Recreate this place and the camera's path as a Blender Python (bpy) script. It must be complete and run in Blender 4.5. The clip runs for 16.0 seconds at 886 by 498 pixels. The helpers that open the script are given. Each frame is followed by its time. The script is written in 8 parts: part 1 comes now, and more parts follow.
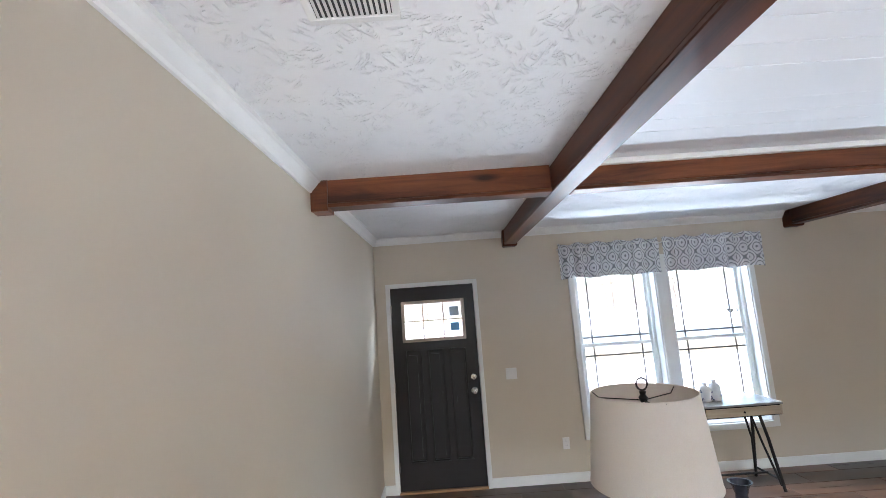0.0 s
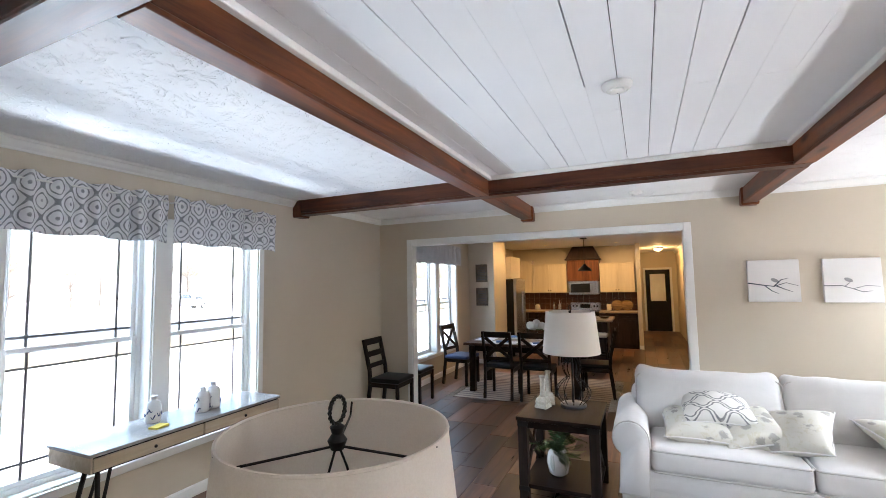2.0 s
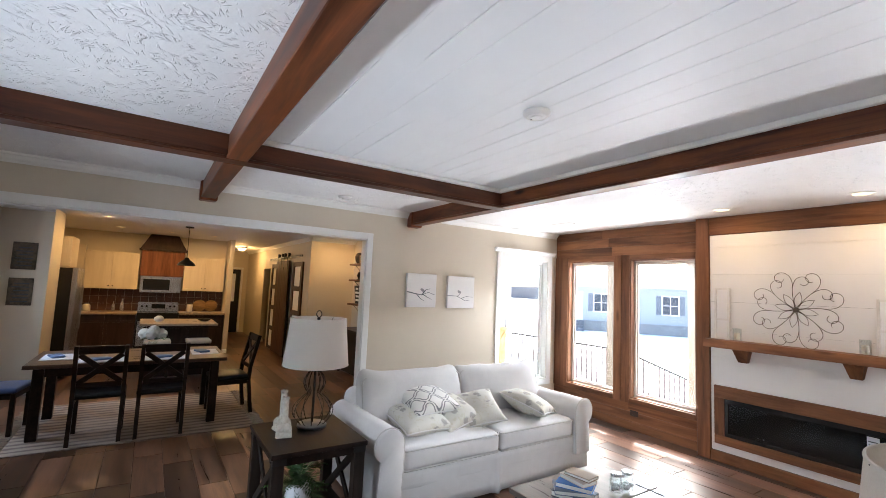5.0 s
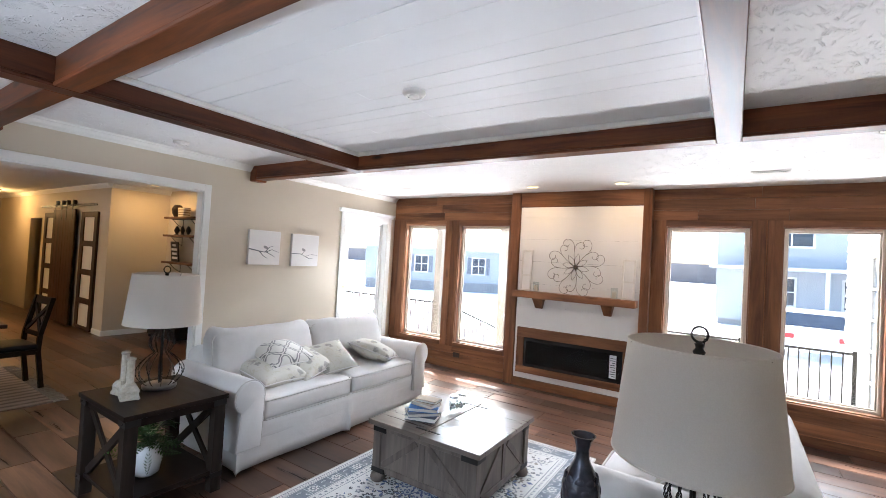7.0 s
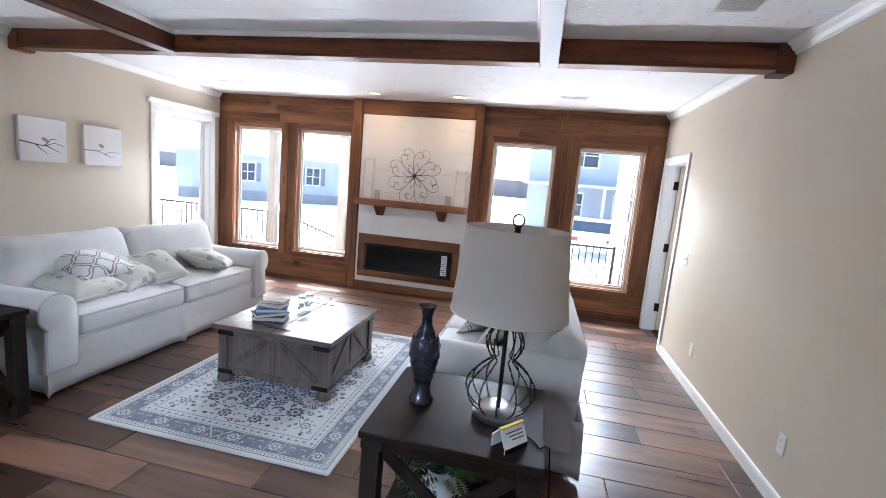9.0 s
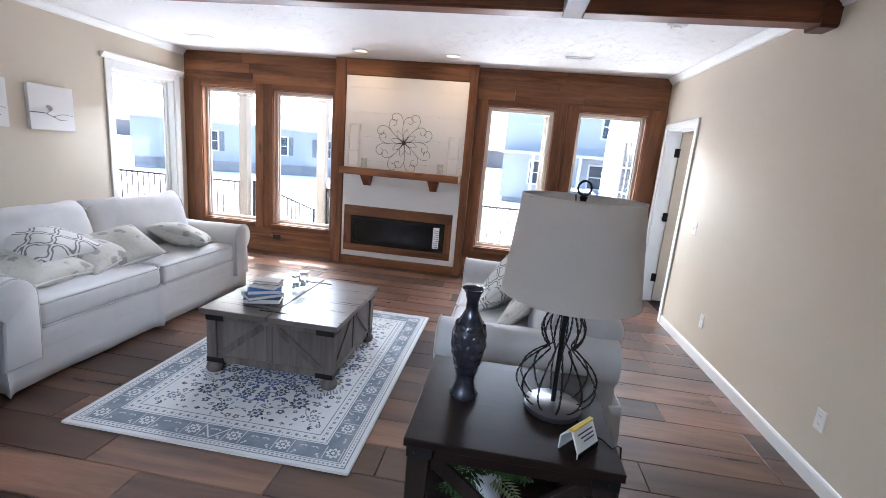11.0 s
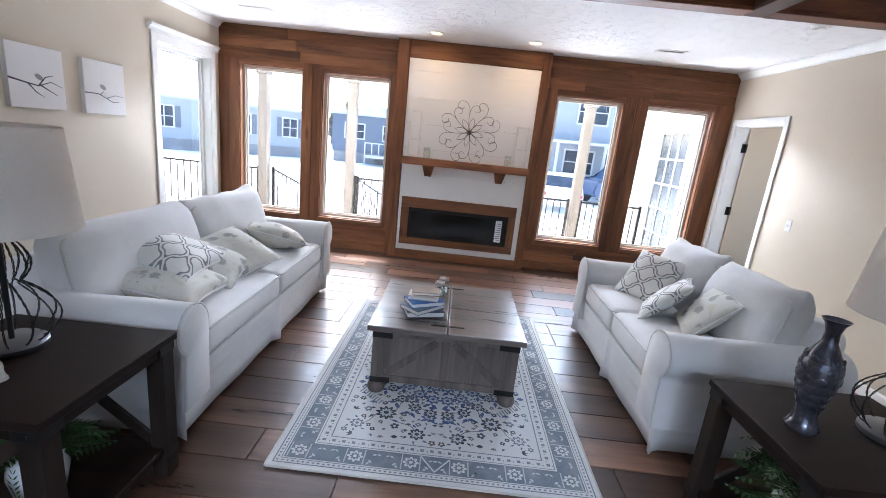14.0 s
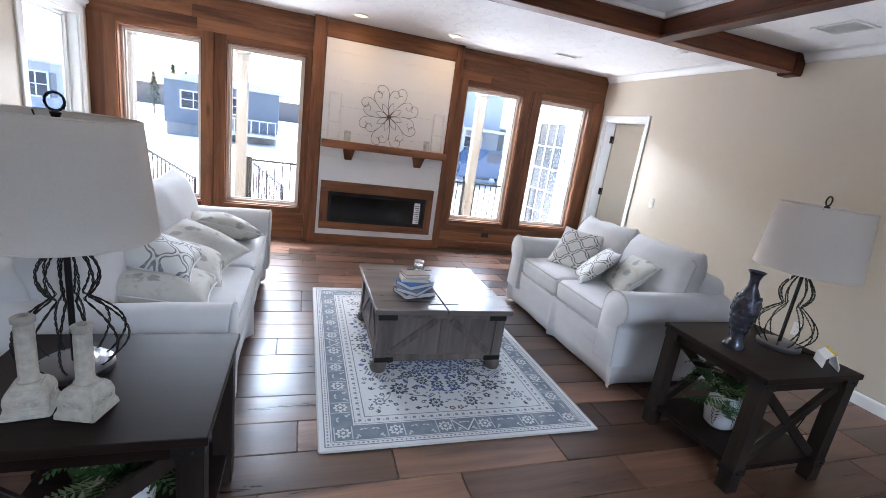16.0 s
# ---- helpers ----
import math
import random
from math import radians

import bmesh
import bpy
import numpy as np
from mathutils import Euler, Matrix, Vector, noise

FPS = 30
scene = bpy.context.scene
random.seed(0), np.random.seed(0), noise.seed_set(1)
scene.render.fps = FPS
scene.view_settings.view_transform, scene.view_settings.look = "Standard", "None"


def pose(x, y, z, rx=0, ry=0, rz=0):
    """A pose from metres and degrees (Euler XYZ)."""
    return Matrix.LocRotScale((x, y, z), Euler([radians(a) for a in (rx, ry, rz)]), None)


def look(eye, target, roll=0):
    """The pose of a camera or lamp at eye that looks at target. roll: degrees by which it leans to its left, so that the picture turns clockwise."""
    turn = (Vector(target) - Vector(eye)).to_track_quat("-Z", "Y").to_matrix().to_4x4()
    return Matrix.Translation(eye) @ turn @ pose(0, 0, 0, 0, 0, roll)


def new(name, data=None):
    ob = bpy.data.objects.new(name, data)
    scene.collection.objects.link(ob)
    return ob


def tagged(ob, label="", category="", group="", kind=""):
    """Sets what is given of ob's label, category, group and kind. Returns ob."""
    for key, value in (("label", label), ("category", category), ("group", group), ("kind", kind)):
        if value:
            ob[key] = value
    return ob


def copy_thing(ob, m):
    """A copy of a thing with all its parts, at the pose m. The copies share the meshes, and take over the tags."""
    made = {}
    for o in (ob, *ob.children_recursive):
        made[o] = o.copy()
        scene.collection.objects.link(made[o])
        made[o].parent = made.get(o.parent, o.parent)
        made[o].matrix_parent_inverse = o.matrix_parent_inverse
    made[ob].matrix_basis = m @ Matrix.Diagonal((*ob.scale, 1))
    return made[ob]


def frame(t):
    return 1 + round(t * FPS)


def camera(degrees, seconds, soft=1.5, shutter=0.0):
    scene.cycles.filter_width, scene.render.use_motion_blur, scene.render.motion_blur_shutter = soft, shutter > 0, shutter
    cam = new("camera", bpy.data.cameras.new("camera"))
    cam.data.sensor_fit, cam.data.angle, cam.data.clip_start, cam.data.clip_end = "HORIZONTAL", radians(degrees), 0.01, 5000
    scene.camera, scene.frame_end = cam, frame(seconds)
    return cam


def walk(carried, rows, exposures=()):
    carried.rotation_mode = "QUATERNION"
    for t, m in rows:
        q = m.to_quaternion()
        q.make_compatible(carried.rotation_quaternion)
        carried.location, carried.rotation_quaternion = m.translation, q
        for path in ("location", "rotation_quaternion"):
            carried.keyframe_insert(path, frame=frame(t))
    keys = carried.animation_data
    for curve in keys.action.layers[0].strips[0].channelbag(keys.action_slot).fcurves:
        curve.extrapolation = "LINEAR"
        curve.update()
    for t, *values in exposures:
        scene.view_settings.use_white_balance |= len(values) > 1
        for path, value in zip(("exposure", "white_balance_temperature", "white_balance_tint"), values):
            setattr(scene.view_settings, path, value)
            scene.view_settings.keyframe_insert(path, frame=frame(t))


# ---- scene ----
cam = camera(90.4, 16.0, 0.6)
PATH = [
    (0, (0.864, 0.957, 1.834), (0.873, 2.939, 2.105), -4.1),
    (0.5, (0.775, 1.29, 1.771), (1.002, 3.261, 2.028), -4.5),
    (1, (0.789, 1.607, 1.73), (1.562, 3.439, 1.951), -4.1),
    (1.5, (0.924, 1.947, 1.704), (2.264, 3.42, 1.895), -2.6),
    (2, (0.962, 2.278, 1.707), (2.779, 3.098, 1.863), -1.0),
    (2.5, (0.978, 2.561, 1.709), (2.97, 2.656, 1.856), -0.0),
    (3, (1.104, 2.866, 1.712), (3.064, 2.504, 1.869), 0.7),
    (3.5, (1.137, 3.226, 1.708), (2.998, 2.511, 1.874), 1.8),
    (6, (1.787, 4.193, 1.708), (3.294, 2.889, 1.878), 2.7),
    (6.5, (1.648, 4.29, 1.681), (2.97, 2.795, 1.82), 3.1),
    (7, (1.555, 4.377, 1.666), (2.66, 2.71, 1.71), 3.3),
    (7.5, (1.571, 4.464, 1.639), (2.424, 2.656, 1.573), 3.7),
    (8, (1.564, 4.519, 1.622), (2.203, 2.632, 1.453), 4.2),
    (8.5, (1.571, 4.544, 1.606), (2.065, 2.621, 1.363), 4.7),
    (9, (1.568, 4.56, 1.599), (1.966, 2.623, 1.303), 5.0),
    (11.5, (2.075, 4.319, 1.541), (2.325, 2.382, 1.109), 4.9),
    (12, (2.275, 4.34, 1.554), (2.516, 2.405, 1.108), 4.9),
    (12.5, (2.457, 4.342, 1.544), (2.633, 2.402, 1.089), 5.3),
    (13, (2.734, 4.187, 1.534), (2.855, 2.246, 1.07), 5.6),
    (13.5, (3.064, 4.174, 1.542), (3.165, 2.233, 1.069), 5.7),
    (14, (3.321, 4.269, 1.546), (3.354, 2.329, 1.064), 6.0),
    (14.5, (3.557, 4.245, 1.513), (3.465, 2.307, 1.026), 6.2),
    (15, (3.792, 4.172, 1.508), (3.559, 2.247, 1.019), 6.3),
    (15.5, (4.0, 4.271, 1.502), (3.601, 2.375, 1.008), 7.0),
    (16, (4.212, 4.381, 1.535), (3.591, 2.546, 1.038), 8.1),
]
walk(cam, [(t, look(eye, target, roll)) for t, eye, target, roll in PATH], [(0, 3.65, 5950, 10), (1.3, 3.75, 6050, 10), (3.5, 3.42, 6250, 12), (6.5, 3.36, 6200, 12), (9, 3.22, 5800, 13), (16, 3.12, 5750, 13)])
# ---- light ----
world = bpy.data.worlds.new("winter_sky")
scene.world = world
world.use_nodes = True
wn = world.node_tree
sky = wn.nodes.new("ShaderNodeTexSky")
sky.sky_type = "NISHITA"
sky.sun_disc = False
sky.sun_elevation, sky.sun_rotation = radians(43), radians(152)
sky.air_density, sky.dust_density = 1.2, 4.0
wn.nodes["Background"].inputs[1].default_value = 0.13
wn.links.new(sky.outputs[0], wn.nodes["Background"].inputs[0])
sun_data = bpy.data.lights.new("sun", "SUN")
sun_data.energy, sun_data.angle, sun_data.color = 2.0, radians(1.2), (1.0, 0.93, 0.84)
sun = new("sun", sun_data)
sun.matrix_world = look((0, 0, 0), (-math.sin(radians(152)) * math.cos(radians(43)), -math.cos(radians(152)) * math.cos(radians(43)), -math.sin(radians(43))))

# ---- measures of the house ----
W, E, N, S, CEIL = 0.12, 6.39, 5.73, -1.40, 2.64
EXT, INT = 0.16, 0.11


# ---- materials ----
def ramp(nt, fac, stops):
    n = nt.nodes.new("ShaderNodeValToRGB")
    while len(n.color_ramp.elements) < len(stops):
        n.color_ramp.elements.new(0.5)
    for e, (p, c) in zip(n.color_ramp.elements, stops):
        e.position, e.color = p, (*c, 1)
    nt.links.new(fac, n.inputs[0])
    return n.outputs[0]


def math_node(nt, op, a, b=0.0):
    n = nt.nodes.new("ShaderNodeMath")
    n.operation = op
    for i, v in enumerate((a, b)):
        if isinstance(v, (int, float)):
            n.inputs[i].default_value = v
        else:
            nt.links.new(v, n.inputs[i])
    return n.outputs[0]


def mix_colour(nt, fac, a, b, mode="MIX"):
    n = nt.nodes.new("ShaderNodeMix")
    n.data_type, n.blend_type = "RGBA", mode
    for i, v in ((0, fac), (6, a), (7, b)):
        if isinstance(v, (int, float)):
            n.inputs[i].default_value = v
        elif isinstance(v, tuple):
            n.inputs[i].default_value = (*v, 1)
        else:
            nt.links.new(v, n.inputs[i])
    return n.outputs[2]


def coords(nt, scale=(1, 1, 1), space="Object", shuffle=0.0):
    tc = nt.nodes.new("ShaderNodeTexCoord")
    mp = nt.nodes.new("ShaderNodeMapping")
    mp.inputs["Scale"].default_value = scale
    nt.links.new(tc.outputs[space], mp.inputs[0])
    if shuffle:
        oi = nt.nodes.new("ShaderNodeObjectInfo")
        vm = nt.nodes.new("ShaderNodeVectorMath")
        vm.operation = "SCALE"
        vm.inputs[0].default_value = (shuffle, shuffle * 1.7, shuffle * 0.6)
        nt.links.new(oi.outputs["Random"], vm.inputs["Scale"])
        nt.links.new(vm.outputs[0], mp.inputs["Location"])
    return mp.outputs[0]


def noise_tex(nt, vec, scale, detail=4.0, rough=0.6, distort=0.0):
    n = nt.nodes.new("ShaderNodeTexNoise")
    n.inputs["Scale"].default_value, n.inputs["Detail"].default_value = scale, detail
    n.inputs["Roughness"].default_value, n.inputs["Distortion"].default_value = rough, distort
    nt.links.new(vec, n.inputs["Vector"])
    return n.outputs["Fac"]


def shade(c, f):
    return tuple(min(1.0, v * f) for v in c)


def material(name):
    m = bpy.data.materials.new(name)
    m.use_nodes = True
    return m, m.node_tree, m.node_tree.nodes["Principled BSDF"]


def bump_to(nt, b, height, strength, distance=0.01):
    bp = nt.nodes.new("ShaderNodeBump")
    bp.inputs["Strength"].default_value, bp.inputs["Distance"].default_value = strength, distance
    nt.links.new(height, bp.inputs["Height"])
    nt.links.new(bp.outputs[0], b.inputs["Normal"])


def plain(name, c, rough=0.5, metal=0.0, var=0.08, scale=3.0, bump=0.1, bscale=120.0, dist=0.002, rvar=0.1, spec=0.35):
    """Paint, metal, plastic: a colour with broad unevenness, fine relief and uneven gloss."""
    m, nt, b = material(name)
    v = coords(nt)
    big = noise_tex(nt, v, scale, 3)
    fine = noise_tex(nt, v, bscale, 3)
    nt.links.new(ramp(nt, big, [(0.3, shade(c, 1 - var)), (0.7, shade(c, 1 + var))]), b.inputs["Base Color"])
    r = math_node(nt, "ADD", math_node(nt, "MULTIPLY", fine, rvar * 2), rough - rvar)
    nt.links.new(r, b.inputs["Roughness"])
    b.inputs["Metallic"].default_value = metal
    b.inputs["Specular IOR Level"].default_value = 0.5 if metal else spec
    if bump:
        bump_to(nt, b, fine, bump, dist)
    return m


def wood(name, dark, light, axis="x", rough=0.45, knots=0.0, grain=22.0, spread=0.0, bump=0.25, shuffle=7.0, island=False, spec=0.25):
    """Boards with grain along an axis; each object shifts the grain, and spread lightens or darkens it as a whole."""
    m, nt, b = material(name)
    k = {"x": (0.09, 1, 1), "y": (1, 0.09, 1), "z": (1, 1, 0.09)}[axis]
    v = coords(nt, k, shuffle=shuffle)
    g1 = noise_tex(nt, v, grain, 6, 0.65, 0.6)
    g2 = noise_tex(nt, v, grain * 0.22, 3, 0.5, 1.2)
    f = math_node(nt, "ADD", math_node(nt, "MULTIPLY", g1, 0.55), math_node(nt, "MULTIPLY", g2, 0.45))
    mid = tuple((a + c) / 2 for a, c in zip(dark, light))
    col = ramp(nt, f, [(0.38, dark), (0.5, mid), (0.62, light)])
    if knots:
        vo = nt.nodes.new("ShaderNodeTexVoronoi")
        vo.inputs["Scale"].default_value = 1.7
        k2 = {"x": (0.75, 2.6, 2.6), "y": (2.6, 0.75, 2.6), "z": (2.6, 2.6, 0.75)}[axis]
        nt.links.new(coords(nt, k2, shuffle=shuffle), vo.inputs["Vector"])
        spot = ramp(nt, vo.outputs["Distance"], [(0.05, (1, 1, 1)), (0.13, (0, 0, 0))])
        col = mix_colour(nt, math_node(nt, "MULTIPLY", spot, knots), col, shade(dark, 0.35))
    if spread:
        rand = nt.nodes.new("ShaderNodeNewGeometry").outputs["Random Per Island"] if island else nt.nodes.new("ShaderNodeObjectInfo").outputs["Random"]
        gain = math_node(nt, "ADD", math_node(nt, "MULTIPLY", rand, spread * 2), 1 - spread)
        cb = nt.nodes.new("ShaderNodeCombineColor")
        for i in range(3):
            nt.links.new(gain, cb.inputs[i])
        col = mix_colour(nt, 1.0, col, cb.outputs[0], "MULTIPLY")
    nt.links.new(col, b.inputs["Base Color"])
    b.inputs["Specular IOR Level"].default_value = spec
    nt.links.new(math_node(nt, "ADD", math_node(nt, "MULTIPLY", g1, 0.25), rough - 0.12), b.inputs["Roughness"])
    if bump:
        bump_to(nt, b, g1, bump, 0.002)
    return m


def fabric(name, c, weave=900.0, var=0.06, rough=0.92, wrinkle=0.25):
    m, nt, b = material(name)
    v = coords(nt)
    fine = noise_tex(nt, v, weave * 0.5, 2)
    fold = noise_tex(nt, v, 5.0, 4, 0.55, 0.8)
    nt.links.new(ramp(nt, fold, [(0.3, shade(c, 1 - var)), (0.7, shade(c, 1 + var))]), b.inputs["Base Color"])
    b.inputs["Roughness"].default_value = rough
    b.inputs["Sheen Weight"].default_value = 0.15
    bump_to(nt, b, math_node(nt, "ADD", math_node(nt, "MULTIPLY", fine, 0.12), fold), wrinkle, 0.012)
    return m


def glow(name, c, strength):
    m, nt, b = material(name)
    b.inputs["Base Color"].default_value = (*c, 1)
    b.inputs["Emission Color"].default_value = (*c, 1)
    b.inputs["Emission Strength"].default_value = strength
    return m


def pane_glass(name, tint=(0.96, 0.98, 0.98)):
    m, nt, b = material(name)
    nt.nodes.remove(b)
    tr, gl, mx = (nt.nodes.new(k) for k in ("ShaderNodeBsdfTransparent", "ShaderNodeBsdfGlossy", "ShaderNodeMixShader"))
    lw = nt.nodes.new("ShaderNodeLayerWeight")
    gloss = math_node(nt, "ADD", 0.025, math_node(nt, "MULTIPLY", math_node(nt, "POWER", lw.outputs["Facing"], 4.0), 0.35))
    tr.inputs[0].default_value = (*tint, 1)
    gl.inputs["Roughness"].default_value = 0.02
    nt.links.new(gloss, mx.inputs[0])
    nt.links.new(tr.outputs[0], mx.inputs[1])
    nt.links.new(gl.outputs[0], mx.inputs[2])
    nt.links.new(mx.outputs[0], nt.nodes["Material Output"].inputs[0])
    return m


def stomp_ceiling(name):
    """White ceiling with the crow's-foot strokes of a stomp brush: short ridges, turned at random cell by cell."""
    m, nt, b = material(name)
    v = coords(nt)
    total = None
    for k, (cell, stroke) in enumerate(((9.0, 46.0), (13.0, 58.0))):
        vo = nt.nodes.new("ShaderNodeTexVoronoi")
        vo.inputs["Scale"].default_value = cell
        nt.links.new(v, vo.inputs["Vector"])
        sc = nt.nodes.new("ShaderNodeSeparateColor")
        nt.links.new(vo.outputs["Color"], sc.inputs[0])
        rot = nt.nodes.new("ShaderNodeVectorRotate")
        rot.rotation_type = "Z_AXIS"
        nt.links.new(v, rot.inputs["Vector"])
        nt.links.new(vo.outputs["Position"], rot.inputs["Center"])
        nt.links.new(math_node(nt, "MULTIPLY", sc.outputs[k], 6.283), rot.inputs["Angle"])
        mp = nt.nodes.new("ShaderNodeMapping")
        mp.inputs["Scale"].default_value = (1.0, 0.28, 1.0)
        nt.links.new(rot.outputs[0], mp.inputs[0])
        n = noise_tex(nt, mp.outputs[0], stroke, 2, 0.5, 0.8)
        ridge = ramp(nt, n, [(0.56, (0, 0, 0)), (0.64, (1, 1, 1))])
        fade = ramp(nt, vo.outputs["Distance"], [(0.3, (1, 1, 1)), (0.55, (0, 0, 0))])
        h = math_node(nt, "MULTIPLY", ridge, fade)
        total = h if total is None else math_node(nt, "MAXIMUM", total, h)
    total = math_node(nt, "ADD", total, math_node(nt, "MULTIPLY", noise_tex(nt, v, 30, 3), 0.15))
    bump_to(nt, b, total, 0.8, 0.012)
    nt.links.new(ramp(nt, noise_tex(nt, v, 1.3, 3), [(0.3, (0.78, 0.78, 0.78)), (0.7, (0.83, 0.83, 0.82))]), b.inputs["Base Color"])
    b.inputs["Roughness"].default_value = 0.6
    b.inputs["Specular IOR Level"].default_value = 0.3
    return m


WALL = plain("beige_wall_paint", (0.60, 0.53, 0.42), 0.6, var=0.025, scale=0.8, bump=0.06, bscale=90)
TRIM = plain("white_trim_paint", (0.80, 0.80, 0.77), 0.38, var=0.02, bump=0.04)
CEILING = stomp_ceiling("stomped_ceiling_paint")
SHIPLAP = plain("white_shiplap_paint", (0.80, 0.81, 0.82), 0.5, var=0.03, scale=1.2, bump=0.08, bscale=40)
GAP = plain("dark_gap", (0.05, 0.045, 0.04), 0.8, bump=0)
# One stain; x beams carry the light in their colour, y beams the shade.
BEAM_X_LIT = wood("stained_beam_along_x_lit", (0.040, 0.011, 0.005), (0.245, 0.080, 0.029), "x", 0.42, 0.95, 13, bump=0.35, spec=0.28)
BEAM_Y_SHADED = wood("stained_beam_along_y_shaded", (0.026, 0.007, 0.004), (0.130, 0.042, 0.017), "y", 0.40, 0.95, 13, bump=0.4, spec=0.3)
BOARD_X = wood("stained_wall_board", (0.085, 0.032, 0.015), (0.29, 0.125, 0.055), "x", 0.5, 0.6, 12, 0.28)
BOARD_Z = wood("stained_wall_post", (0.080, 0.030, 0.014), (0.26, 0.110, 0.048), "z", 0.5, 0.5, 12, 0.14)
FLOOR = wood("wood_look_floor_plank", (0.045, 0.020, 0.012), (0.165, 0.084, 0.051), "x", 0.31, 0.3, 11, 0.75, 0.12, 11.0, spec=0.6)
FLOOR_FAR = wood("wood_look_floor_far", (0.045, 0.020, 0.012), (0.165, 0.084, 0.051), "x", 0.31, 0.3, 11, 0.75, 0.12, 0.0, True, 0.6)
GROUT = plain("dark_floor_joint", (0.018, 0.011, 0.008), 0.75)
GLASS = pane_glass("window_glass")
VINYL = plain("white_window_vinyl", (0.78, 0.79, 0.78), 0.35, var=0.02, bump=0.02)
TAUPE = plain("taupe_window_vinyl", (0.56, 0.50, 0.43), 0.45, var=0.03, bump=0.03)


# ---- mesh helpers ----
def part(name, bm, mat, parent=None, label="", smooth=0.0):
    """Links a bmesh as one mesh object under a thing or a part."""
    me = bpy.data.meshes.new(name)
    bmesh.ops.recalc_face_normals(bm, faces=bm.faces)
    bm.to_mesh(me)
    bm.free()
    for mt in mat if isinstance(mat, (list, tuple)) else (mat,):
        me.materials.append(mt)
    if smooth:
        me.shade_smooth()
        me.set_sharp_from_angle(angle=radians(smooth))
    ob = new(name, me)
    if parent is not None:
        ob.parent = parent
    if label:
        ob["label"] = label
    return ob


def thing(name, m=None, label="", category="", group="", kind=""):
    ob = new(name)
    ob.empty_display_size = 0.1
    if m is not None:
        ob.matrix_world = m
    return tagged(ob, label, category, group, kind)


def box(bm, x0, x1, y0, y1, z0, z1, bevel=0.0, seg=1, index=0):
    r = bmesh.ops.create_cube(bm, size=1.0, matrix=Matrix.Translation(((x0 + x1) / 2, (y0 + y1) / 2, (z0 + z1) / 2)) @ Matrix.Diagonal((abs(x1 - x0), abs(y1 - y0), abs(z1 - z0), 1)))
    vs = r["verts"]
    if index:
        for f in {f for v in vs for f in v.link_faces}:
            f.material_index = index
    if bevel:
        es = list({e for v in vs for e in v.link_edges})
        bmesh.ops.bevel(bm, geom=es, offset=bevel, segments=seg, affect="EDGES", profile=0.5)
    return vs


def boxes(*rows, bevel=0.0, seg=1):
    bm = bmesh.new()
    for r in rows:
        box(bm, *r, bevel=bevel, seg=seg)
    return bm


def beam_between(bm, a, b, w, d, up=(0, 0, 1), bevel=0.0):
    """A bar of section w (across) by d (along up) from a to b."""
    a, b = Vector(a), Vector(b)
    ax = (b - a).normalized()
    side = ax.cross(Vector(up)).normalized()
    top = side.cross(ax)
    m = Matrix((side, ax, top)).transposed().to_4x4()
    m.translation = (a + b) / 2
    r = bmesh.ops.create_cube(bm, size=1.0, matrix=m @ Matrix.Diagonal((w, (b - a).length, d, 1)))
    if bevel:
        bmesh.ops.bevel(bm, geom=list({e for v in r["verts"] for e in v.link_edges}), offset=bevel, segments=1, affect="EDGES")


def lathe(bm, profile, seg=24, at=(0, 0, 0), caps=True, index=0):
    """Turns (radius, height) rows about z."""
    rings = []
    for r, z in profile:
        rings.append([bm.verts.new((at[0] + r * math.cos(2 * math.pi * i / seg), at[1] + r * math.sin(2 * math.pi * i / seg), at[2] + z)) for i in range(seg)])
    for a, b in zip(rings, rings[1:]):
        for i in range(seg):
            f = bm.faces.new((a[i], a[(i + 1) % seg], b[(i + 1) % seg], b[i]))
            f.material_index = index
    if caps:
        for ring in (rings[0], rings[-1]):
            bm.faces.new(ring).material_index = index
    return rings


def tube(bm, pts, r, seg=6, closed=False):
    pts = [Vector(p) for p in pts]
    rings = []
    n = len(pts)
    side = None
    for i, p in enumerate(pts):
        a = pts[(i - 1) % n] if closed or i else p
        b = pts[(i + 1) % n] if closed or i < n - 1 else p
        t = (b - a).normalized()
        if side is None:
            side = t.orthogonal().normalized()
        side = (side - t * side.dot(t)).normalized()
        up = t.cross(side)
        rad = r[i] if isinstance(r, (list, tuple)) else r
        rings.append([bm.verts.new(p + rad * (math.cos(2 * math.pi * k / seg) * side + math.sin(2 * math.pi * k / seg) * up)) for k in range(seg)])
    for a, b in list(zip(rings, rings[1:])) + ([(rings[-1], rings[0])] if closed else []):
        for k in range(seg):
            bm.faces.new((a[k], a[(k + 1) % seg], b[(k + 1) % seg], b[k]))
    if not closed:
        bm.faces.new(rings[0])
        bm.faces.new(rings[-1])


def extrude_profile(bm, outline, axis, lo, hi):
    """A closed outline of (u, v) pushed along an axis: x takes (y, z), y takes (x, z), z takes (x, y)."""
    def at(u, v, w):
        return {"x": (w, u, v), "y": (u, w, v), "z": (u, v, w)}[axis]
    a = [bm.verts.new(at(u, v, lo)) for u, v in outline]
    b = [bm.verts.new(at(u, v, hi)) for u, v in outline]
    n = len(outline)
    for i in range(n):
        bm.faces.new((a[i], a[(i + 1) % n], b[(i + 1) % n], b[i]))
    bm.faces.new(a)
    bm.faces.new(b[::-1])


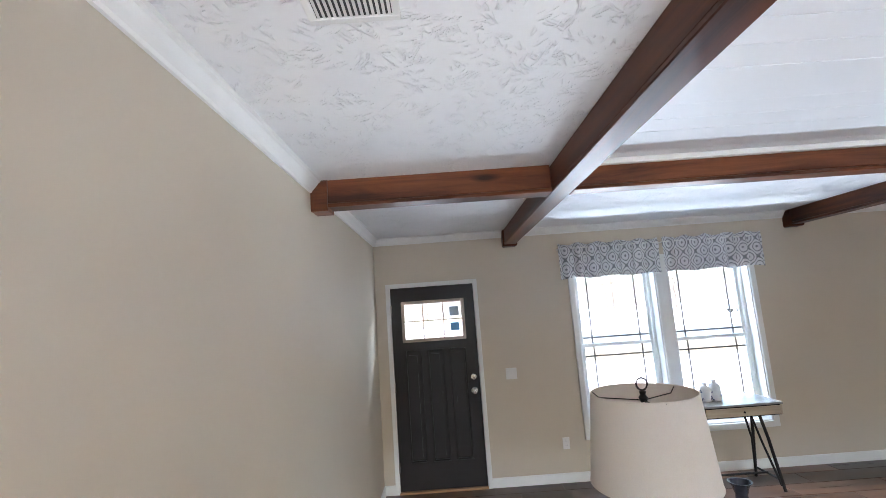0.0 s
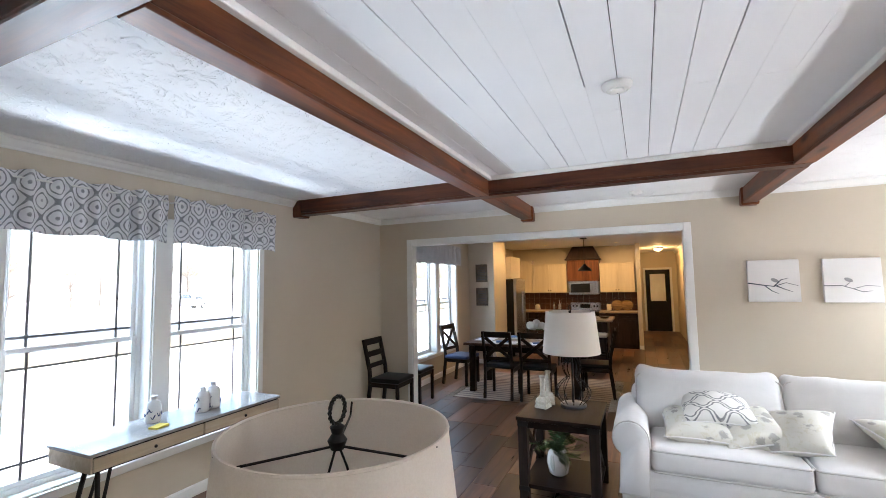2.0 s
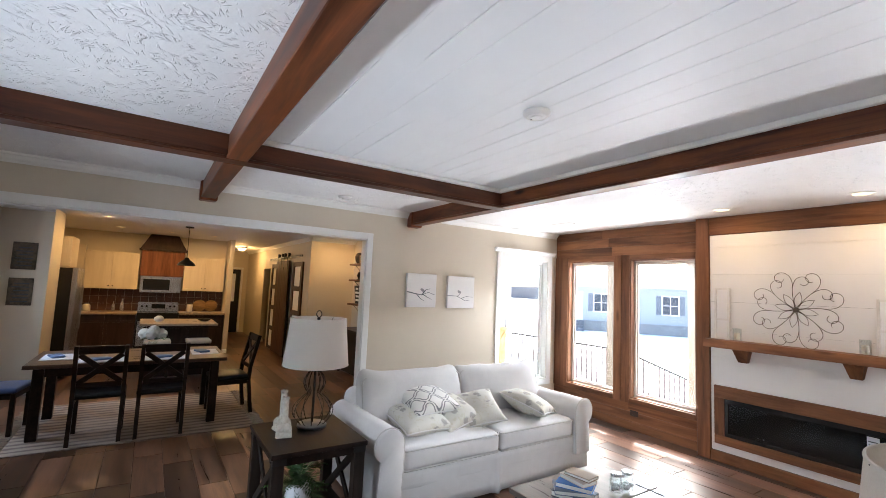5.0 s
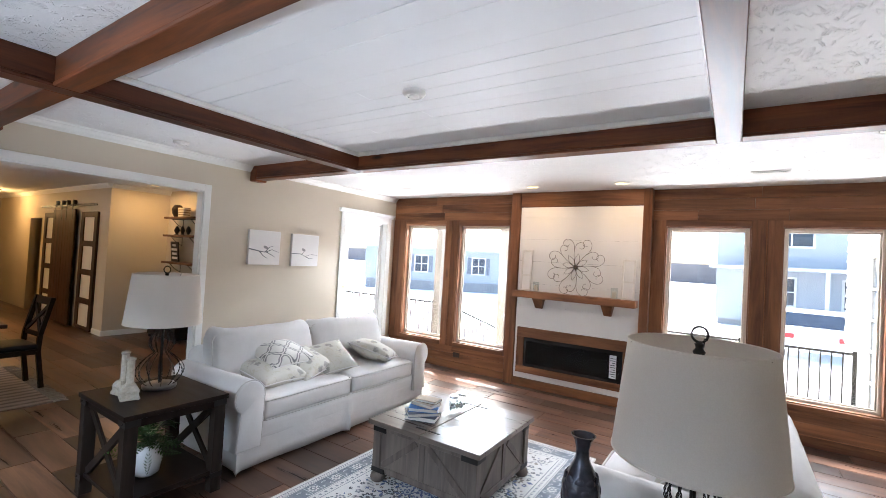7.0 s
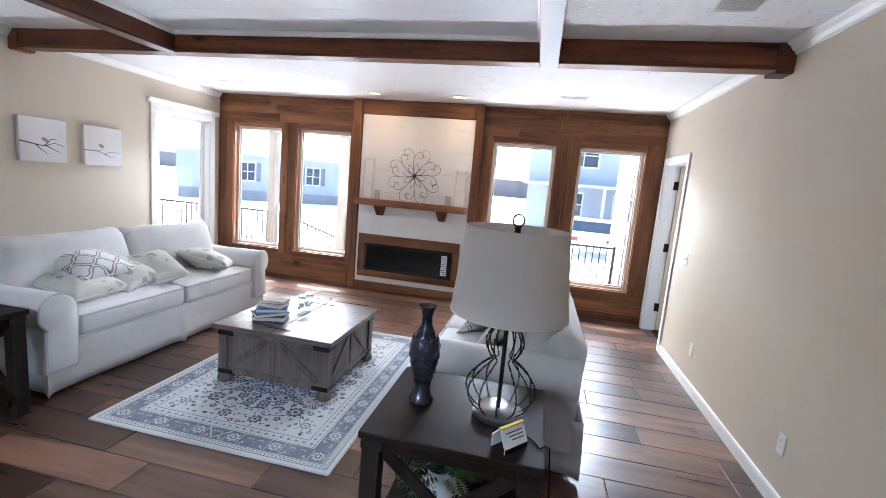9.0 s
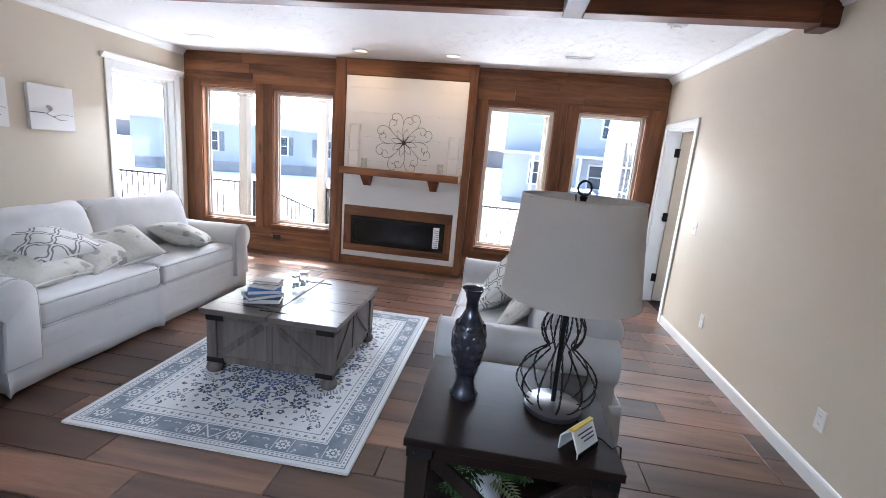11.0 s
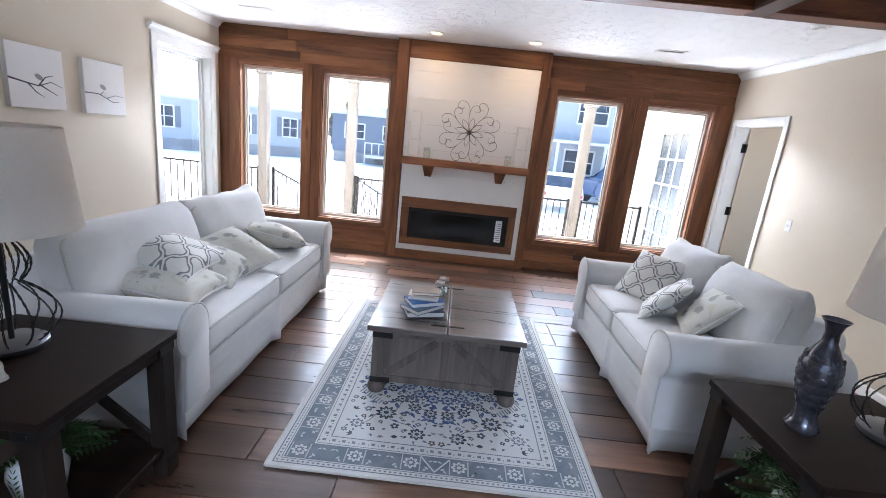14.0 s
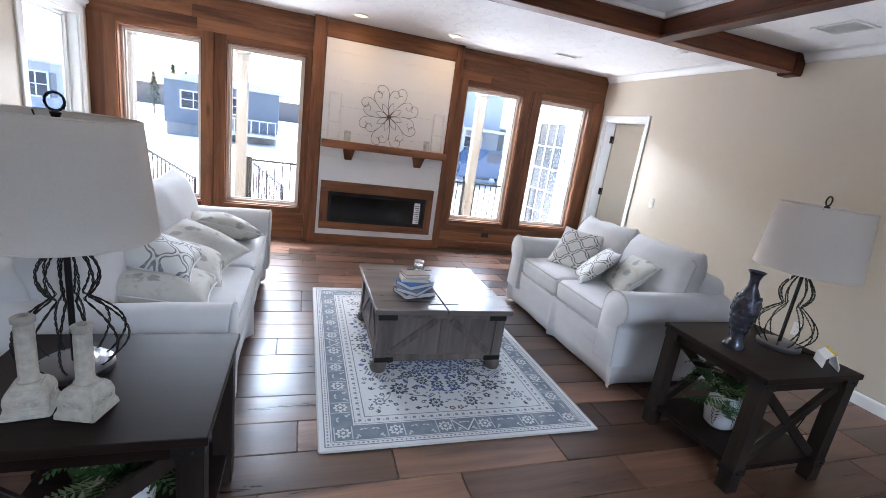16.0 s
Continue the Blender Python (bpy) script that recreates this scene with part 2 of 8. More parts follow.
def slab_with_holes(axis, lo, hi, u0, u1, z0, z1, holes):
    """A wall across axis x or y (thickness lo to hi), along the other, with openings (u0, u1, z0, z1) right through it."""
    bm = bmesh.new()
    us = sorted({u0, u1, *(h[0] for h in holes), *(h[1] for h in holes)})
    zs = sorted({z0, z1, *(h[2] for h in holes), *(h[3] for h in holes)})
    us, zs = [u for u in us if u0 <= u <= u1], [z for z in zs if z0 <= z <= z1]
    solid = {(i, j): not any(h[0] < (us[i] + us[i + 1]) / 2 < h[1] and h[2] < (zs[j] + zs[j + 1]) / 2 < h[3] for h in holes) for i in range(len(us) - 1) for j in range(len(zs) - 1)}
    made = {}

    def vert(u, w, z):
        k = (round(u, 5), round(w, 5), round(z, 5))
        if k not in made:
            made[k] = bm.verts.new((w, u, z) if axis == "x" else (u, w, z))
        return made[k]
    for (i, j), s in solid.items():
        if not s:
            continue
        a, b, c, d = us[i], us[i + 1], zs[j], zs[j + 1]
        for w in (lo, hi):
            bm.faces.new((vert(a, w, c), vert(b, w, c), vert(b, w, d), vert(a, w, d)))
        for (di, dj), (p, q) in (((-1, 0), ((a, c), (a, d))), ((1, 0), ((b, c), (b, d))), ((0, -1), ((a, c), (b, c))), ((0, 1), ((a, d), (b, d)))):
            if not solid.get((i + di, j + dj), False):
                bm.faces.new((vert(p[0], lo, p[1]), vert(q[0], lo, q[1]), vert(q[0], hi, q[1]), vert(p[0], hi, p[1])))
    return bm


def setting(name, bm, mat, label, category, smooth=0.0):
    return tagged(part(name, bm, mat, None, "", smooth), label, category, kind="structure")

# ---- the house shell ----
FAR_X, HALL_X = 13.6, 17.4            # kitchen back wall, end of the hall
BARN_Y, NOOK_Y, NOOK_X = 1.25, 0.30, 10.55
S_WINDOWS = [(5.34, 6.14), (4.25, 5.10), (1.41, 2.24), (0.33, 1.14)]
SILL, HEAD = 0.40, 2.20
N_WINDOWS = [(2.27, 3.15), (3.29, 4.17)]
D_WINDOWS = [(7.45, 8.25), (8.40, 9.20)]
N_SILL, N_HEAD = 0.46, 2.20
DOOR = (0.275, 1.18, 0.0, 2.095)
SIDE_DOOR = (-1.25, -0.445, 0.0, 2.05)
E_WINDOW = (-1.20, -0.25, 0.42, 2.19)
ENTRY = (1.85, 5.205, 0.0, 2.25)

setting("floor_slab", boxes((W - 0.5, HALL_X + 0.3, S - 0.16, N + 0.16, -0.25, -0.012)), GROUT, "dark joint bed under the floor planks", "floor")
setting("wall_north", slab_with_holes("y", N, N + EXT, W - EXT, FAR_X + 0.1, 0, CEIL, [DOOR] + [(a, b, N_SILL, N_HEAD) for a, b in N_WINDOWS + D_WINDOWS]), WALL, "beige painted front wall with door and windows", "wall")
setting("wall_west", slab_with_holes("x", W - 0.15, W, S - EXT, N, 0, CEIL, [SIDE_DOOR]), WALL, "long plain beige painted wall", "wall")
setting("wall_east", slab_with_holes("x", E, E + INT, S - EXT, N, 0, CEIL, [ENTRY, E_WINDOW]), WALL, "beige painted wall with a wide cased opening", "wall")
setting("wall_south", slab_with_holes("y", S - EXT, S - 0.02, W, E, 0, CEIL, [(a, b, SILL, HEAD) for a, b in S_WINDOWS]), WALL, "back wall behind the wood boards", "wall")
setting("wall_kitchen", slab_with_holes("x", FAR_X, FAR_X + INT, 2.42, N, 0, CEIL, []), WALL, "beige kitchen back wall", "wall")
setting("wall_stub", boxes((9.95, 10.85, 5.16, N, 0, CEIL)), WALL, "beige wall stub beside the refrigerator", "wall")
setting("wall_partition", boxes((13.0, HALL_X, 2.32, 2.42, 0, CEIL)), WALL, "beige partition between kitchen and hall", "wall")
setting("wall_barn", slab_with_holes("y", BARN_Y - INT, BARN_Y, NOOK_X, HALL_X, 0, CEIL, [(14.05, 14.85, 0, 2.05)]), WALL, "beige hall wall behind the barn doors", "wall")
setting("wall_nook_east", boxes((NOOK_X, NOOK_X + INT, NOOK_Y, BARN_Y - INT, 0, CEIL)), WALL, "beige wall of the dining nook", "wall")
setting("wall_nook_south", boxes((E + INT, NOOK_X + INT, NOOK_Y - EXT, NOOK_Y, 0, CEIL)), WALL, "beige wall behind the nook shelves", "wall")
setting("wall_hall_end", slab_with_holes("x", HALL_X, HALL_X + INT, BARN_Y, 2.42, 0, CEIL, [(1.45, 2.2, 0, 2.05)]), WALL, "beige wall at the hall's end", "wall")
setting("wall_side_room", boxes((-2.2, W - 0.151, S - EXT, S - 0.02, 0, CEIL), (-2.2, W - 0.151, 1.5, 1.6, 0, CEIL)), WALL, "plain walls of the room behind the side door", "wall")
# The opening is never seen; it is added to light the room behind the door.
setting("wall_side_room_west", slab_with_holes("x", -2.3, -2.2, S - EXT, 1.6, 0, CEIL, [(-0.9, 1.0, 0.5, 2.2)]), WALL, "plain outer wall of the side room with an unseen opening added for daylight", "wall")
setting("wall_hall_rooms", boxes((13.4, 15.6, -0.4, -0.3, 0, CEIL), (13.4, 13.5, -0.3, BARN_Y - INT, 0, CEIL), (15.5, 15.6, -0.3, BARN_Y - INT, 0, CEIL), (HALL_X + 2, HALL_X + 2.1, 1.0, 2.7, 0, CEIL), (HALL_X + INT, HALL_X + 2, 1.0, 1.1, 0, CEIL), (HALL_X + INT, HALL_X + 2, 2.6, 2.7, 0, CEIL)), WALL, "plain walls of the rooms off the hall", "wall")
setting("floor_side_room", boxes((-2.3, W - 0.5, S - EXT, 1.6, -0.25, -0.004), (13.4, 15.6, -0.4, BARN_Y, -0.05, -0.004), (HALL_X + 0.3, HALL_X + 2.1, 1.0, 2.7, -0.25, -0.004)), FLOOR, "dark wood floor of the rooms behind the doors", "floor")

# ceiling: one mesh, with the boarded middle field let in as its second material
COFFER = (1.665, 4.65, 1.30, 3.485)
bm = bmesh.new()
X0, X1, Y0, Y1 = COFFER
for r in ((-2.3, HALL_X + 2.1, S - EXT, Y0), (-2.3, HALL_X + 2.1, Y1, N + EXT), (-2.3, X0, Y0, Y1), (X1, HALL_X + 2.1, Y0, Y1)):
    box(bm, *r, CEIL, CEIL + 0.12)
box(bm, X0, X1, Y0, Y1, CEIL + 0.03, CEIL + 0.12, index=2)
rnd = random.Random(4)
y = Y0 + 0.0075
while y < Y1 - 0.01:
    w = min(0.1475, Y1 - y)
    x = X0
    while x < X1 - 0.01:
        x2 = min(X1, x + rnd.uniform(1.2, 2.6))
        if X1 - x2 < 0.5:
            x2 = X1
        g0, g1 = rnd.choice((0.0, 0.001, 0.004, 0.006)), rnd.choice((0.0, 0.0006, 0.001))
        drop = rnd.uniform(0, 0.0012)
        box(bm, x + g1, x2, y + g0, y + w, CEIL + 0.006 - drop, CEIL + 0.0295, index=1)
        x = x2
    y += w
ceiling = setting("ceiling", bm, [CEILING, SHIPLAP, GAP], "white stomp-textured ceiling with a field of white shiplap boards", "ceiling")

# crown mouldings
def crown(p, q, inward):
    """Crown moulding along the wall line p to q; inward points into the room."""
    bm = bmesh.new()
    prof = ((0, 0), (0, -0.075), (0.012, -0.075), (0.016, -0.062), (0.035, -0.045), (0.05, -0.022), (0.062, -0.016), (0.065, 0))
    rows = []
    for end in (p, q):
        rows.append([bm.verts.new((end[0] + inward[0] * d, end[1] + inward[1] * d, CEIL - 0.001 + h)) for d, h in prof])
    for i in range(len(prof) - 1):
        bm.faces.new((rows[0][i], rows[0][i + 1], rows[1][i + 1], rows[1][i]))
    bm.faces.new(rows[0])
    bm.faces.new(rows[1][::-1])
    return setting("trim_crown", bm, TRIM, "white painted crown moulding under the ceiling", "crown moulding")


crown((W, N), (E, N), (0, -1))
crown((W, S + 0.02), (W, N), (1, 0))
crown((E, S + 0.02), (E, N), (-1, 0))
crown((E + INT, N), (9.95, N), (0, -1))
crown((9.95, 5.16), (9.95, N), (-1, 0))
crown((NOOK_X, NOOK_Y), (NOOK_X, BARN_Y), (-1, 0))
crown((NOOK_X, BARN_Y), (HALL_X, BARN_Y), (0, 1))

# baseboards
def baseboard(p, q, inward):
    bm = bmesh.new()
    prof = ((0, 0), (0.014, 0), (0.014, 0.075), (0.009, 0.088), (0.0, 0.092))
    rows = [[bm.verts.new((e[0] + inward[0] * d, e[1] + inward[1] * d, h)) for d, h in prof] for e in (p, q)]
    n = len(prof)
    for i in range(n):
        bm.faces.new((rows[0][i], rows[0][(i + 1) % n], rows[1][(i + 1) % n], rows[1][i]))
    bm.faces.new(rows[0])
    bm.faces.new(rows[1][::-1])
    return setting("baseboard", bm, TRIM, "white painted baseboard along the wall", "baseboard")


baseboard((1.224, N), (E, N), (0, -1))
baseboard((W, N), (0.235, N), (0, -1))
baseboard((W, -0.38), (W, N), (1, 0))
baseboard((E, S), (E, 1.77), (-1, 0))
baseboard((E, 5.283), (E, N), (-1, 0))
baseboard((E + INT, N), (9.95, N), (0, -1))
baseboard((9.95, 5.16), (9.95, N), (-1, 0))
baseboard((NOOK_X, NOOK_Y), (NOOK_X, BARN_Y), (-1, 0))
baseboard((NOOK_X, BARN_Y), (10.95, BARN_Y), (0, 1))
baseboard((13.0, 2.32), (13.0, 2.42), (-1, 0))

# beams
BEAM_Z = CEIL - 0.165


def beam(axis, lo, hi, a, b, mat):
    """A boxed beam: sides, and a bottom board that stands a little proud."""
    ob = thing("ceiling_beam", None, "dark-stained knotty pine ceiling beam under the white ceiling", "beam", "ceiling beams")
    e = 0.006
    if axis == "y":
        part("beam_box", boxes((lo, hi, a, b, BEAM_Z + 0.024, CEIL - 0.001), bevel=0.003), mat, ob)
        part("bottom_board", boxes((lo - e, hi + e, a, b, BEAM_Z, BEAM_Z + 0.022), bevel=0.004), mat, ob)
    else:
        part("beam_box", boxes((a, b, lo, hi, BEAM_Z + 0.024, CEIL - 0.001), bevel=0.003), mat, ob)
        part("bottom_board", boxes((a, b, lo - e, hi + e, BEAM_Z, BEAM_Z + 0.022), bevel=0.004), mat, ob)
    return ob


BW = 0.115
NS = [(X0 - BW, X0), (X1, X1 + BW)]
EW = [(Y1, Y1 + BW), (Y0 - BW, Y0)]
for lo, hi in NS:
    beam("y", lo, hi, EW[1][0] + 0.001, N - 0.001, BEAM_Y_SHADED)
for k, (lo, hi) in enumerate(EW):
    beam("x", lo, hi, W + 0.001, NS[0][0] - 0.008, BEAM_X_LIT)
    beam("x", lo, hi, NS[0][1] + 0.008, NS[1][0] - 0.008, BEAM_X_LIT)
    beam("x", lo, hi, NS[1][1] + 0.008, E - 0.001, BEAM_X_LIT)


def corbel(x0, x1, y0, y1, mat, face):
    """The chamfered end block under and round a beam at the wall."""
    ob = new("beam_end_block")
    tagged(ob, "dark-stained wooden end block where the beam meets the wall", "beam block", "beam end blocks")
    bm = bmesh.new()
    z0 = BEAM_Z - 0.022
    c = 0.012
    if face in "we":
        extrude_profile(bm, [(y0, z0 + c), (y0 + c, z0), (y1 - c, z0), (y1, z0 + c), (y1, CEIL - c), (y1 - c, CEIL - 0.002), (y0 + c, CEIL - 0.002), (y0, CEIL - c)], "x", x0, x1)
    else:
        extrude_profile(bm, [(x0, z0 + c), (x0 + c, z0), (x1 - c, z0), (x1, z0 + c), (x1, CEIL - c), (x1 - c, CEIL - 0.002), (x0 + c, CEIL - 0.002), (x0, CEIL - c)], "y", y0, y1)
    part("block", bm, mat, ob)


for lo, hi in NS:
    corbel(lo - 0.02, hi + 0.02, N - 0.10, N - 0.002, BEAM_Y_SHADED, "n")
for lo, hi in EW:
    corbel(W + 0.002, W + 0.10, lo - 0.02, hi + 0.02, BEAM_X_LIT, "w")
    corbel(E - 0.10, E - 0.002, lo - 0.02, hi + 0.02, BEAM_X_LIT, "e")

# white bead round the boarded field
setting("trim_coffer", boxes((X0, X1, Y0, Y0 + 0.035, CEIL - 0.03, CEIL + 0.004), (X0, X1, Y1 - 0.035, Y1, CEIL - 0.03, CEIL + 0.004), (X0, X0 + 0.035, Y0 + 0.035, Y1 - 0.035, CEIL - 0.03, CEIL + 0.004), (X1 - 0.035, X1, Y0 + 0.035, Y1 - 0.035, CEIL - 0.03, CEIL + 0.004), bevel=0.004), TRIM, "white bead between beams and shiplap", "trim")


# casings
def casing(name, axis, at, out, u0, u1, z0, z1, w, label, sill=False, depth=0.018):
    """Flat boards round an opening, standing proud of the wall face at by depth towards out."""
    lo, hi = sorted((at, at + out * depth))
    rows = [(u0 - w, u0, z0, z1 + w), (u1, u1 + w, z0, z1 + w), (u0, u1, z1, z1 + w)]
    if sill:
        rows = [(u0 - w, u0, z0 - w, z1 + w), (u1, u1 + w, z0 - w, z1 + w), (u0, u1, z1, z1 + w), (u0, u1, z0 - w, z0)]
    bm = bmesh.new()
    for a, b, c, d in rows:
        box(bm, *((lo, hi, a, b, c, d) if axis == "x" else (a, b, lo, hi, c, d)), bevel=0.003)
    return setting(name, bm, TRIM, label, "trim")


casing("trim_entry", "x", E, -1, *ENTRY, 0.075, "white flat casing round the wide dining opening")
casing("trim_entry_back", "x", E + INT, 1, *ENTRY, 0.075, "white flat casing on the dining side of the opening")
setting("trim_entry_lining", boxes((E - 0.001, E + INT + 0.001, ENTRY[0] - 0.001, ENTRY[0] + 0.012, 0, ENTRY[3]), (E - 0.001, E + INT + 0.001, ENTRY[1] - 0.012, ENTRY[1] + 0.001, 0, ENTRY[3]), (E - 0.001, E + INT + 0.001, ENTRY[0], ENTRY[1], ENTRY[3] - 0.012, ENTRY[3] + 0.001)), TRIM, "white lining of the wide dining opening", "trim")
casing("trim_front_door", "y", N, -1, *DOOR, 0.042, "white casing round the front door")
casing("trim_side_door", "x", W, 1, *SIDE_DOOR, 0.062, "white casing round the side door")
casing("trim_hall_door", "x", HALL_X, -1, 1.45, 2.2, 0, 2.05, 0.06, "white casing round the door at the hall's end")


# windows
def window(name, axis, at, out, u0, u1, z0, z1, frame_mat, label, hung=False, grille=False, lining=None, deep=0.11, fw=0.045):
    """A window in an opening: lining of the reveal, frame, sashes and panes. at: the wall's inner face, out: the way to outdoors."""
    ob = tagged(new(name), label, "window", kind="structure")
    face = at + out * deep

    def bx(bm, a, b, w0, w1, c, d, bevel=0.003):
        lo, hi = sorted((w0, w1))
        box(bm, *((lo, hi, a, b, c, d) if axis == "x" else (a, b, lo, hi, c, d)), bevel=bevel)

    def ring(bm, a, b, c, d, w, w0, w1):
        bx(bm, a, a + w, w0, w1, c, d)
        bx(bm, b - w, b, w0, w1, c, d)
        bx(bm, a + w, b - w, w0, w1, d - w, d)
        bx(bm, a + w, b - w, w0, w1, c, c + w)
    if lining:
        bm = bmesh.new()
        ring(bm, u0 + 0.0005, u1 - 0.0005, z0 + 0.0005, z1 - 0.0005, 0.012, at - out * 0.002, face)
        part("reveal", bm, lining, ob)
    bm = bmesh.new()
    ring(bm, u0, u1, z0, z1, fw, face, face + out * 0.05)
    part("window_frame", bm, frame_mat, ob)
    sashes = [(u0 + fw, u1 - fw, z0 + fw, z1 - fw, 0.022)]
    if hung:
        mid = (z0 + z1) / 2
        sashes = [(u0 + fw, u1 - fw, mid - 0.02, z1 - fw, 0.028), (u0 + fw, u1 - fw, z0 + fw, mid + 0.02, 0.006)]
    for a, b, c, d, off in sashes:
        sw = 0.032 if hung else 0.018
        bm = bmesh.new()
        ring(bm, a, b, c, d, sw, face + out * off, face + out * (off + 0.02))
        sash = part("sash", bm, frame_mat, ob)
        bm = bmesh.new()
        bx(bm, a + sw - 0.004, b - sw + 0.004, face + out * (off + 0.008), face + out * (off + 0.012), c + sw - 0.004, d - sw + 0.004, 0)
        p = part("pane", bm, GLASS, sash)
        p.visible_shadow = False
        if grille:
            gy0, gy1 = face + out * (off + 0.001), face + out * (off + 0.0065)
            top = d > (z0 + z1) / 2 + 0.1
            for u in (a + sw + 0.10, b - sw - 0.10):
                bm = bmesh.new()
                bx(bm, u - 0.008, u + 0.008, gy0, gy1, c + sw, d - sw, 0)
                part("glazing_bar", bm, GRILLE, sash)
            for zz in ((c + sw + 0.07,) if top else (d - sw - 0.10, c + sw + 0.10)):
                bm = bmesh.new()
                bx(bm, a + sw, b - sw, gy0 - out * 0.0015, gy1, zz - 0.008, zz + 0.008, 0)
                part("glazing_bar", bm, GRILLE, sash)
    return ob


GRILLE = plain("grey_glazing_bar", (0.16, 0.16, 0.165), 0.5, bump=0)
for i, (a, b) in enumerate(N_WINDOWS + D_WINDOWS):
    window(f"window_{i + 1}", "y", N, 1, a, b, N_SILL, N_HEAD, VINYL, "white double-hung window with prairie glazing bars", True, True, TRIM)
for a, b in ((N_WINDOWS[0][0], N_WINDOWS[1][1]), (D_WINDOWS[0][0], D_WINDOWS[1][1])):
    w = 0.06
    lo, hi = N - 0.018, N
    m1, m2 = (N_WINDOWS if a < 5 else D_WINDOWS)[0][1], (N_WINDOWS if a < 5 else D_WINDOWS)[1][0]
    setting("trim_front_window", boxes((a - w, a, lo, hi, N_SILL - w, N_HEAD + w), (b, b + w, lo, hi, N_SILL - w, N_HEAD + w), (m1, m2, lo, hi, N_SILL, N_HEAD), (a, b, lo, hi, N_HEAD, N_HEAD + w), (a, b, lo - 0.01, hi, N_SILL - w, N_SILL), bevel=0.003), TRIM, "white casing round the paired front windows", "trim")
window("window_5", "x", E, 1, *E_WINDOW, VINYL, "white fixed side window", False, False, TRIM, 0.085)
casing("trim_side_window", "x", E, -1, *E_WINDOW, 0.085, "white casing round the side window", True)
bm = bmesh.new()
extrude_profile(bm, [(E, 2.276), (E - 0.025, 2.276), (E - 0.03, 2.298), (E - 0.055, 2.316), (E - 0.06, 2.335), (E, 2.335)], "y", E_WINDOW[0] - 0.13, E_WINDOW[1] + 0.13)
setting("trim_window_cap", bm, TRIM, "white moulded cap over the side window", "trim")
for i, (a, b) in enumerate(S_WINDOWS):
    window(f"window_{i + 6}", "y", S, -1, a, b, SILL, HEAD, TAUPE, "tall fixed window with a taupe frame in the board wall", False, False, BOARD_Z, 0.075, 0.04)

# ---- the board wall and fireplace ----
def board_piece(name, bm, mat, parent):
    return part(name, bm, mat, parent)


wall_s = tagged(new("wall_boards"), "horizontal stained wood boards and posts cladding the window wall", "wood wall", kind="structure")
rnd = random.Random(11)
COL = (2.38, 4.18)


def board_row(x0, x1, z0, z1, y=S, t=0.02):
    """One course of butt-jointed boards."""
    x = x0
    while x < x1 - 0.01:
        x2 = x + rnd.uniform(0.8, 1.7)
        if x1 - x2 < 0.45:
            x2 = x1
        bm = bmesh.new()
        box(bm, x + 0.0008, x2 - 0.0008, y - t, y + rnd.uniform(0, 0.002), z0 + 0.0012, z1 - 0.0012, bevel=0.002)
        board_piece("board", bm, BOARD_X, wall_s)
        x = x2


for x0, x1 in ((COL[1], E), (W, COL[0])):
    for z0, z1 in ((2.27, 2.39), (2.39, 2.515), (2.515, CEIL)):
        board_row(x0, x1, z0, z1)
    for z0, z1 in ((0.0, 0.11), (0.11, 0.225), (0.225, 0.335)):
        board_row(x0, x1, z0, z1)
# flat trim round each pair of windows, standing proud of the boards
for (a, b), (c, d) in ((S_WINDOWS[1], S_WINDOWS[0]), (S_WINDOWS[3], S_WINDOWS[2])):
    lo, hi = (COL[1], E) if b > 3 else (W, COL[0])
    spans = [(lo, a), (b, (b + c) / 2 - 0.005), ((b + c) / 2 + 0.005, c), (d, hi)]
    for u, v in spans:
        if v - u < 0.04:
            continue
        bm = bmesh.new()
        box(bm, u, v, S - 0.02, S + 0.018, 0.335, 2.27, bevel=0.003)
        board_piece("window_post", bm, BOARD_Z, wall_s)
    for u, v in ((a, b), (c, d)):
        bm = bmesh.new()
        box(bm, u, v, S - 0.02, S + 0.016, HEAD, 2.27, bevel=0.003)
        board_piece("window_head", bm, BOARD_X, wall_s)
        bm = bmesh.new()
        box(bm, u, v, S - 0.02, S + 0.03, 0.335, SILL, bevel=0.004)
        board_piece("window_ledge", bm, BOARD_X, wall_s)
    bm = bmesh.new()
    box(bm, (b + c) / 2 - 0.005, (b + c) / 2 + 0.005, S - 0.02, S + 0.006, 0.335, 2.27)
    board_piece("gap_strip", bm, BOARD_Z, wall_s)
bm = bmesh.new()
box(bm, COL[1] + 0.001, E - 0.001, S, S + 0.014, 0, 0.10, bevel=0.003)
board_piece("foot_board", bm, BOARD_X, wall_s)
bm = bmesh.new()
box(bm, W + 0.001, COL[0] - 0.001, S, S + 0.014, 0, 0.10, bevel=0.003)
board_piece("foot_board", bm, BOARD_X, wall_s)

FPY = -1.285
WHITE_PANEL = plain("white_panel_paint", (0.80, 0.79, 0.77), 0.45, var=0.02, scale=1.5, bump=0.05)
fire = thing("fireplace", pose(0, 0, 0), "white-panelled electric fireplace surround framed in stained wood", "fireplace")
part("breast", boxes((2.475, 4.04, S - 0.02, FPY - 0.012, 0.11, 2.44)), GAP, fire)
for x0, x1 in ((COL[0], 2.475), (4.045, COL[1])):
    part("side_post", boxes((x0, x1, S - 0.02, FPY + 0.02, 0.0, CEIL - 0.002), bevel=0.004), BOARD_Z, fire)
part("top_board", boxes((2.475, 4.04, S - 0.02, FPY + 0.012, 2.44, CEIL - 0.002), bevel=0.004), BOARD_X, fire)
part("foot_board", boxes((2.475, 4.04, S - 0.02, FPY + 0.015, 0.0, 0.11), bevel=0.004), BOARD_X, fire)
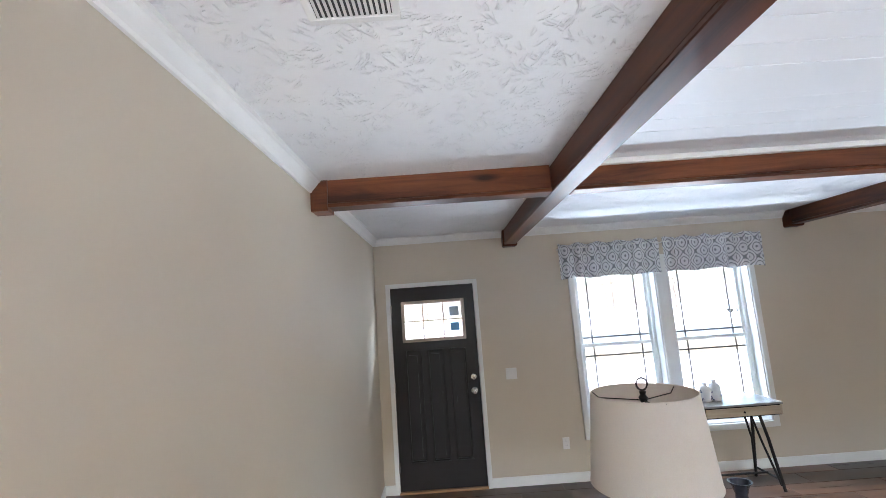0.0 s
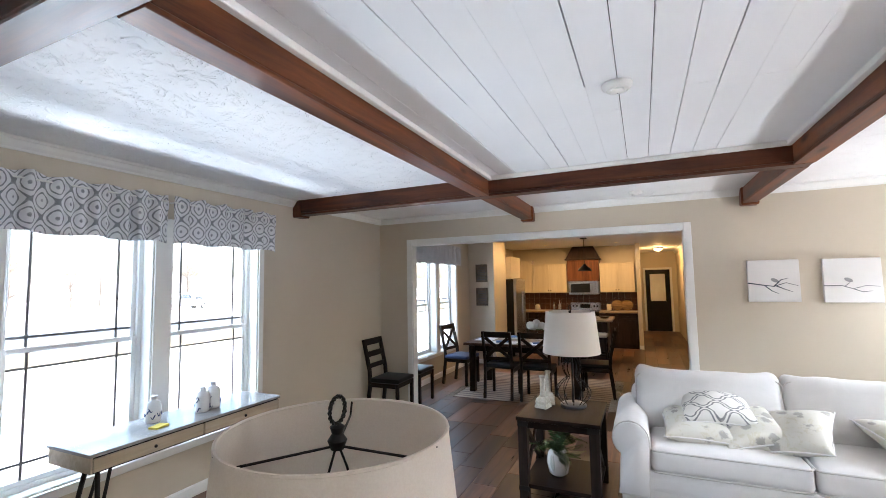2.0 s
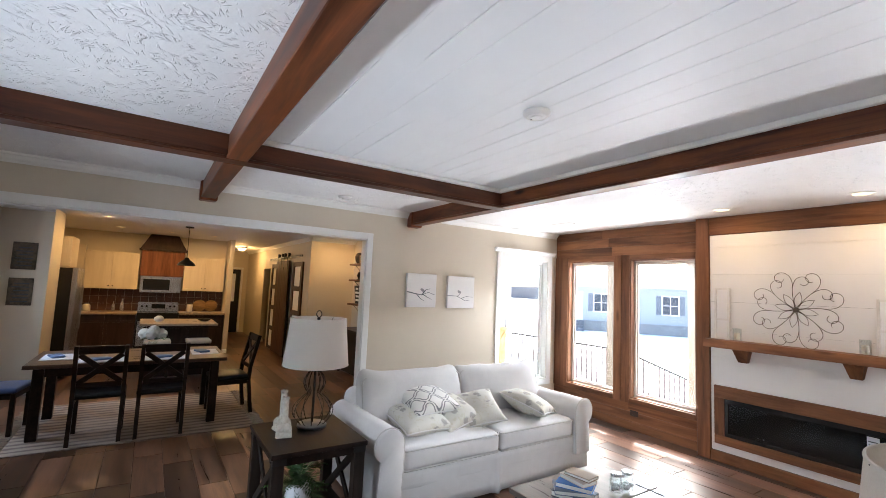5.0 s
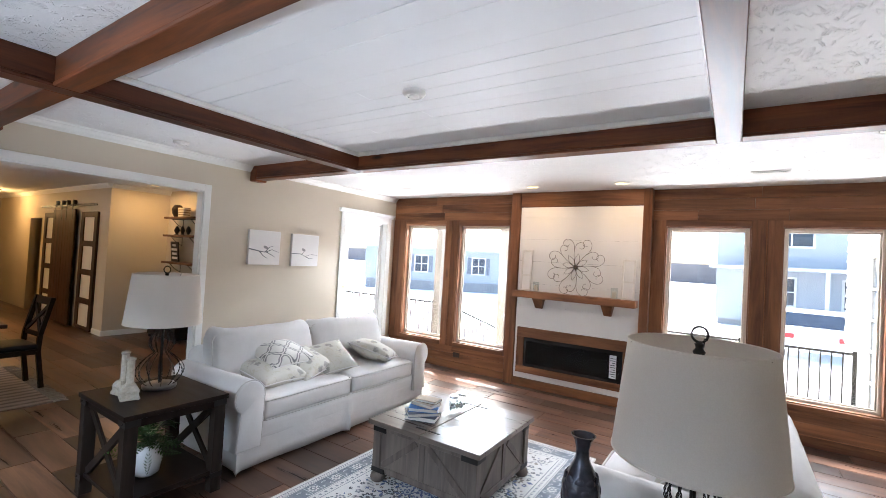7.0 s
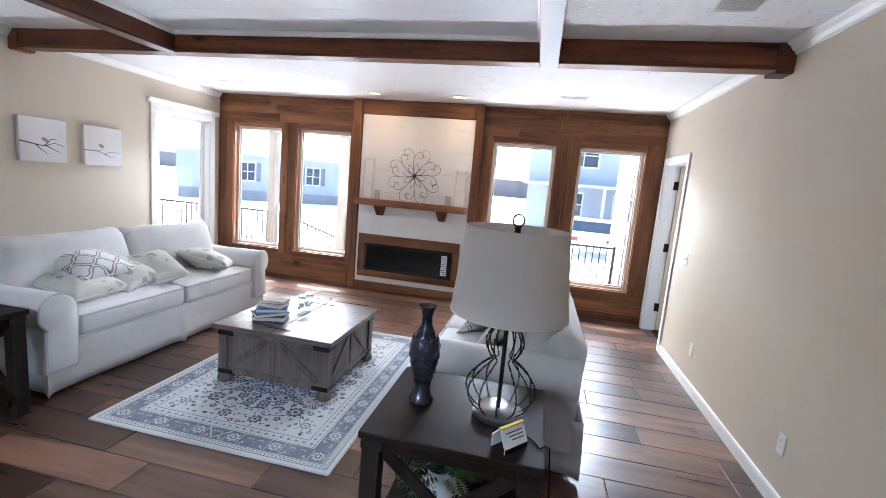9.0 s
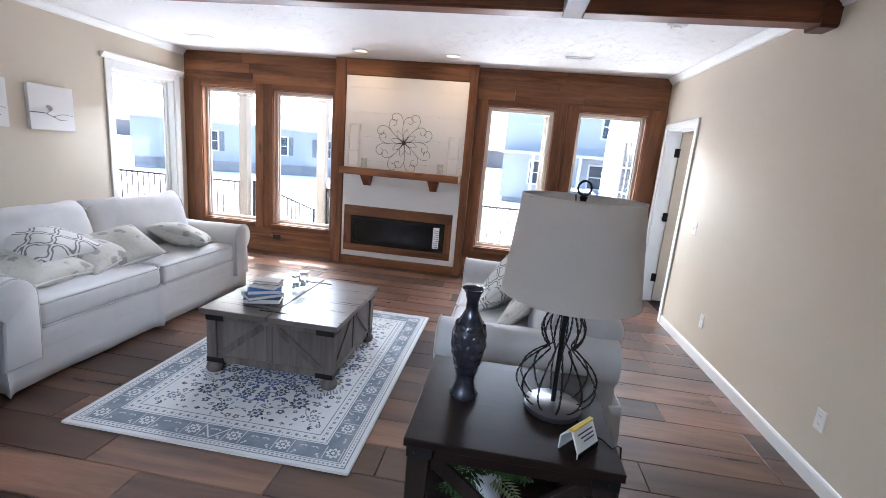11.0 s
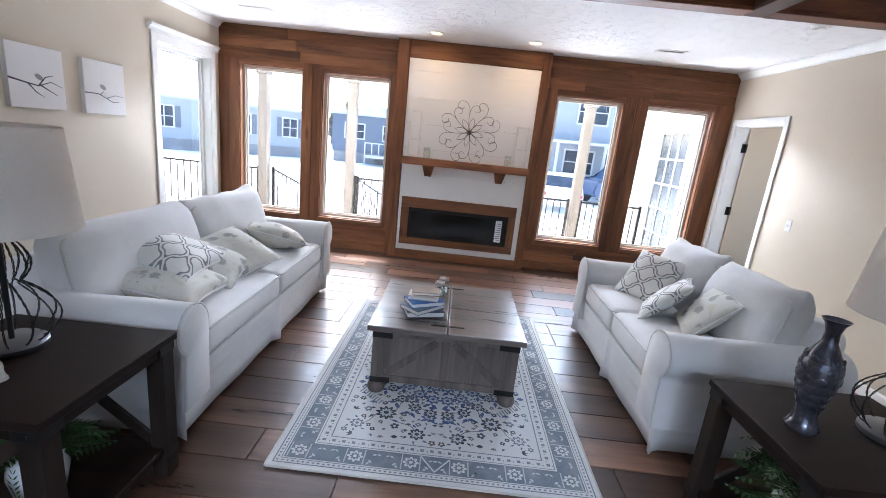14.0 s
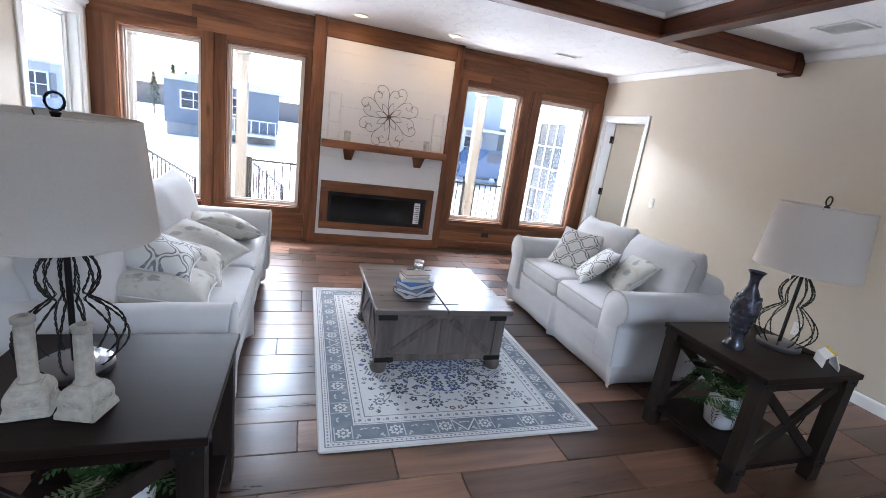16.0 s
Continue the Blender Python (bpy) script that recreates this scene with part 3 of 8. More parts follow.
# white panel boards with fine joints
zs = [0.115, 0.19, 0.80, 1.10, 1.40, 1.70, 2.0, 2.30, 2.437]
for z0, z1 in zip(zs, zs[1:]):
    if abs(z0 - 0.19) < 0.01:
        part("panel_board", boxes((2.479, 2.54, FPY - 0.012, FPY, z0 + 0.0005, z1 - 0.0005)), WHITE_PANEL, fire)
        part("panel_board", boxes((4.0, 4.036, FPY - 0.012, FPY, z0 + 0.0005, z1 - 0.0005)), WHITE_PANEL, fire)
    else:
        part("panel_board", boxes((2.479, 4.036, FPY - 0.012, FPY, z0 + 0.0005, z1 - 0.0008)), WHITE_PANEL, fire)
fr = [(2.54, 4.0, 0.19, 0.80), (2.63, 3.90, 0.28, 0.67)]
(a, b, c, d), (e, f, g, h) = fr
for r in ((a, b, h, d), (a, b, c, g), (a, e, g, h), (f, b, g, h)):
    part("frame_board", boxes((r[0], r[1], FPY - 0.01, FPY + 0.022, r[2], r[3]), bevel=0.004), BOARD_X if r[1] - r[0] > 0.5 else BOARD_Z, fire)
BLACK_GLOSS = plain("black_glossy_metal", (0.012, 0.012, 0.013), 0.18, var=0.2, bump=0)
SOOT = plain("charcoal_lining", (0.07, 0.073, 0.082), 0.5, var=0.2, bump=0.1)
insert = part("firebox", boxes((e, f, FPY - 0.10, FPY - 0.09, g, h), (e, f, FPY - 0.09, FPY - 0.005, g, g + 0.01), (e, f, FPY - 0.09, FPY - 0.005, h - 0.01, h), (e, e + 0.01, FPY - 0.09, FPY - 0.005, g + 0.01, h - 0.01), (f - 0.01, f, FPY - 0.09, FPY - 0.005, g + 0.01, h - 0.01)), SOOT, fire)
part("bezel", boxes((e, f, FPY - 0.004, FPY + 0.012, h - 0.05, h), (e, f, FPY - 0.004, FPY + 0.012, g, g + 0.04), (e, e + 0.035, FPY - 0.004, FPY + 0.012, g + 0.04, h - 0.05), (f - 0.035, f, FPY - 0.004, FPY + 0.012, g + 0.04, h - 0.05), bevel=0.002), BLACK_GLOSS, insert, "black glossy bezel")
pg = part("glass_front", boxes((e + 0.035, f - 0.035, FPY - 0.002, FPY + 0.001, g + 0.04, h - 0.05)), pane_glass("smoked_glass", (0.62, 0.63, 0.66)), insert)
CRYSTAL = plain("clear_crystal_chips", (0.75, 0.77, 0.8), 0.15, var=0.2, bump=0)
bm = bmesh.new()
rn = random.Random(5)
for _ in range(170):
    x, s = rn.uniform(e + 0.06, f - 0.06), rn.uniform(0.006, 0.014)
    bmesh.ops.create_icosphere(bm, subdivisions=1, radius=s, matrix=Matrix.Translation((x, FPY - rn.uniform(0.02, 0.07), g + 0.050 + rn.uniform(0, 0.018))) @ Matrix.Rotation(rn.uniform(0, 3), 4, "X"))
cr = part("crystals", bm, CRYSTAL, insert, "clear crystal chips in the firebox")
cr["kind"] = "stuff"
STICKER = plain("white_paper_label", (0.72, 0.74, 0.78), 0.5)
INK = plain("dark_print", (0.06, 0.07, 0.09), 0.6, bump=0)
st = part("sticker", boxes((2.70, 2.78, FPY + 0.0015, FPY + 0.0025, 0.33, 0.61)), STICKER, insert, "tall white paper label on the glass")
for k in range(9):
    part("print_line", boxes((2.71, 2.71 + (0.06 if k % 3 else 0.04), FPY + 0.0026, FPY + 0.0032, 0.35 + k * 0.027, 0.358 + k * 0.027)), INK, insert)

mantel = thing("mantel_shelf", pose(0, 0, 0), "stained wooden mantel shelf on two tapered brackets", "mantel")
part("shelf_board", boxes((2.49, 4.03, FPY + 0.0015, -1.10, 1.215, 1.30), bevel=0.006, seg=2), BOARD_X, mantel)
for cx in (2.82, 3.70):
    bm = bmesh.new()
    w0, w1 = 0.055, 0.04
    z0, z1 = 1.08, 1.213
    vs = [bm.verts.new(p) for p in ((cx - w1, FPY + 0.0015, z0), (cx + w1, FPY + 0.0015, z0), (cx + w0 + 0.015, FPY + 0.0015, z1), (cx - w0 - 0.015, FPY + 0.0015, z1), (cx - w1, FPY + 0.06, z0), (cx + w1, FPY + 0.06, z0), (cx + w0 + 0.015, FPY + 0.13, z1), (cx - w0 - 0.015, FPY + 0.13, z1))]
    for q in ((0, 1, 2, 3), (7, 6, 5, 4), (0, 4, 5, 1), (1, 5, 6, 2), (2, 6, 7, 3), (3, 7, 4, 0)):
        bm.faces.new([vs[i] for i in q])
    part("bracket", bm, BOARD_Z, mantel)

# the scrolled iron flower over the mantel
IRON = plain("bronzed_iron", (0.09, 0.065, 0.05), 0.45, 0.7, var=0.2, bump=0.1)
FLX, FLZ, FLY = 3.245, 1.655, FPY + 0.028
flower = thing("wall_flower", pose(FLX, FLY, FLZ), "bronzed iron scroll flower wall hanging above the mantel", "wall decor")
bm = bmesh.new()
lathe(bm, [(0.0005, -0.012), (0.02, -0.01), (0.028, 0.0), (0.02, 0.01), (0.0005, 0.013)], 16)
bmesh.ops.rotate(bm, verts=bm.verts, cent=(0, 0, 0), matrix=Matrix.Rotation(radians(90), 3, "X"))
part("centre_boss", bm, IRON, flower)


def bent_wire(x, z, heading, legs):
    """Walks a wire in the plane of the wall; each leg is (length, first curvature, last curvature)."""
    pts = [(x, z, heading)]
    for length, k0, k1 in legs:
        n = 18
        for i in range(n):
            heading += (k0 + (k1 - k0) * (i + 0.5) / n) * length / n
            x, z = x + math.cos(heading) * length / n, z + math.sin(heading) * length / n
            pts.append((x, z, heading))
    return pts


for k in range(8):
    a0 = 2 * math.pi * k / 8 + 0.2
    s = -1
    # pointed petal about the boss
    pts = []
    for i in range(21):
        t = i / 20
        u = 1 - abs(2 * t - 1)
        v = (1 if t < 0.5 else -1) * 0.030 * math.sin(math.pi * u)
        rad = 0.02 + 0.155 * u
        pts.append((rad * math.cos(a0) - v * math.sin(a0), 0.002, rad * math.sin(a0) + v * math.cos(a0)))
    bm = bmesh.new()
    tube(bm, pts, 0.0024, 5)
    part("petal", bm, IRON, flower)
    # long scroll with a curled tip, and a shorter curl that springs from it the other way
    stem = bent_wire(0.02 * math.cos(a0 + 0.39), 0.02 * math.sin(a0 + 0.39), a0 + 0.39, ((0.13, -s * 1.0, -s * 3.0), (0.08, s * 6, s * 14), (0.175, s * 15, s * 44)))
    curl = bent_wire(*stem[10], ((0.10, -s * 2, -s * 9), (0.155, -s * 17, -s * 48)))
    for lay, wire in enumerate((stem, curl)):
        bm = bmesh.new()
        tube(bm, [(x * 1.5, 0.006 + 0.002 * lay, z * 1.5) for x, z, h in wire], 0.0026, 5)
        part("scroll", bm, IRON, flower)

# ---- soft furniture ----
SLIP = fabric("off_white_slipcover_cotton", (0.645, 0.63, 0.62), 700, 0.04, 0.9, 0.3)
# Same cotton as the cover; the seam's shadow is put into this darker colour.
PIPE_SHADED = fabric("slipcover_piping_shaded", (0.54, 0.52, 0.495), 700, 0.04)


def soft_box(bm, w, d, h, r, top=0.0, front=0.0, n=12, at=(0, 0, 0), tilt=0.0, wob=0.0, seed=0):
    """An upholstered block centred on at: rounded edges, crowned faces, slight unevenness."""
    start = len(bm.verts)
    rows = {}

    def put(x, y, z):
        k = (round(x, 5), round(y, 5), round(z, 5))
        if k not in rows:
            ix, iy, iz = (max(-s / 2 + r, min(s / 2 - r, c)) for c, s in ((x, w), (y, d), (z, h)))
            v = Vector((x - ix, y - iy, z - iz))
            p = Vector((ix, iy, iz)) + (v.normalized() * r if v.length > 1e-9 else Vector((0, 0, 0)))
            u, q, s = p.x / (w / 2), p.y / (d / 2), p.z / (h / 2)
            p.z += (top * max(0, 1 - u * u) * max(0, 1 - q * q)) * (1 if s > 0 else -0.3)
            p.y -= front * max(0, 1 - u * u) * max(0, 1 - s * s) * (1 if q < 0 else -1)
            if wob:
                nv = noise.noise_vector(p * 5.0 + Vector((seed * 3.1, seed, 0)))
                p += nv * wob
            rows[k] = bm.verts.new(p)
        return rows[k]

    def lin(s, m):
        k = [-s / 2, -s / 2 + r * 0.3, -s / 2 + r * 0.65, -s / 2 + r]
        k += [-s / 2 + r + (s - 2 * r) * (i + 1) / m for i in range(m)]
        return k + [s / 2 - r * 0.65, s / 2 - r * 0.3, s / 2]
    X, Y, Z = lin(w, n), lin(d, n), lin(h, max(2, n // 3))

    def sheet(A, B, f):
        for i in range(len(A) - 1):
            for j in range(len(B) - 1):
                vs = [f(A[i], B[j]), f(A[i + 1], B[j]), f(A[i + 1], B[j + 1]), f(A[i], B[j + 1])]
                if len(set(vs)) == 4:
                    bm.faces.new(vs)
    for s in (-1, 1):
        sheet(X, Y, lambda a, b: put(a, b, s * h / 2))
        sheet(X, Z, lambda a, b: put(a, s * d / 2, b))
        sheet(Y, Z, lambda a, b: put(s * w / 2, a, b))
    m = Matrix.Translation(at) @ Matrix.Rotation(tilt, 4, "X")
    bm.verts.ensure_lookup_table()
    bmesh.ops.transform(bm, matrix=m, verts=bm.verts[start:])


def rect_loop(w, d, r, n=5):
    pts = []
    for cx, cy, a in ((w / 2 - r, d / 2 - r, 0), (-w / 2 + r, d / 2 - r, 90), (-w / 2 + r, -d / 2 + r, 180), (w / 2 - r, -d / 2 + r, 270)):
        for i in range(n + 1):
            t = radians(a + 90 * i / n)
            pts.append((cx + r * math.cos(t), cy + r * math.sin(t)))
    return pts


def skirted_sofa(name, m, width, depth, label, seed):
    """Slipcovered sofa: x along its width, the front towards -y."""
    ob = thing(name, m, label, "sofa")
    ah, aw = 0.70, 0.215
    iw = width - 2 * aw
    # back rest
    bm = bmesh.new()
    soft_box(bm, iw + 0.26, 0.24, 0.46, 0.09, 0.015, 0, 10, (0, depth / 2 - 0.16, 0.575), -0.06, 0.006, seed)
    part("backrest", bm, SLIP, ob, smooth=60)
    # seat deck
    part("seat_deck", boxes((-iw / 2 - 0.02, iw / 2 + 0.02, -depth / 2 + 0.03, depth / 2 - 0.06, 0.20, 0.35), bevel=0.03, seg=3), SLIP, ob, smooth=60)
    # rolled arms
    for s in (-1, 1):
        bm = bmesh.new()
        r = 0.125
        cz = ah - r
        prof = [(-0.095, 0.18), (-0.105, 0.40), (-0.108, cz)]
        for i in range(1, 14):
            t = math.pi - (math.pi * 1.32) * i / 13
            prof.append((0.017 + r * math.cos(t), cz + r * math.sin(t)))
        prof += [(0.085, cz - 0.13), (0.095, 0.30), (0.105, 0.18)]
        n = len(prof)
        stations = [(-depth / 2 - 0.012, 0.90), (-depth / 2 - 0.005, 0.96), (-depth / 2 + 0.02, 1.0)] + [(-depth / 2 + 0.02 + (depth - 0.12) * i / 8, 1.0) for i in range(1, 9)] + [(depth / 2 - 0.07, 0.94)]
        rings = []
        for k, (y, sc) in enumerate(stations):
            ring = []
            for x, z in prof:
                xx, zz = x * sc, 0.45 + (z - 0.45) * (1 - (1 - sc) * 0.5)
                nv = noise.noise_vector(Vector((x * 4 + seed, y * 4, z * 4))) * 0.006
                sag = -0.012 * math.sin(math.pi * k / len(stations)) if z > 0.5 else 0
                ring.append(bm.verts.new((s * (width / 2 - aw / 2 + 0.0 + xx) + nv.x, y + nv.y * 0.3, zz + nv.z + sag)))
            rings.append(ring)
        for a, b in zip(rings, rings[1:]):
            for i in range(n):
                bm.faces.new((a[i], a[(i + 1) % n], b[(i + 1) % n], b[i]))
        bm.faces.new(rings[0])
        bm.faces.new(rings[-1])
        arm = part("arm", bm, SLIP, ob, smooth=55)
        bm = bmesh.new()
        tube(bm, [(s * (width / 2 - aw / 2 + x * 0.97), -depth / 2 - 0.003, 0.45 + (z - 0.45) * 0.985) for x, z in prof], 0.005, 5)
        part("piping", bm, PIPE_SHADED, arm)
    # cushions
    cw = iw / 2 - 0.006
    for k, s in enumerate((-1, 1)):
        bm = bmesh.new()
        soft_box(bm, cw, depth - 0.30, 0.17, 0.045, 0.03, 0.015, 12, (s * (cw / 2 + 0.003), -0.15 + 0.01, 0.435), 0.0, 0.005, seed + k)
        cu = part("seat_cushion", bm, SLIP, ob, smooth=70)
        for zz in (0.362, 0.505):
            bm = bmesh.new()
            tube(bm, [(s * (cw / 2 + 0.003) + x, -0.14 + y, zz) for x, y in rect_loop(cw - 0.002, depth - 0.296, 0.04)], 0.007, 5, True)
            part("piping", bm, PIPE_SHADED, cu)
        bm = bmesh.new()
        soft_box(bm, cw + 0.09, 0.23, 0.49, 0.07, 0.02, 0.05, 12, (0, 0, 0), 0, 0.018, seed + 5 + k)
        for v in bm.verts:
            ear = (abs(v.co.x) / (cw / 2)) ** 6 * max(0, v.co.z / 0.235) ** 4
            v.co.z += 0.03 * ear
            v.co.y *= 1 - 0.55 * min(1, ear)
        bmesh.ops.transform(bm, matrix=Matrix.Translation((s * (cw / 2 + 0.045), depth / 2 - 0.33, 0.695)) @ Matrix.Rotation(-0.20, 4, "X"), verts=bm.verts)
        bc = part("back_cushion", bm, SLIP, ob, smooth=70)
        bm = bmesh.new()
        mt = Matrix.Translation((s * (cw / 2 + 0.045), depth / 2 - 0.345, 0.685)) @ Matrix.Rotation(-0.20, 4, "X")
        tube(bm, [mt @ Vector((x, -0.06, z)) for x, z in rect_loop(cw + 0.085, 0.45, 0.05)], 0.007, 5, True)
        part("piping", bm, PIPE_SHADED, bc)
    # skirt with kick pleats at the corners and in the middle of the front
    hw, hd = width / 2 - 0.02, depth / 2 - 0.02
    path = []
    def run(p, q, k):
        for i in range(k):
            t = i / k
            path.append((p[0] + (q[0] - p[0]) * t, p[1] + (q[1] - p[1]) * t, ((q[1] - p[1]), -(q[0] - p[0]))))
    run((-hw, hd), (-hw, -hd), 26)
    run((-hw, -hd), (hw, -hd), 70)
    run((hw, -hd), (hw, hd), 26)
    run((hw, hd), (-hw, hd), 30)
    bm = bmesh.new()
    rings = []
    for x, y, nrm in path:
        nn = Vector((-nrm[0], -nrm[1], 0)).normalized()
        pleat = 0.0
        for px, py in ((-hw, -hd), (hw, -hd), (0, -hd), (-hw, hd), (hw, hd)):
            dd = math.hypot(x - px, y - py)
            if dd < 0.05:
                pleat = max(pleat, 1 - dd / 0.05)
        col = []
        for z, flare in ((0.36, 0.0), (0.30, 0.005), (0.20, 0.013), (0.10, 0.024), (0.018, 0.036)):
            low = (0.36 - z) / 0.35
            wav = 0.003 * low * math.sin((x * 1.3 + y * 2.1) * 9 + seed)
            o = flare + wav - 0.05 * pleat * low
            col.append(bm.verts.new((x + nn.x * o, y + nn.y * o, z + 0.002 * math.sin(x * 7 + seed) * low)))
        rings.append(col)
    for a, b in zip(rings, rings[1:] + rings[:1]):
        for i in range(4):
            bm.faces.new((a[i], b[i], b[i + 1], a[i + 1]))
    sk = part("skirt", bm, SLIP, ob, smooth=50)
    md = sk.modifiers.new("thickness", "SOLIDIFY")
    md.thickness, md.offset = 0.008, -1
    for x in (-hw + 0.08, hw - 0.08):
        for y in (-hd + 0.08, hd - 0.08):
            bm = bmesh.new()
            lathe(bm, [(0.02, 0.0), (0.03, 0.2)], 10, (x, y, 0))
            part("foot", bm, DARK_WOOD, ob)
    return ob


DARK_WOOD = wood("espresso_wood", (0.008, 0.005, 0.004), (0.028, 0.017, 0.012), "x", 0.4, 0, 18, spec=0.15)
GREY_WOOD = wood("grey_brown_wood", (0.085, 0.067, 0.057), (0.19, 0.152, 0.130), "x", 0.3, 0.15, 16, spec=0.45)
GREY_WOOD_Z = wood("grey_brown_wood_upright", (0.075, 0.06, 0.052), (0.165, 0.134, 0.116), "z", 0.48, 0.1, 16)
END_WOOD = wood("dark_brown_table_wood", (0.007, 0.004, 0.0035), (0.022, 0.013, 0.010), "x", 0.42, 0.1, 16, spec=0.13)
END_WOOD_Z = wood("dark_brown_table_wood_upright", (0.013, 0.009, 0.007), (0.034, 0.024, 0.019), "z", 0.5, 0.1, 16, spec=0.15)
IRON_BLACK = plain("black_iron", (0.018, 0.017, 0.016), 0.45, 0.6, var=0.25, bump=0.15, bscale=200)

skirted_sofa("sofa", pose(4.975, 1.355, 0, 0, 0, -90), 2.30, 1.00, "off-white slipcovered two-cushion sofa with skirt and rolled arms", 1)
skirted_sofa("loveseat", pose(1.665, 1.355, 0, 0, 0, 90), 1.68, 1.00, "off-white slipcovered loveseat with skirt and rolled arms", 4)


# throw pillows
def trellis(name):
    """Off-white cloth with a grey ogee trellis."""
    m, nt, b = material(name)
    tc = nt.nodes.new("ShaderNodeTexCoord")
    sp = nt.nodes.new("ShaderNodeSeparateXYZ")
    nt.links.new(tc.outputs["Object"], sp.inputs[0])
    cx = math_node(nt, "COSINE", math_node(nt, "MULTIPLY", sp.outputs[0], 38.0))
    cy = math_node(nt, "COSINE", math_node(nt, "MULTIPLY", sp.outputs[1], 33.0))
    s = math_node(nt, "ADD", cx, cy)
    scallop = math_node(nt, "MULTIPLY", math_node(nt, "COSINE", math_node(nt, "MULTIPLY", sp.outputs[0], 114.0)), 0.22)
    s = math_node(nt, "ADD", s, scallop)
    line = ramp(nt, math_node(nt, "ABSOLUTE", math_node(nt, "SUBTRACT", math_node(nt, "ABSOLUTE", s), 0.42)), [(0.15, (1, 1, 1)), (0.22, (0, 0, 0))])
    inner = ramp(nt, math_node(nt, "ABSOLUTE", s), [(1.65, (0, 0, 0)), (1.75, (1, 1, 1))])
    pat = math_node(nt, "MAXIMUM", line, inner)
    wear = noise_tex(nt, coords(nt), 60, 3)
    pat = math_node(nt, "MULTIPLY", pat, ramp(nt, wear, [(0.3, (0.65,) * 3), (0.5, (1,) * 3)]))
    nt.links.new(mix_colour(nt, pat, (0.70, 0.685, 0.65), (0.20, 0.205, 0.21)), b.inputs["Base Color"])
    b.inputs["Roughness"].default_value = 0.9
    bump_to(nt, b, noise_tex(nt, coords(nt), 350, 2), 0.2, 0.002)
    return m


def floral(name):
    """Oatmeal linen with faded grey and yellow flowers."""
    m, nt, b = material(name)
    v = coords(nt, shuffle=3.0)
    vo = nt.nodes.new("ShaderNodeTexVoronoi")
    vo.inputs["Scale"].default_value = 9.0
    nt.links.new(v, vo.inputs["Vector"])
    bloom = math_node(nt, "ADD", vo.outputs["Distance"], math_node(nt, "MULTIPLY", noise_tex(nt, v, 28, 4, 0.6, 1.0), 0.55))
    f1 = ramp(nt, bloom, [(0.50, (1, 1, 1)), (0.60, (0, 0, 0))])
    f2 = ramp(nt, noise_tex(nt, v, 16, 4, 0.6, 1.5), [(0.56, (0, 0, 0)), (0.62, (1, 1, 1))])
    c = mix_colour(nt, math_node(nt, "MULTIPLY", f1, 0.75), (0.60, 0.58, 0.52), (0.26, 0.25, 0.235))
    c = mix_colour(nt, math_node(nt, "MULTIPLY", f2, 0.5), c, (0.50, 0.46, 0.33))
    nt.links.new(c, b.inputs["Base Color"])
    b.inputs["Roughness"].default_value = 0.9
    bump_to(nt, b, noise_tex(nt, coords(nt), 350, 2), 0.2, 0.002)
    return m


TRELLIS, FLORAL = trellis("trellis_print_cotton"), floral("floral_print_linen")


def throw_pillow(m, w, h, mat, label, seed, fat=0.098):
    """A knife-edge pillow lying in its own xy plane."""
    ob = thing("throw_pillow", m, label, "pillow", "throw pillows on the sofas")
    n = 22
    bm = bmesh.new()
    rn = random.Random(seed)
    off = Vector((seed * 1.7, seed * 0.6, 0))
    sides = []
    for s in (1, -1):
        g = []
        for i in range(n + 1):
            row = []
            for j in range(n + 1):
                u, v = -1 + 2 * i / n, -1 + 2 * j / n
                edge = (1 - u * u) * (1 - v * v)
                x = w / 2 * u * (1 - 0.10 * (1 - v * v) * abs(u) ** 3)
                y = h / 2 * v * (1 - 0.10 * (1 - u * u) * abs(v) ** 3)
                z = s * fat * (edge ** 0.42 if edge > 0 else 0) * (1 + 0.18 * noise.noise(Vector((u * 1.6, v * 1.6, s)) + off))
                if i in (0, n) or j in (0, n):
                    if s == -1:
                        row.append(sides[0][i][j])
                        continue
                    z = 0.0
                row.append(bm.verts.new((x, y, z)))
            g.append(row)
        sides.append(g)
    for g in sides:
        for i in range(n):
            for j in range(n):
                bm.faces.new((g[i][j], g[i + 1][j], g[i + 1][j + 1], g[i][j + 1]))
    part("cover", bm, mat, ob, smooth=80)
    loop = [(i / n * 2 - 1, -1) for i in range(n)] + [(1, i / n * 2 - 1) for i in range(n)] + [(1 - i / n * 2, 1) for i in range(n)] + [(-1, 1 - i / n * 2) for i in range(n)]
    bm = bmesh.new()
    tube(bm, [(w / 2 * u * (1 - 0.10 * (1 - v * v) * abs(u) ** 3), h / 2 * v * (1 - 0.10 * (1 - u * u) * abs(v) ** 3), 0) for u, v in loop], 0.006, 5, True)
    part("piping", bm, SLIP, ob)
    return ob


FL, TR = "oatmeal throw pillow with faded floral print on the sofa", "white throw pillow with grey trellis print on the sofa"
throw_pillow(pose(4.880, 1.960, 0.605, 2, -9, 2), 0.52, 0.48, FLORAL, FL, 1)
throw_pillow(pose(4.980, 1.820, 0.725, 0, -14, 2), 0.52, 0.50, TRELLIS, "white throw pillow with grey trellis print lying on another pillow", 2)
throw_pillow(pose(4.840, 1.640, 0.63, -12, -18, 12), 0.44, 0.42, FLORAL, FL, 3, 0.08)
throw_pillow(pose(4.820, 1.370, 0.635, -12, -20, -18), 0.48, 0.44, FLORAL, FL, 4, 0.09)
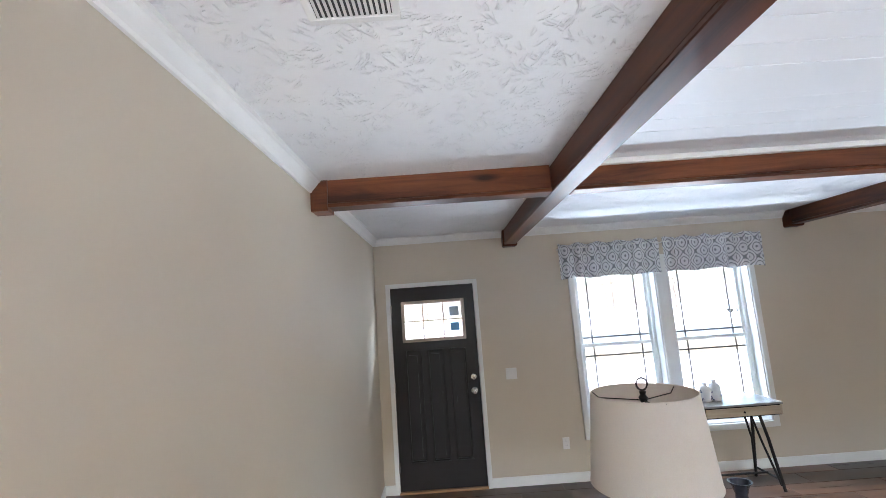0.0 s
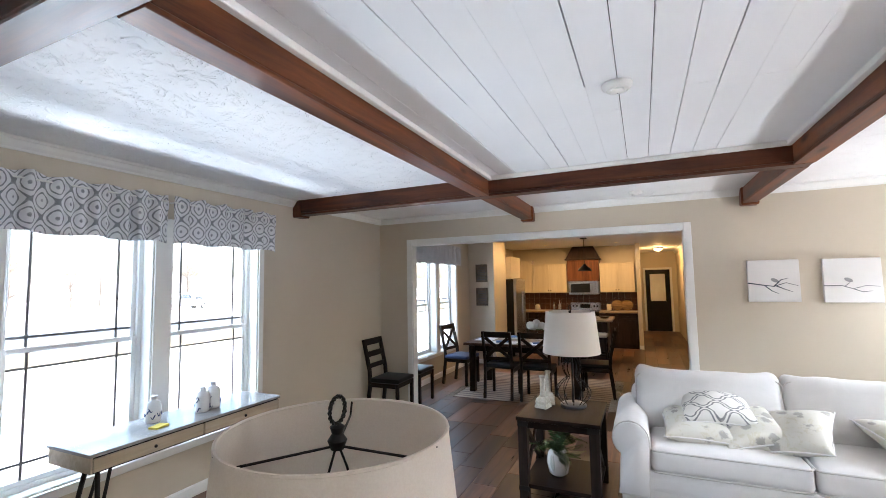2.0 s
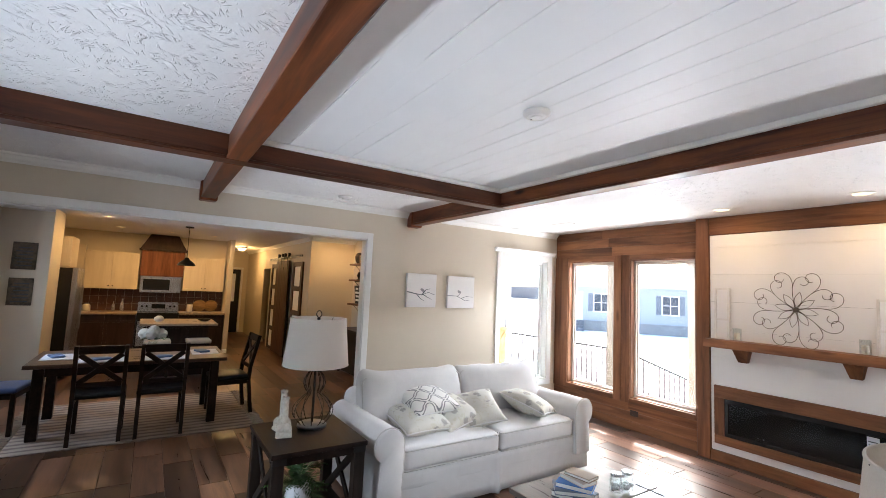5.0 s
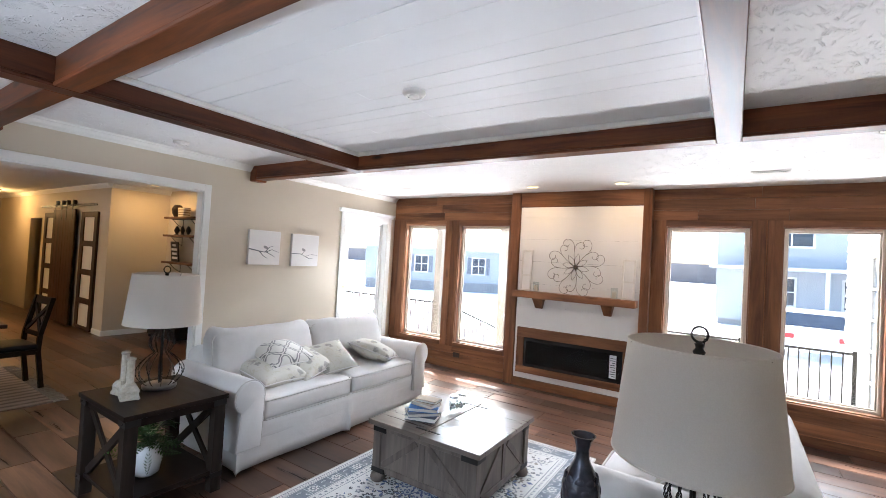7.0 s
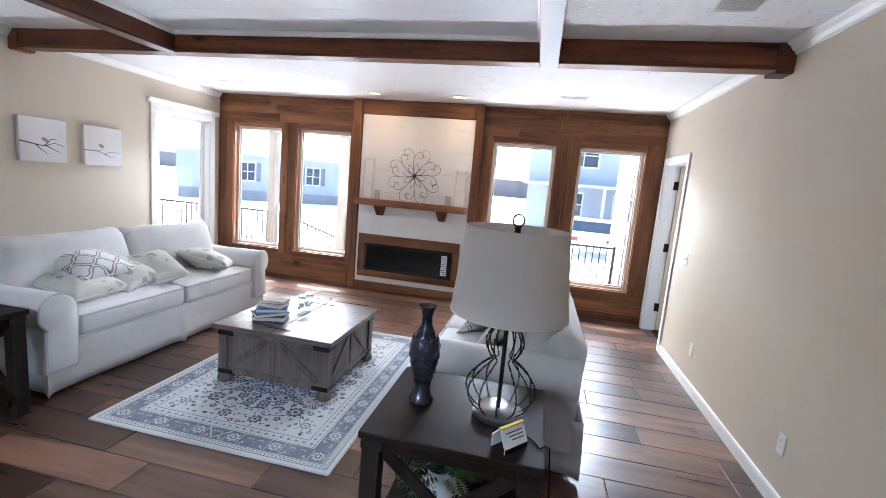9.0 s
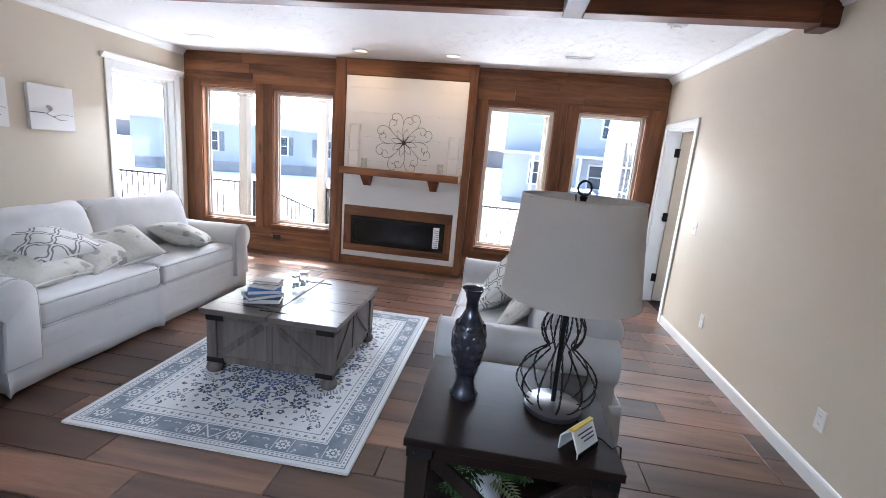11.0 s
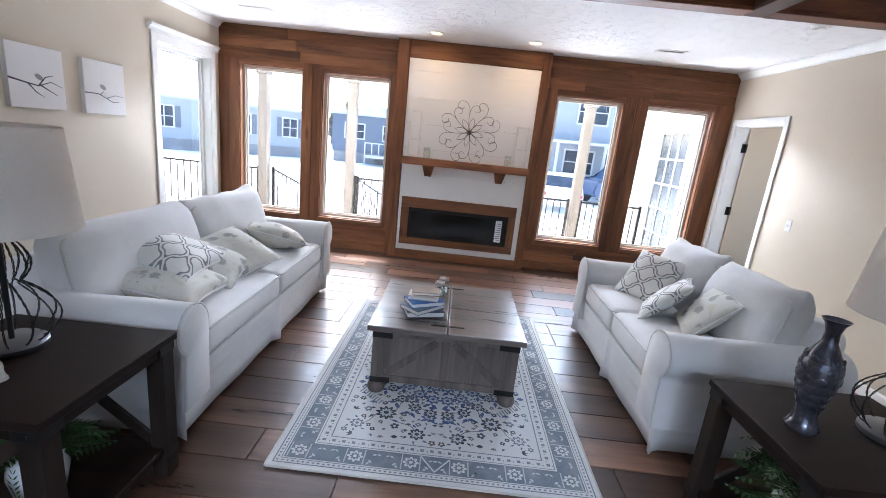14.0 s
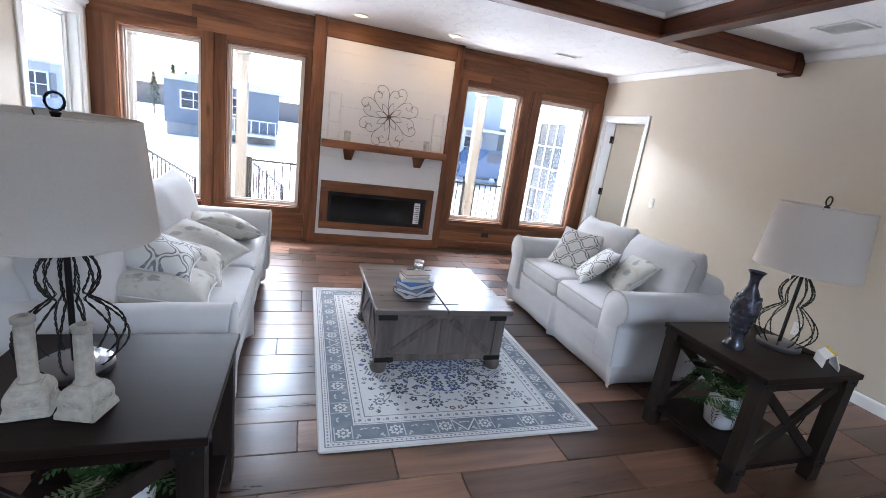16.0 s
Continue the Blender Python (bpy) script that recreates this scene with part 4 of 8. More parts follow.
throw_pillow(pose(4.790, 0.740, 0.63, 10, -16, 25), 0.48, 0.46, FLORAL, FL, 5)
throw_pillow(pose(1.795, 1.025, 0.69, 0, 52, 28), 0.42, 0.42, TRELLIS, "white throw pillow with grey trellis print propped on the loveseat", 6, 0.065)
throw_pillow(pose(1.825, 1.375, 0.655, 8, 46, -20), 0.40, 0.40, TRELLIS, "white trellis throw pillow leaning on the loveseat", 7, 0.06)
throw_pillow(pose(1.705, 1.645, 0.68, -12, 50, -28), 0.40, 0.40, FLORAL, "oatmeal floral throw pillow leaning by the loveseat arm", 8, 0.06)


# rug
def wool(name, c):
    """Cut wool pile, worn paler in patches."""
    m, nt, b = material(name)
    v = coords(nt)
    worn = ramp(nt, noise_tex(nt, v, 9, 4), [(0.42, (0, 0, 0)), (0.72, (1, 1, 1))])
    tuft = ramp(nt, noise_tex(nt, v, 210, 2), [(0.35, (0, 0, 0)), (0.65, (1, 1, 1))])
    col = mix_colour(nt, math_node(nt, "MULTIPLY", tuft, 0.45), shade(c, 0.86), shade(c, 1.22))
    col = mix_colour(nt, math_node(nt, "MULTIPLY", worn, 0.22), col, (0.60, 0.59, 0.57))
    nt.links.new(col, b.inputs["Base Color"])
    b.inputs["Roughness"].default_value = 0.95
    b.inputs["Sheen Weight"].default_value = 0.2
    bump_to(nt, b, noise_tex(nt, v, 300, 3), 0.5, 0.003)
    return m


CREAM_WOOL, SLATE_WOOL, INK_WOOL, BLUE_WOOL, BROWN_WOOL, PALE_WOOL = (wool(n, c) for n, c in (
    ("cream_wool", (0.66, 0.66, 0.65)), ("slate_wool", (0.155, 0.185, 0.225)), ("ink_wool", (0.030, 0.036, 0.055)),
    ("blue_wool", (0.045, 0.085, 0.23)), ("brown_wool", (0.12, 0.085, 0.07)), ("pale_grey_wool", (0.52, 0.55, 0.58))))
RUG_TOP = 0.0100


class Motifs:
    """Flat tufted figures, drawn in one quarter of the rug and turned over into the other three."""

    def __init__(self):
        self.bm = bmesh.new()

    def poly(self, pts, index, lay):
        for sx in (1, -1):
            for sy in (1, -1):
                f = self.bm.faces.new([self.bm.verts.new((sx * x, sy * y, RUG_TOP + 0.0005 * lay)) for x, y in (pts if sx * sy > 0 else pts[::-1])])
                f.material_index = index

    def disc(self, x, y, r, index, lay, n=10):
        self.poly([(x + r * math.cos(2 * math.pi * i / n), y + r * math.sin(2 * math.pi * i / n)) for i in range(n)], index, lay)

    def bloom(self, x, y, r, petals, index, lay, turn=0.0, deep=0.38):
        n = petals * 6
        for k in range(petals):
            pts = [(x, y)]
            for i in range(7):
                t = 2 * math.pi * (k + (i / 6 - 0.5)) / petals
                q = r * (1 - deep + deep * math.cos(math.pi * (i / 6 - 0.5) * 1.0))
                pts.append((x + q * math.cos(t + turn), y + q * math.sin(t + turn)))
            self.poly(pts, index, lay)

    def leaf(self, x, y, length, wide, ang, index, lay):
        c, s = math.cos(ang), math.sin(ang)
        self.poly([(x + c * u - s * v, y + s * u + c * v) for u, v in ((0, 0), (length * 0.4, -wide / 2), (length, 0), (length * 0.4, wide / 2))], index, lay)

    def stroke(self, pts, wide, index, lay):
        for (x0, y0), (x1, y1) in zip(pts, pts[1:]):
            d = math.hypot(x1 - x0, y1 - y0) or 1
            nx, ny = -(y1 - y0) / d * wide / 2, (x1 - x0) / d * wide / 2
            self.poly([(x0 - nx, y0 - ny), (x1 - nx, y1 - ny), (x1 + nx, y1 + ny), (x0 + nx, y0 + ny)], index, lay)

    def flower(self, x, y, r, petals, a, b, lay, turn=0.0):
        self.bloom(x, y, r, petals, a, lay, turn)
        self.bloom(x, y, r * 0.62, petals, b, lay + 1, turn)
        self.disc(x, y, r * 0.26, a, lay + 2, 8)

    def finish(self, name):
        return part(name, self.bm, [CREAM_WOOL, SLATE_WOOL, INK_WOOL, BLUE_WOOL, BROWN_WOOL, PALE_WOOL], rug)


RUG_W, RUG_L = 1.575, 2.19
rug = thing("area_rug", pose(3.282, 1.472, 0.0), "faded grey, cream and blue oriental area rug on the floor", "rug")
bm = bmesh.new()
gx, gy = 24, 32
g = [[bm.verts.new((RUG_W * (i / gx - 0.5), RUG_L * (j / gy - 0.5), 0.009 + 0.0004 * noise.noise(Vector((i * 0.5, j * 0.5, 0))))) for j in range(gy + 1)] for i in range(gx + 1)]
for i in range(gx):
    for j in range(gy):
        bm.faces.new((g[i][j], g[i + 1][j], g[i + 1][j + 1], g[i][j + 1]))
r = bmesh.ops.extrude_face_region(bm, geom=list(bm.faces))
for v in r["geom"]:
    if isinstance(v, bmesh.types.BMVert):
        v.co.z = 0.001
part("woven_face", bm, CREAM_WOOL, rug)
HW, HL = RUG_W / 2, RUG_L / 2


def band(mo, lo, hi, index, lay):
    """A frame that runs lo to hi from the rug's edge, one quarter of it."""
    mo.poly([(0, HL - hi), (HW - hi, HL - hi), (HW - lo, HL - lo), (0, HL - lo)], index, lay)
    mo.poly([(HW - hi, 0), (HW - lo, 0), (HW - lo, HL - lo), (HW - hi, HL - hi)], index, lay)


def along(offset, first, step):
    """Places and headings along both arms of a quarter frame at an offset from the edge."""
    for half, other, end in ((HW, HL, False), (HL, HW, True)):
        n = max(1, round((half - offset - first) / step))
        st = (half - offset - first) / n
        for i in range(n + (0 if end else 1)):
            u = first + st * i
            yield ((other - offset, u, math.pi / 2) if end else (u, other - offset, 0.0)), st


# guards and main border
mo = Motifs()
for lo, hi, ix in ((0.026, 0.032, 1), (0.066, 0.178, 1), (0.056, 0.060, 1), (0.186, 0.190, 1), (0.242, 0.248, 1)):
    band(mo, lo, hi, ix, 1)
for (x, y, h), st in along(0.044, 0.012, 0.024):
    mo.leaf(x - 0.008 * math.cos(h), y - 0.008 * math.sin(h), 0.016, 0.012, h, 1, 1)
for (x, y, h), st in along(0.122, 0.1175, 0.235):
    first = abs((x if h == 0 else y) - 0.1175) < 0.001
    mo.flower(x, y, 0.040, 8, 0, 1, 2)
    mo.disc(x, y, 0.006, 0, 5, 8)
    c, s = math.cos(h), math.sin(h)
    if first:
        mo.stroke([(x + c * u - s * v, y + s * u + c * v) for u, v in ((-0.045, -0.05), (-0.1175, 0.046))], 0.008, 0, 2)
    for q in (-1, 1):
        mo.stroke([(x + c * q * 0.045 - s * v, y + s * q * 0.045 + c * v) for v in (-0.05, 0.05)], 0.006, 5, 2)
        # vine that zigzags to the next rosette
        pts = [(0.045, -0.05), (st / 2, 0.046), (st - 0.045, -0.05)]
        if q > 0 and max(abs(x) - HW, abs(y) - HL) < -0.13 and (x < HW - 0.13 if h == 0 else y < HL - 0.13):
            mo.stroke([(x + c * u - s * v, y + s * u + c * v) for u, v in pts], 0.008, 0, 2)
        for u, v, a in ((0.068, 0.018, 0.6), (0.075, 0.03, 2.2), (0.105, -0.028, 0.4), (0.105, -0.028, 2.6), (0.085, 0.035, 4.0)):
            if x + c * q * u > HW - 0.075 or y + s * q * u > HL - 0.075 or x + c * q * u < 0 or y + s * q * u < 0:
                continue
            mo.leaf(x + c * q * u - s * v, y + s * q * u + c * v, 0.026, 0.013, h + (a if q > 0 else math.pi - a), (0, 5)[int(u * 1000) % 2], 3)
mo.finish("border_pattern")
mo = Motifs()
for (x, y, h), st in along(0.216, 0.02, 0.052):
    mo.bloom(x, y, 0.012, 4, 1, 1, 0.78)
    mo.leaf(x + 0.022 * math.cos(h), y + 0.022 * math.sin(h), 0.014, 0.008, h + 1.57, 1, 1)
mo.finish("guard_pattern")["kind"] = "stuff"

# field: flower heads on branching stems, small figures between
mo = Motifs()
rn = random.Random(8)
taken = []
heads = [(0.30, 0.60, 0.062, 10, 2, 5), (0.40, 0.30, 0.058, 10, 4, 0), (0.11, 0.76, 0.048, 8, 2, 5), (0.44, 0.72, 0.040, 8, 1, 0), (0.17, 0.44, 0.046, 8, 2, 0), (0.46, 0.06, 0.05, 8, 2, 5), (0.055, 0.60, 0.045, 8, 3, 5)]
for x, y, r, n, a_, b_ in heads:
    mo.flower(x, y, r, n, a_, b_, 1, 0.3 * n)
    taken.append((x, y, r))
    for k in range(7):
        t = 0.4 + k * 0.9
        px, py = x + r * 1.15 * math.cos(t), y + r * 1.15 * math.sin(t)
        if 0.004 < px < HW - 0.27 and 0.004 < py < HL - 0.27:
            mo.leaf(px, py, r * 0.7, r * 0.3, t + 0.5, (2, 1, 3)[k % 3], 1)
for x0, y0, x1, y1 in ((0.30, 0.60, 0.17, 0.44), (0.17, 0.44, 0.40, 0.30), (0.30, 0.60, 0.44, 0.72), (0.11, 0.76, 0.30, 0.60), (0.40, 0.30, 0.46, 0.06), (0.17, 0.44, 0.06, 0.60)):
    pts = []
    for i in range(9):
        t = i / 8
        w_ = 0.03 * math.sin(math.pi * 2 * t)
        pts.append((max(0.0, x0 + (x1 - x0) * t + w_ * (y1 - y0) * 3), y0 + (y1 - y0) * t - w_ * (x1 - x0) * 3))
    mo.stroke(pts, 0.006, 1, 0.5)
# feathered bars set aslant near the corners
for k in range(9):
    u = k / 8
    mo.stroke([(0.34 + 0.13 * u, 0.50 - 0.10 * u - 0.018), (0.36 + 0.13 * u, 0.50 - 0.10 * u + 0.022)], 0.008, 1, 1)
made = 0
while made < 135:
    x, y, r = rn.uniform(0.012, HW - 0.275), rn.uniform(0.012, HL - 0.275), rn.uniform(0.010, 0.027)
    if any(math.hypot(x - a_, y - b_) < (r + c_) * 1.15 for a_, b_, c_ in taken):
        made += 0.1
        continue
    taken.append((x, y, r))
    made += 1
    kind = rn.random()
    ix = rn.choice((1, 1, 2, 2, 3, 4))
    if kind < 0.5:
        mo.bloom(x, y, r, rn.choice((4, 5, 6)), ix, 1, rn.uniform(0, 6))
        mo.disc(x, y, r * 0.35, 0, 2, 6)
    elif kind < 0.8:
        t = rn.uniform(0, 6.28)
        for d in (-0.7, 0, 0.7):
            mo.leaf(x, y, r * 1.5, r * 0.6, t + d, ix, 1)
    else:
        mo.poly([(x - r, y), (x, y - r * 0.7), (x + r, y), (x, y + r * 0.7)], ix, 1)
mo.finish("field_pattern")["kind"] = "stuff"

# blue medallion about the middle
mo = Motifs()
for ring_, (r, n, s_) in enumerate(((0.10, 3, 0.055), (0.22, 4, 0.055), (0.33, 5, 0.048), (0.44, 6, 0.040))):
    for k in range(n):
        t = math.pi / 2 * (k + 0.5) / n
        mo.flower(r * math.cos(t) * 0.85, r * math.sin(t) * 1.3, s_, 8, 3 if ring_ < 3 else 2, 5, 6 + 0.2 * ring_, t)
        for d in (-1, 1):
            mo.leaf(r * math.cos(t) * 0.85 + 0.05 * math.cos(t), r * math.sin(t) * 1.3 + 0.05 * math.sin(t), 0.06, 0.024, t + d * 0.9, 3, 5.5)
mo.finish("medallion_pattern")
bm = bmesh.new()
tube(bm, [(x, y, 0.006) for x, y in rect_loop(RUG_W, RUG_L, 0.01, 2)], 0.006, 5, True)
part("binding", bm, fabric("cream_binding", (0.50, 0.48, 0.45)), rug)


# coffee table
def coffee_table(m):
    ob = thing("coffee_table", m, "grey-brown trunk-style wooden coffee table with black iron corners on bun feet", "coffee table")
    w, d, zt = 0.93, 0.90, 0.455
    hw, hd = w / 2, d / 2
    for s in (-1, 1):
        lid = part("lid", boxes((min(s * 0.004, s * hw), max(s * 0.004, s * hw), -hd, hd, zt - 0.035, zt), bevel=0.005, seg=2), GREY_WOOD, ob)
        for y in (-hd + 0.10, hd - 0.10):
            part("hinge", boxes((min(s * 0.006, s * 0.10), max(s * 0.006, s * 0.10), y - 0.008, y + 0.008, zt - 0.001, zt + 0.004), bevel=0.0015), IRON_BLACK, lid)
    b = 0.035
    part("body", boxes((-hw + b + 0.012, hw - b - 0.012, -hd + b + 0.012, hd - b - 0.012, 0.095, zt - 0.0355)), GREY_WOOD_Z, ob)
    for sx in (-1, 1):
        for sy in (-1, 1):
            x, y = sx * (hw - b - 0.03), sy * (hd - b - 0.03)
            part("corner_post", boxes((x - 0.034, x + 0.034, y - 0.034, y + 0.034, 0.075, zt - 0.036), bevel=0.003), GREY_WOOD_Z, ob)
            bm = bmesh.new()
            lathe(bm, [(0.03, 0.0), (0.048, 0.012), (0.055, 0.035), (0.048, 0.06), (0.03, 0.074), (0.036, 0.0755)], 20, (x, y, 0.0))
            part("bun_foot", bm, GREY_WOOD_Z, ob, smooth=50)
            for z0 in (0.078, zt - 0.085):
                bm = bmesh.new()
                cx, cy = sx * (hw - b + 0.006), sy * (hd - b + 0.006)
                box(bm, min(cx, cx - sx * 0.12), max(cx, cx - sx * 0.12), min(cy, cy - sy * 0.006), max(cy, cy - sy * 0.006), z0, z0 + 0.034, bevel=0.001)
                box(bm, min(cx, cx - sx * 0.006), max(cx, cx - sx * 0.006), min(cy - sy * 0.006, cy - sy * 0.12), max(cy - sy * 0.006, cy - sy * 0.12), z0, z0 + 0.034, bevel=0.001)
                part("iron_corner", bm, IRON_BLACK, ob, "black iron corner strap")
    for axis in "xy":
        for s in (-1, 1):
            half, off = (hw - b - 0.066, hd - b - 0.004) if axis == "x" else (hd - b - 0.066, hw - b - 0.004)

            def strip(u0, u1, z0, z1, name="rail"):
                lo, hi = sorted((s * (off - 0.012), s * off))
                part(name, boxes((u0, u1, lo, hi, z0, z1) if axis == "x" else (lo, hi, u0, u1, z0, z1), bevel=0.002), GREY_WOOD_Z, ob)
            strip(-half, half, 0.08, 0.125)
            strip(-half, half, zt - 0.075, zt - 0.037)
            strip(-0.0225, 0.0225, 0.126, zt - 0.076, "stile")
            for q in (-1, 1):
                bm = bmesh.new()
                o = s * (off - 0.005)
                p1, p2 = (q * (half - 0.02), 0.135), (q * 0.05, zt - 0.085)
                if axis == "x":
                    beam_between(bm, (p1[0], o, p1[1]), (p2[0], o, p2[1]), 0.045, 0.012, (0, 1, 0), 0.0015)
                else:
                    beam_between(bm, (o, p1[0], p1[1]), (o, p2[0], p2[1]), 0.045, 0.012, (1, 0, 0), 0.0015)
                part("brace", bm, GREY_WOOD_Z, ob)
    return ob


coffee_table(pose(3.285, 1.475, 0.0105))


# end tables
def end_table(m):
    ob = thing("end_table", m, "grey-brown wooden end table with X-braced sides and a low shelf", "end table", "matching end tables")
    w, d, zt = 0.69, 0.63, 0.655
    hw, hd = w / 2, d / 2
    part("tabletop", boxes((-hw, hw, -hd, hd, zt - 0.03, zt), bevel=0.004, seg=2), END_WOOD, ob)
    part("apron", boxes((-hw + 0.03, hw - 0.03, -hd + 0.03, -hd + 0.05, zt - 0.085, zt - 0.031), (-hw + 0.03, hw - 0.03, hd - 0.05, hd - 0.03, zt - 0.085, zt - 0.031), (-hw + 0.03, -hw + 0.05, -hd + 0.05, hd - 0.05, zt - 0.085, zt - 0.031), (hw - 0.05, hw - 0.03, -hd + 0.05, hd - 0.05, zt - 0.085, zt - 0.031)), END_WOOD, ob)
    part("shelf", boxes((-hw + 0.03, hw - 0.03, -hd + 0.03, hd - 0.03, 0.115, 0.145), bevel=0.003), END_WOOD, ob)
    for sx in (-1, 1):
        for sy in (-1, 1):
            x, y = sx * (hw - 0.048), sy * (hd - 0.048)
            part("leg", boxes((x - 0.036, x + 0.036, y - 0.036, y + 0.036, 0, zt - 0.031), bevel=0.004), END_WOOD_Z, ob)
            for z0, hgt in ((zt - 0.072, 0.04), (0.10, 0.035)):
                bm = bmesh.new()
                cx, cy = sx * (hw - 0.010), sy * (hd - 0.010)
                box(bm, min(cx, cx - sx * 0.085), max(cx, cx - sx * 0.085), min(cy, cy - sy * 0.0025), max(cy, cy - sy * 0.0025), z0, z0 + hgt)
                box(bm, min(cx, cx - sx * 0.0025), max(cx, cx - sx * 0.0025), min(cy - sy * 0.0025, cy - sy * 0.085), max(cy - sy * 0.0025, cy - sy * 0.085), z0, z0 + hgt)
                bmesh.ops.create_uvsphere(bm, u_segments=8, v_segments=5, radius=0.006, matrix=Matrix.Translation((cx - sx * 0.03, cy, z0 + hgt / 2)))
                part("iron_corner", bm, IRON_BLACK, ob, "black iron corner strap")
        for q in (-1, 1):
            bm = bmesh.new()
            beam_between(bm, (q * (hw - 0.09), sx * (hd - 0.05), 0.15), (-q * (hw - 0.09), sx * (hd - 0.05), zt - 0.09), 0.05, 0.02 + 0.004 * q, (0, 1, 0), 0.002)
            part("brace", bm, END_WOOD_Z, ob)
    return ob


TABLE_2 = (1.785, 2.80)
TABLE_1 = (4.765, 2.925)
t2 = end_table(pose(*TABLE_2, 0))
copy_thing(t2, pose(*TABLE_1, 0))

# table lamps
LAMP_STEEL = plain("dark_brushed_steel", (0.24, 0.24, 0.25), 0.3, 0.9, var=0.1, bump=0, rvar=0.03)


def lamp_shade_cloth(name):
    m, nt, b = material(name)
    v = coords(nt, (1, 1, 1))
    nt.links.new(ramp(nt, noise_tex(nt, v, 240, 2), [(0.3, (0.80, 0.745, 0.685)), (0.7, (0.87, 0.82, 0.765))]), b.inputs["Base Color"])
    b.inputs["Roughness"].default_value = 0.9
    b.inputs["Subsurface Weight"].default_value = 0.0
    tl, mx = nt.nodes.new("ShaderNodeBsdfTranslucent"), nt.nodes.new("ShaderNodeMixShader")
    tl.inputs[0].default_value = (0.84, 0.79, 0.72, 1)
    mx.inputs[0].default_value = 0.35
    nt.links.new(b.outputs[0], mx.inputs[1])
    nt.links.new(tl.outputs[0], mx.inputs[2])
    nt.links.new(mx.outputs[0], nt.nodes["Material Output"].inputs[0])
    bump_to(nt, b, noise_tex(nt, v, 500, 2), 0.15, 0.002)
    return m


SHADE = lamp_shade_cloth("white_linen_shade")


def table_lamp(m, yaw=0.0):
    ob = thing("table_lamp", m, "wire-cage gourd table lamp with a white linen drum shade", "table lamp", "matching table lamps")
    bm = bmesh.new()
    lathe(bm, [(0.10, 0.0), (0.105, 0.006), (0.105, 0.022), (0.095, 0.03), (0.012, 0.034)], 32)
    part("base", bm, LAMP_STEEL, ob, "dark brushed steel disc base", smooth=40)
    bm = bmesh.new()
    lathe(bm, [(0.009, 0.034), (0.009, 0.47)], 12)
    part("rod", bm, IRON_BLACK, ob, smooth=40)
    for k in range(12):
        a = 2 * math.pi * k / 12 + yaw
        base = []
        for i in range(61):
            t = i / 60
            z = 0.03 + 0.39 * t
            if t < 0.56:
                r = 0.088 + 0.06 * math.sin(math.pi * (t / 0.56) ** 0.85) - 0.045 * (t / 0.56) ** 3
            else:
                q = (t - 0.56) / 0.44
                r = 0.043 + 0.042 * math.sin(math.pi * q ** 0.9) - 0.018 * q
            base.append((r, z))
        bm = bmesh.new()
        for ph in (0, math.pi):
            tube(bm, [((r + 0.0024 * math.cos(i * 0.95 + ph)) * math.cos(a) - 0.0024 * math.sin(i * 0.95 + ph) * math.sin(a), (r + 0.0024 * math.cos(i * 0.95 + ph)) * math.sin(a) + 0.0024 * math.sin(i * 0.95 + ph) * math.cos(a), z) for i, (r, z) in enumerate(base)], 0.0020, 4)
        part("cage_wire", bm, IRON_BLACK, ob)
    bm = bmesh.new()
    lathe(bm, [(0.022, 0.42), (0.026, 0.425), (0.026, 0.445), (0.016, 0.455), (0.016, 0.51)], 16)
    part("socket", bm, IRON_BLACK, ob, smooth=40)
    z0, z1, r0, r1 = 0.45, 0.79, 0.238, 0.203
    bm = bmesh.new()
    lathe(bm, [(r0, z0), (r1, z1), (r1 - 0.003, z1), (r0 - 0.003, z0), (r0, z0)], 56, caps=False)
    bmesh.ops.remove_doubles(bm, verts=bm.verts, dist=1e-5)
    sh = part("shade", bm, SHADE, ob, smooth=40)
    for r, z in ((r0 - 0.001, z0), (r1 - 0.001, z1)):
        bm = bmesh.new()
        tube(bm, [(r * math.cos(2 * math.pi * i / 56), r * math.sin(2 * math.pi * i / 56), z) for i in range(56)], 0.0035, 5, True)
        part("rim", bm, SHADE, sh)
    for k in range(3):
        a = 2 * math.pi * k / 3 + 0.5 + yaw
        bm = bmesh.new()
        tube(bm, [(0.01 * math.cos(a), 0.01 * math.sin(a), z1 - 0.03), (0.175 * math.cos(a), 0.175 * math.sin(a), z1 - 0.028), (r1 * math.cos(a), r1 * math.sin(a), z1 - 0.003)], 0.0024, 5)
        part("spider_arm", bm, IRON_BLACK, sh)
    for s in (-1, 1):
        bm = bmesh.new()
        tube(bm, [(s * 0.016, 0, 0.50), (s * 0.05, 0, 0.56), (s * 0.055, 0, 0.63), (s * 0.03, 0, 0.71), (s * 0.006, 0, z1 - 0.035)], 0.0024, 5)
        part("harp", bm, IRON_BLACK, ob)
    bm = bmesh.new()
    lathe(bm, [(0.006, 0.51), (0.014, 0.53), (0.028, 0.57), (0.028, 0.59), (0.018, 0.615), (0.0005, 0.622)], 16)
    part("bulb", bm, plain("unlit_white_bulb", (0.8, 0.8, 0.78), 0.3), ob, smooth=60)
    bm = bmesh.new()
    lathe(bm, [(0.012, z1 - 0.036), (0.018, z1 - 0.02), (0.010, z1 - 0.008), (0.014, z1 + 0.004), (0.004, z1 + 0.01)], 14)
    fin = part("finial", bm, IRON_BLACK, ob, smooth=50)
    bm = bmesh.new()
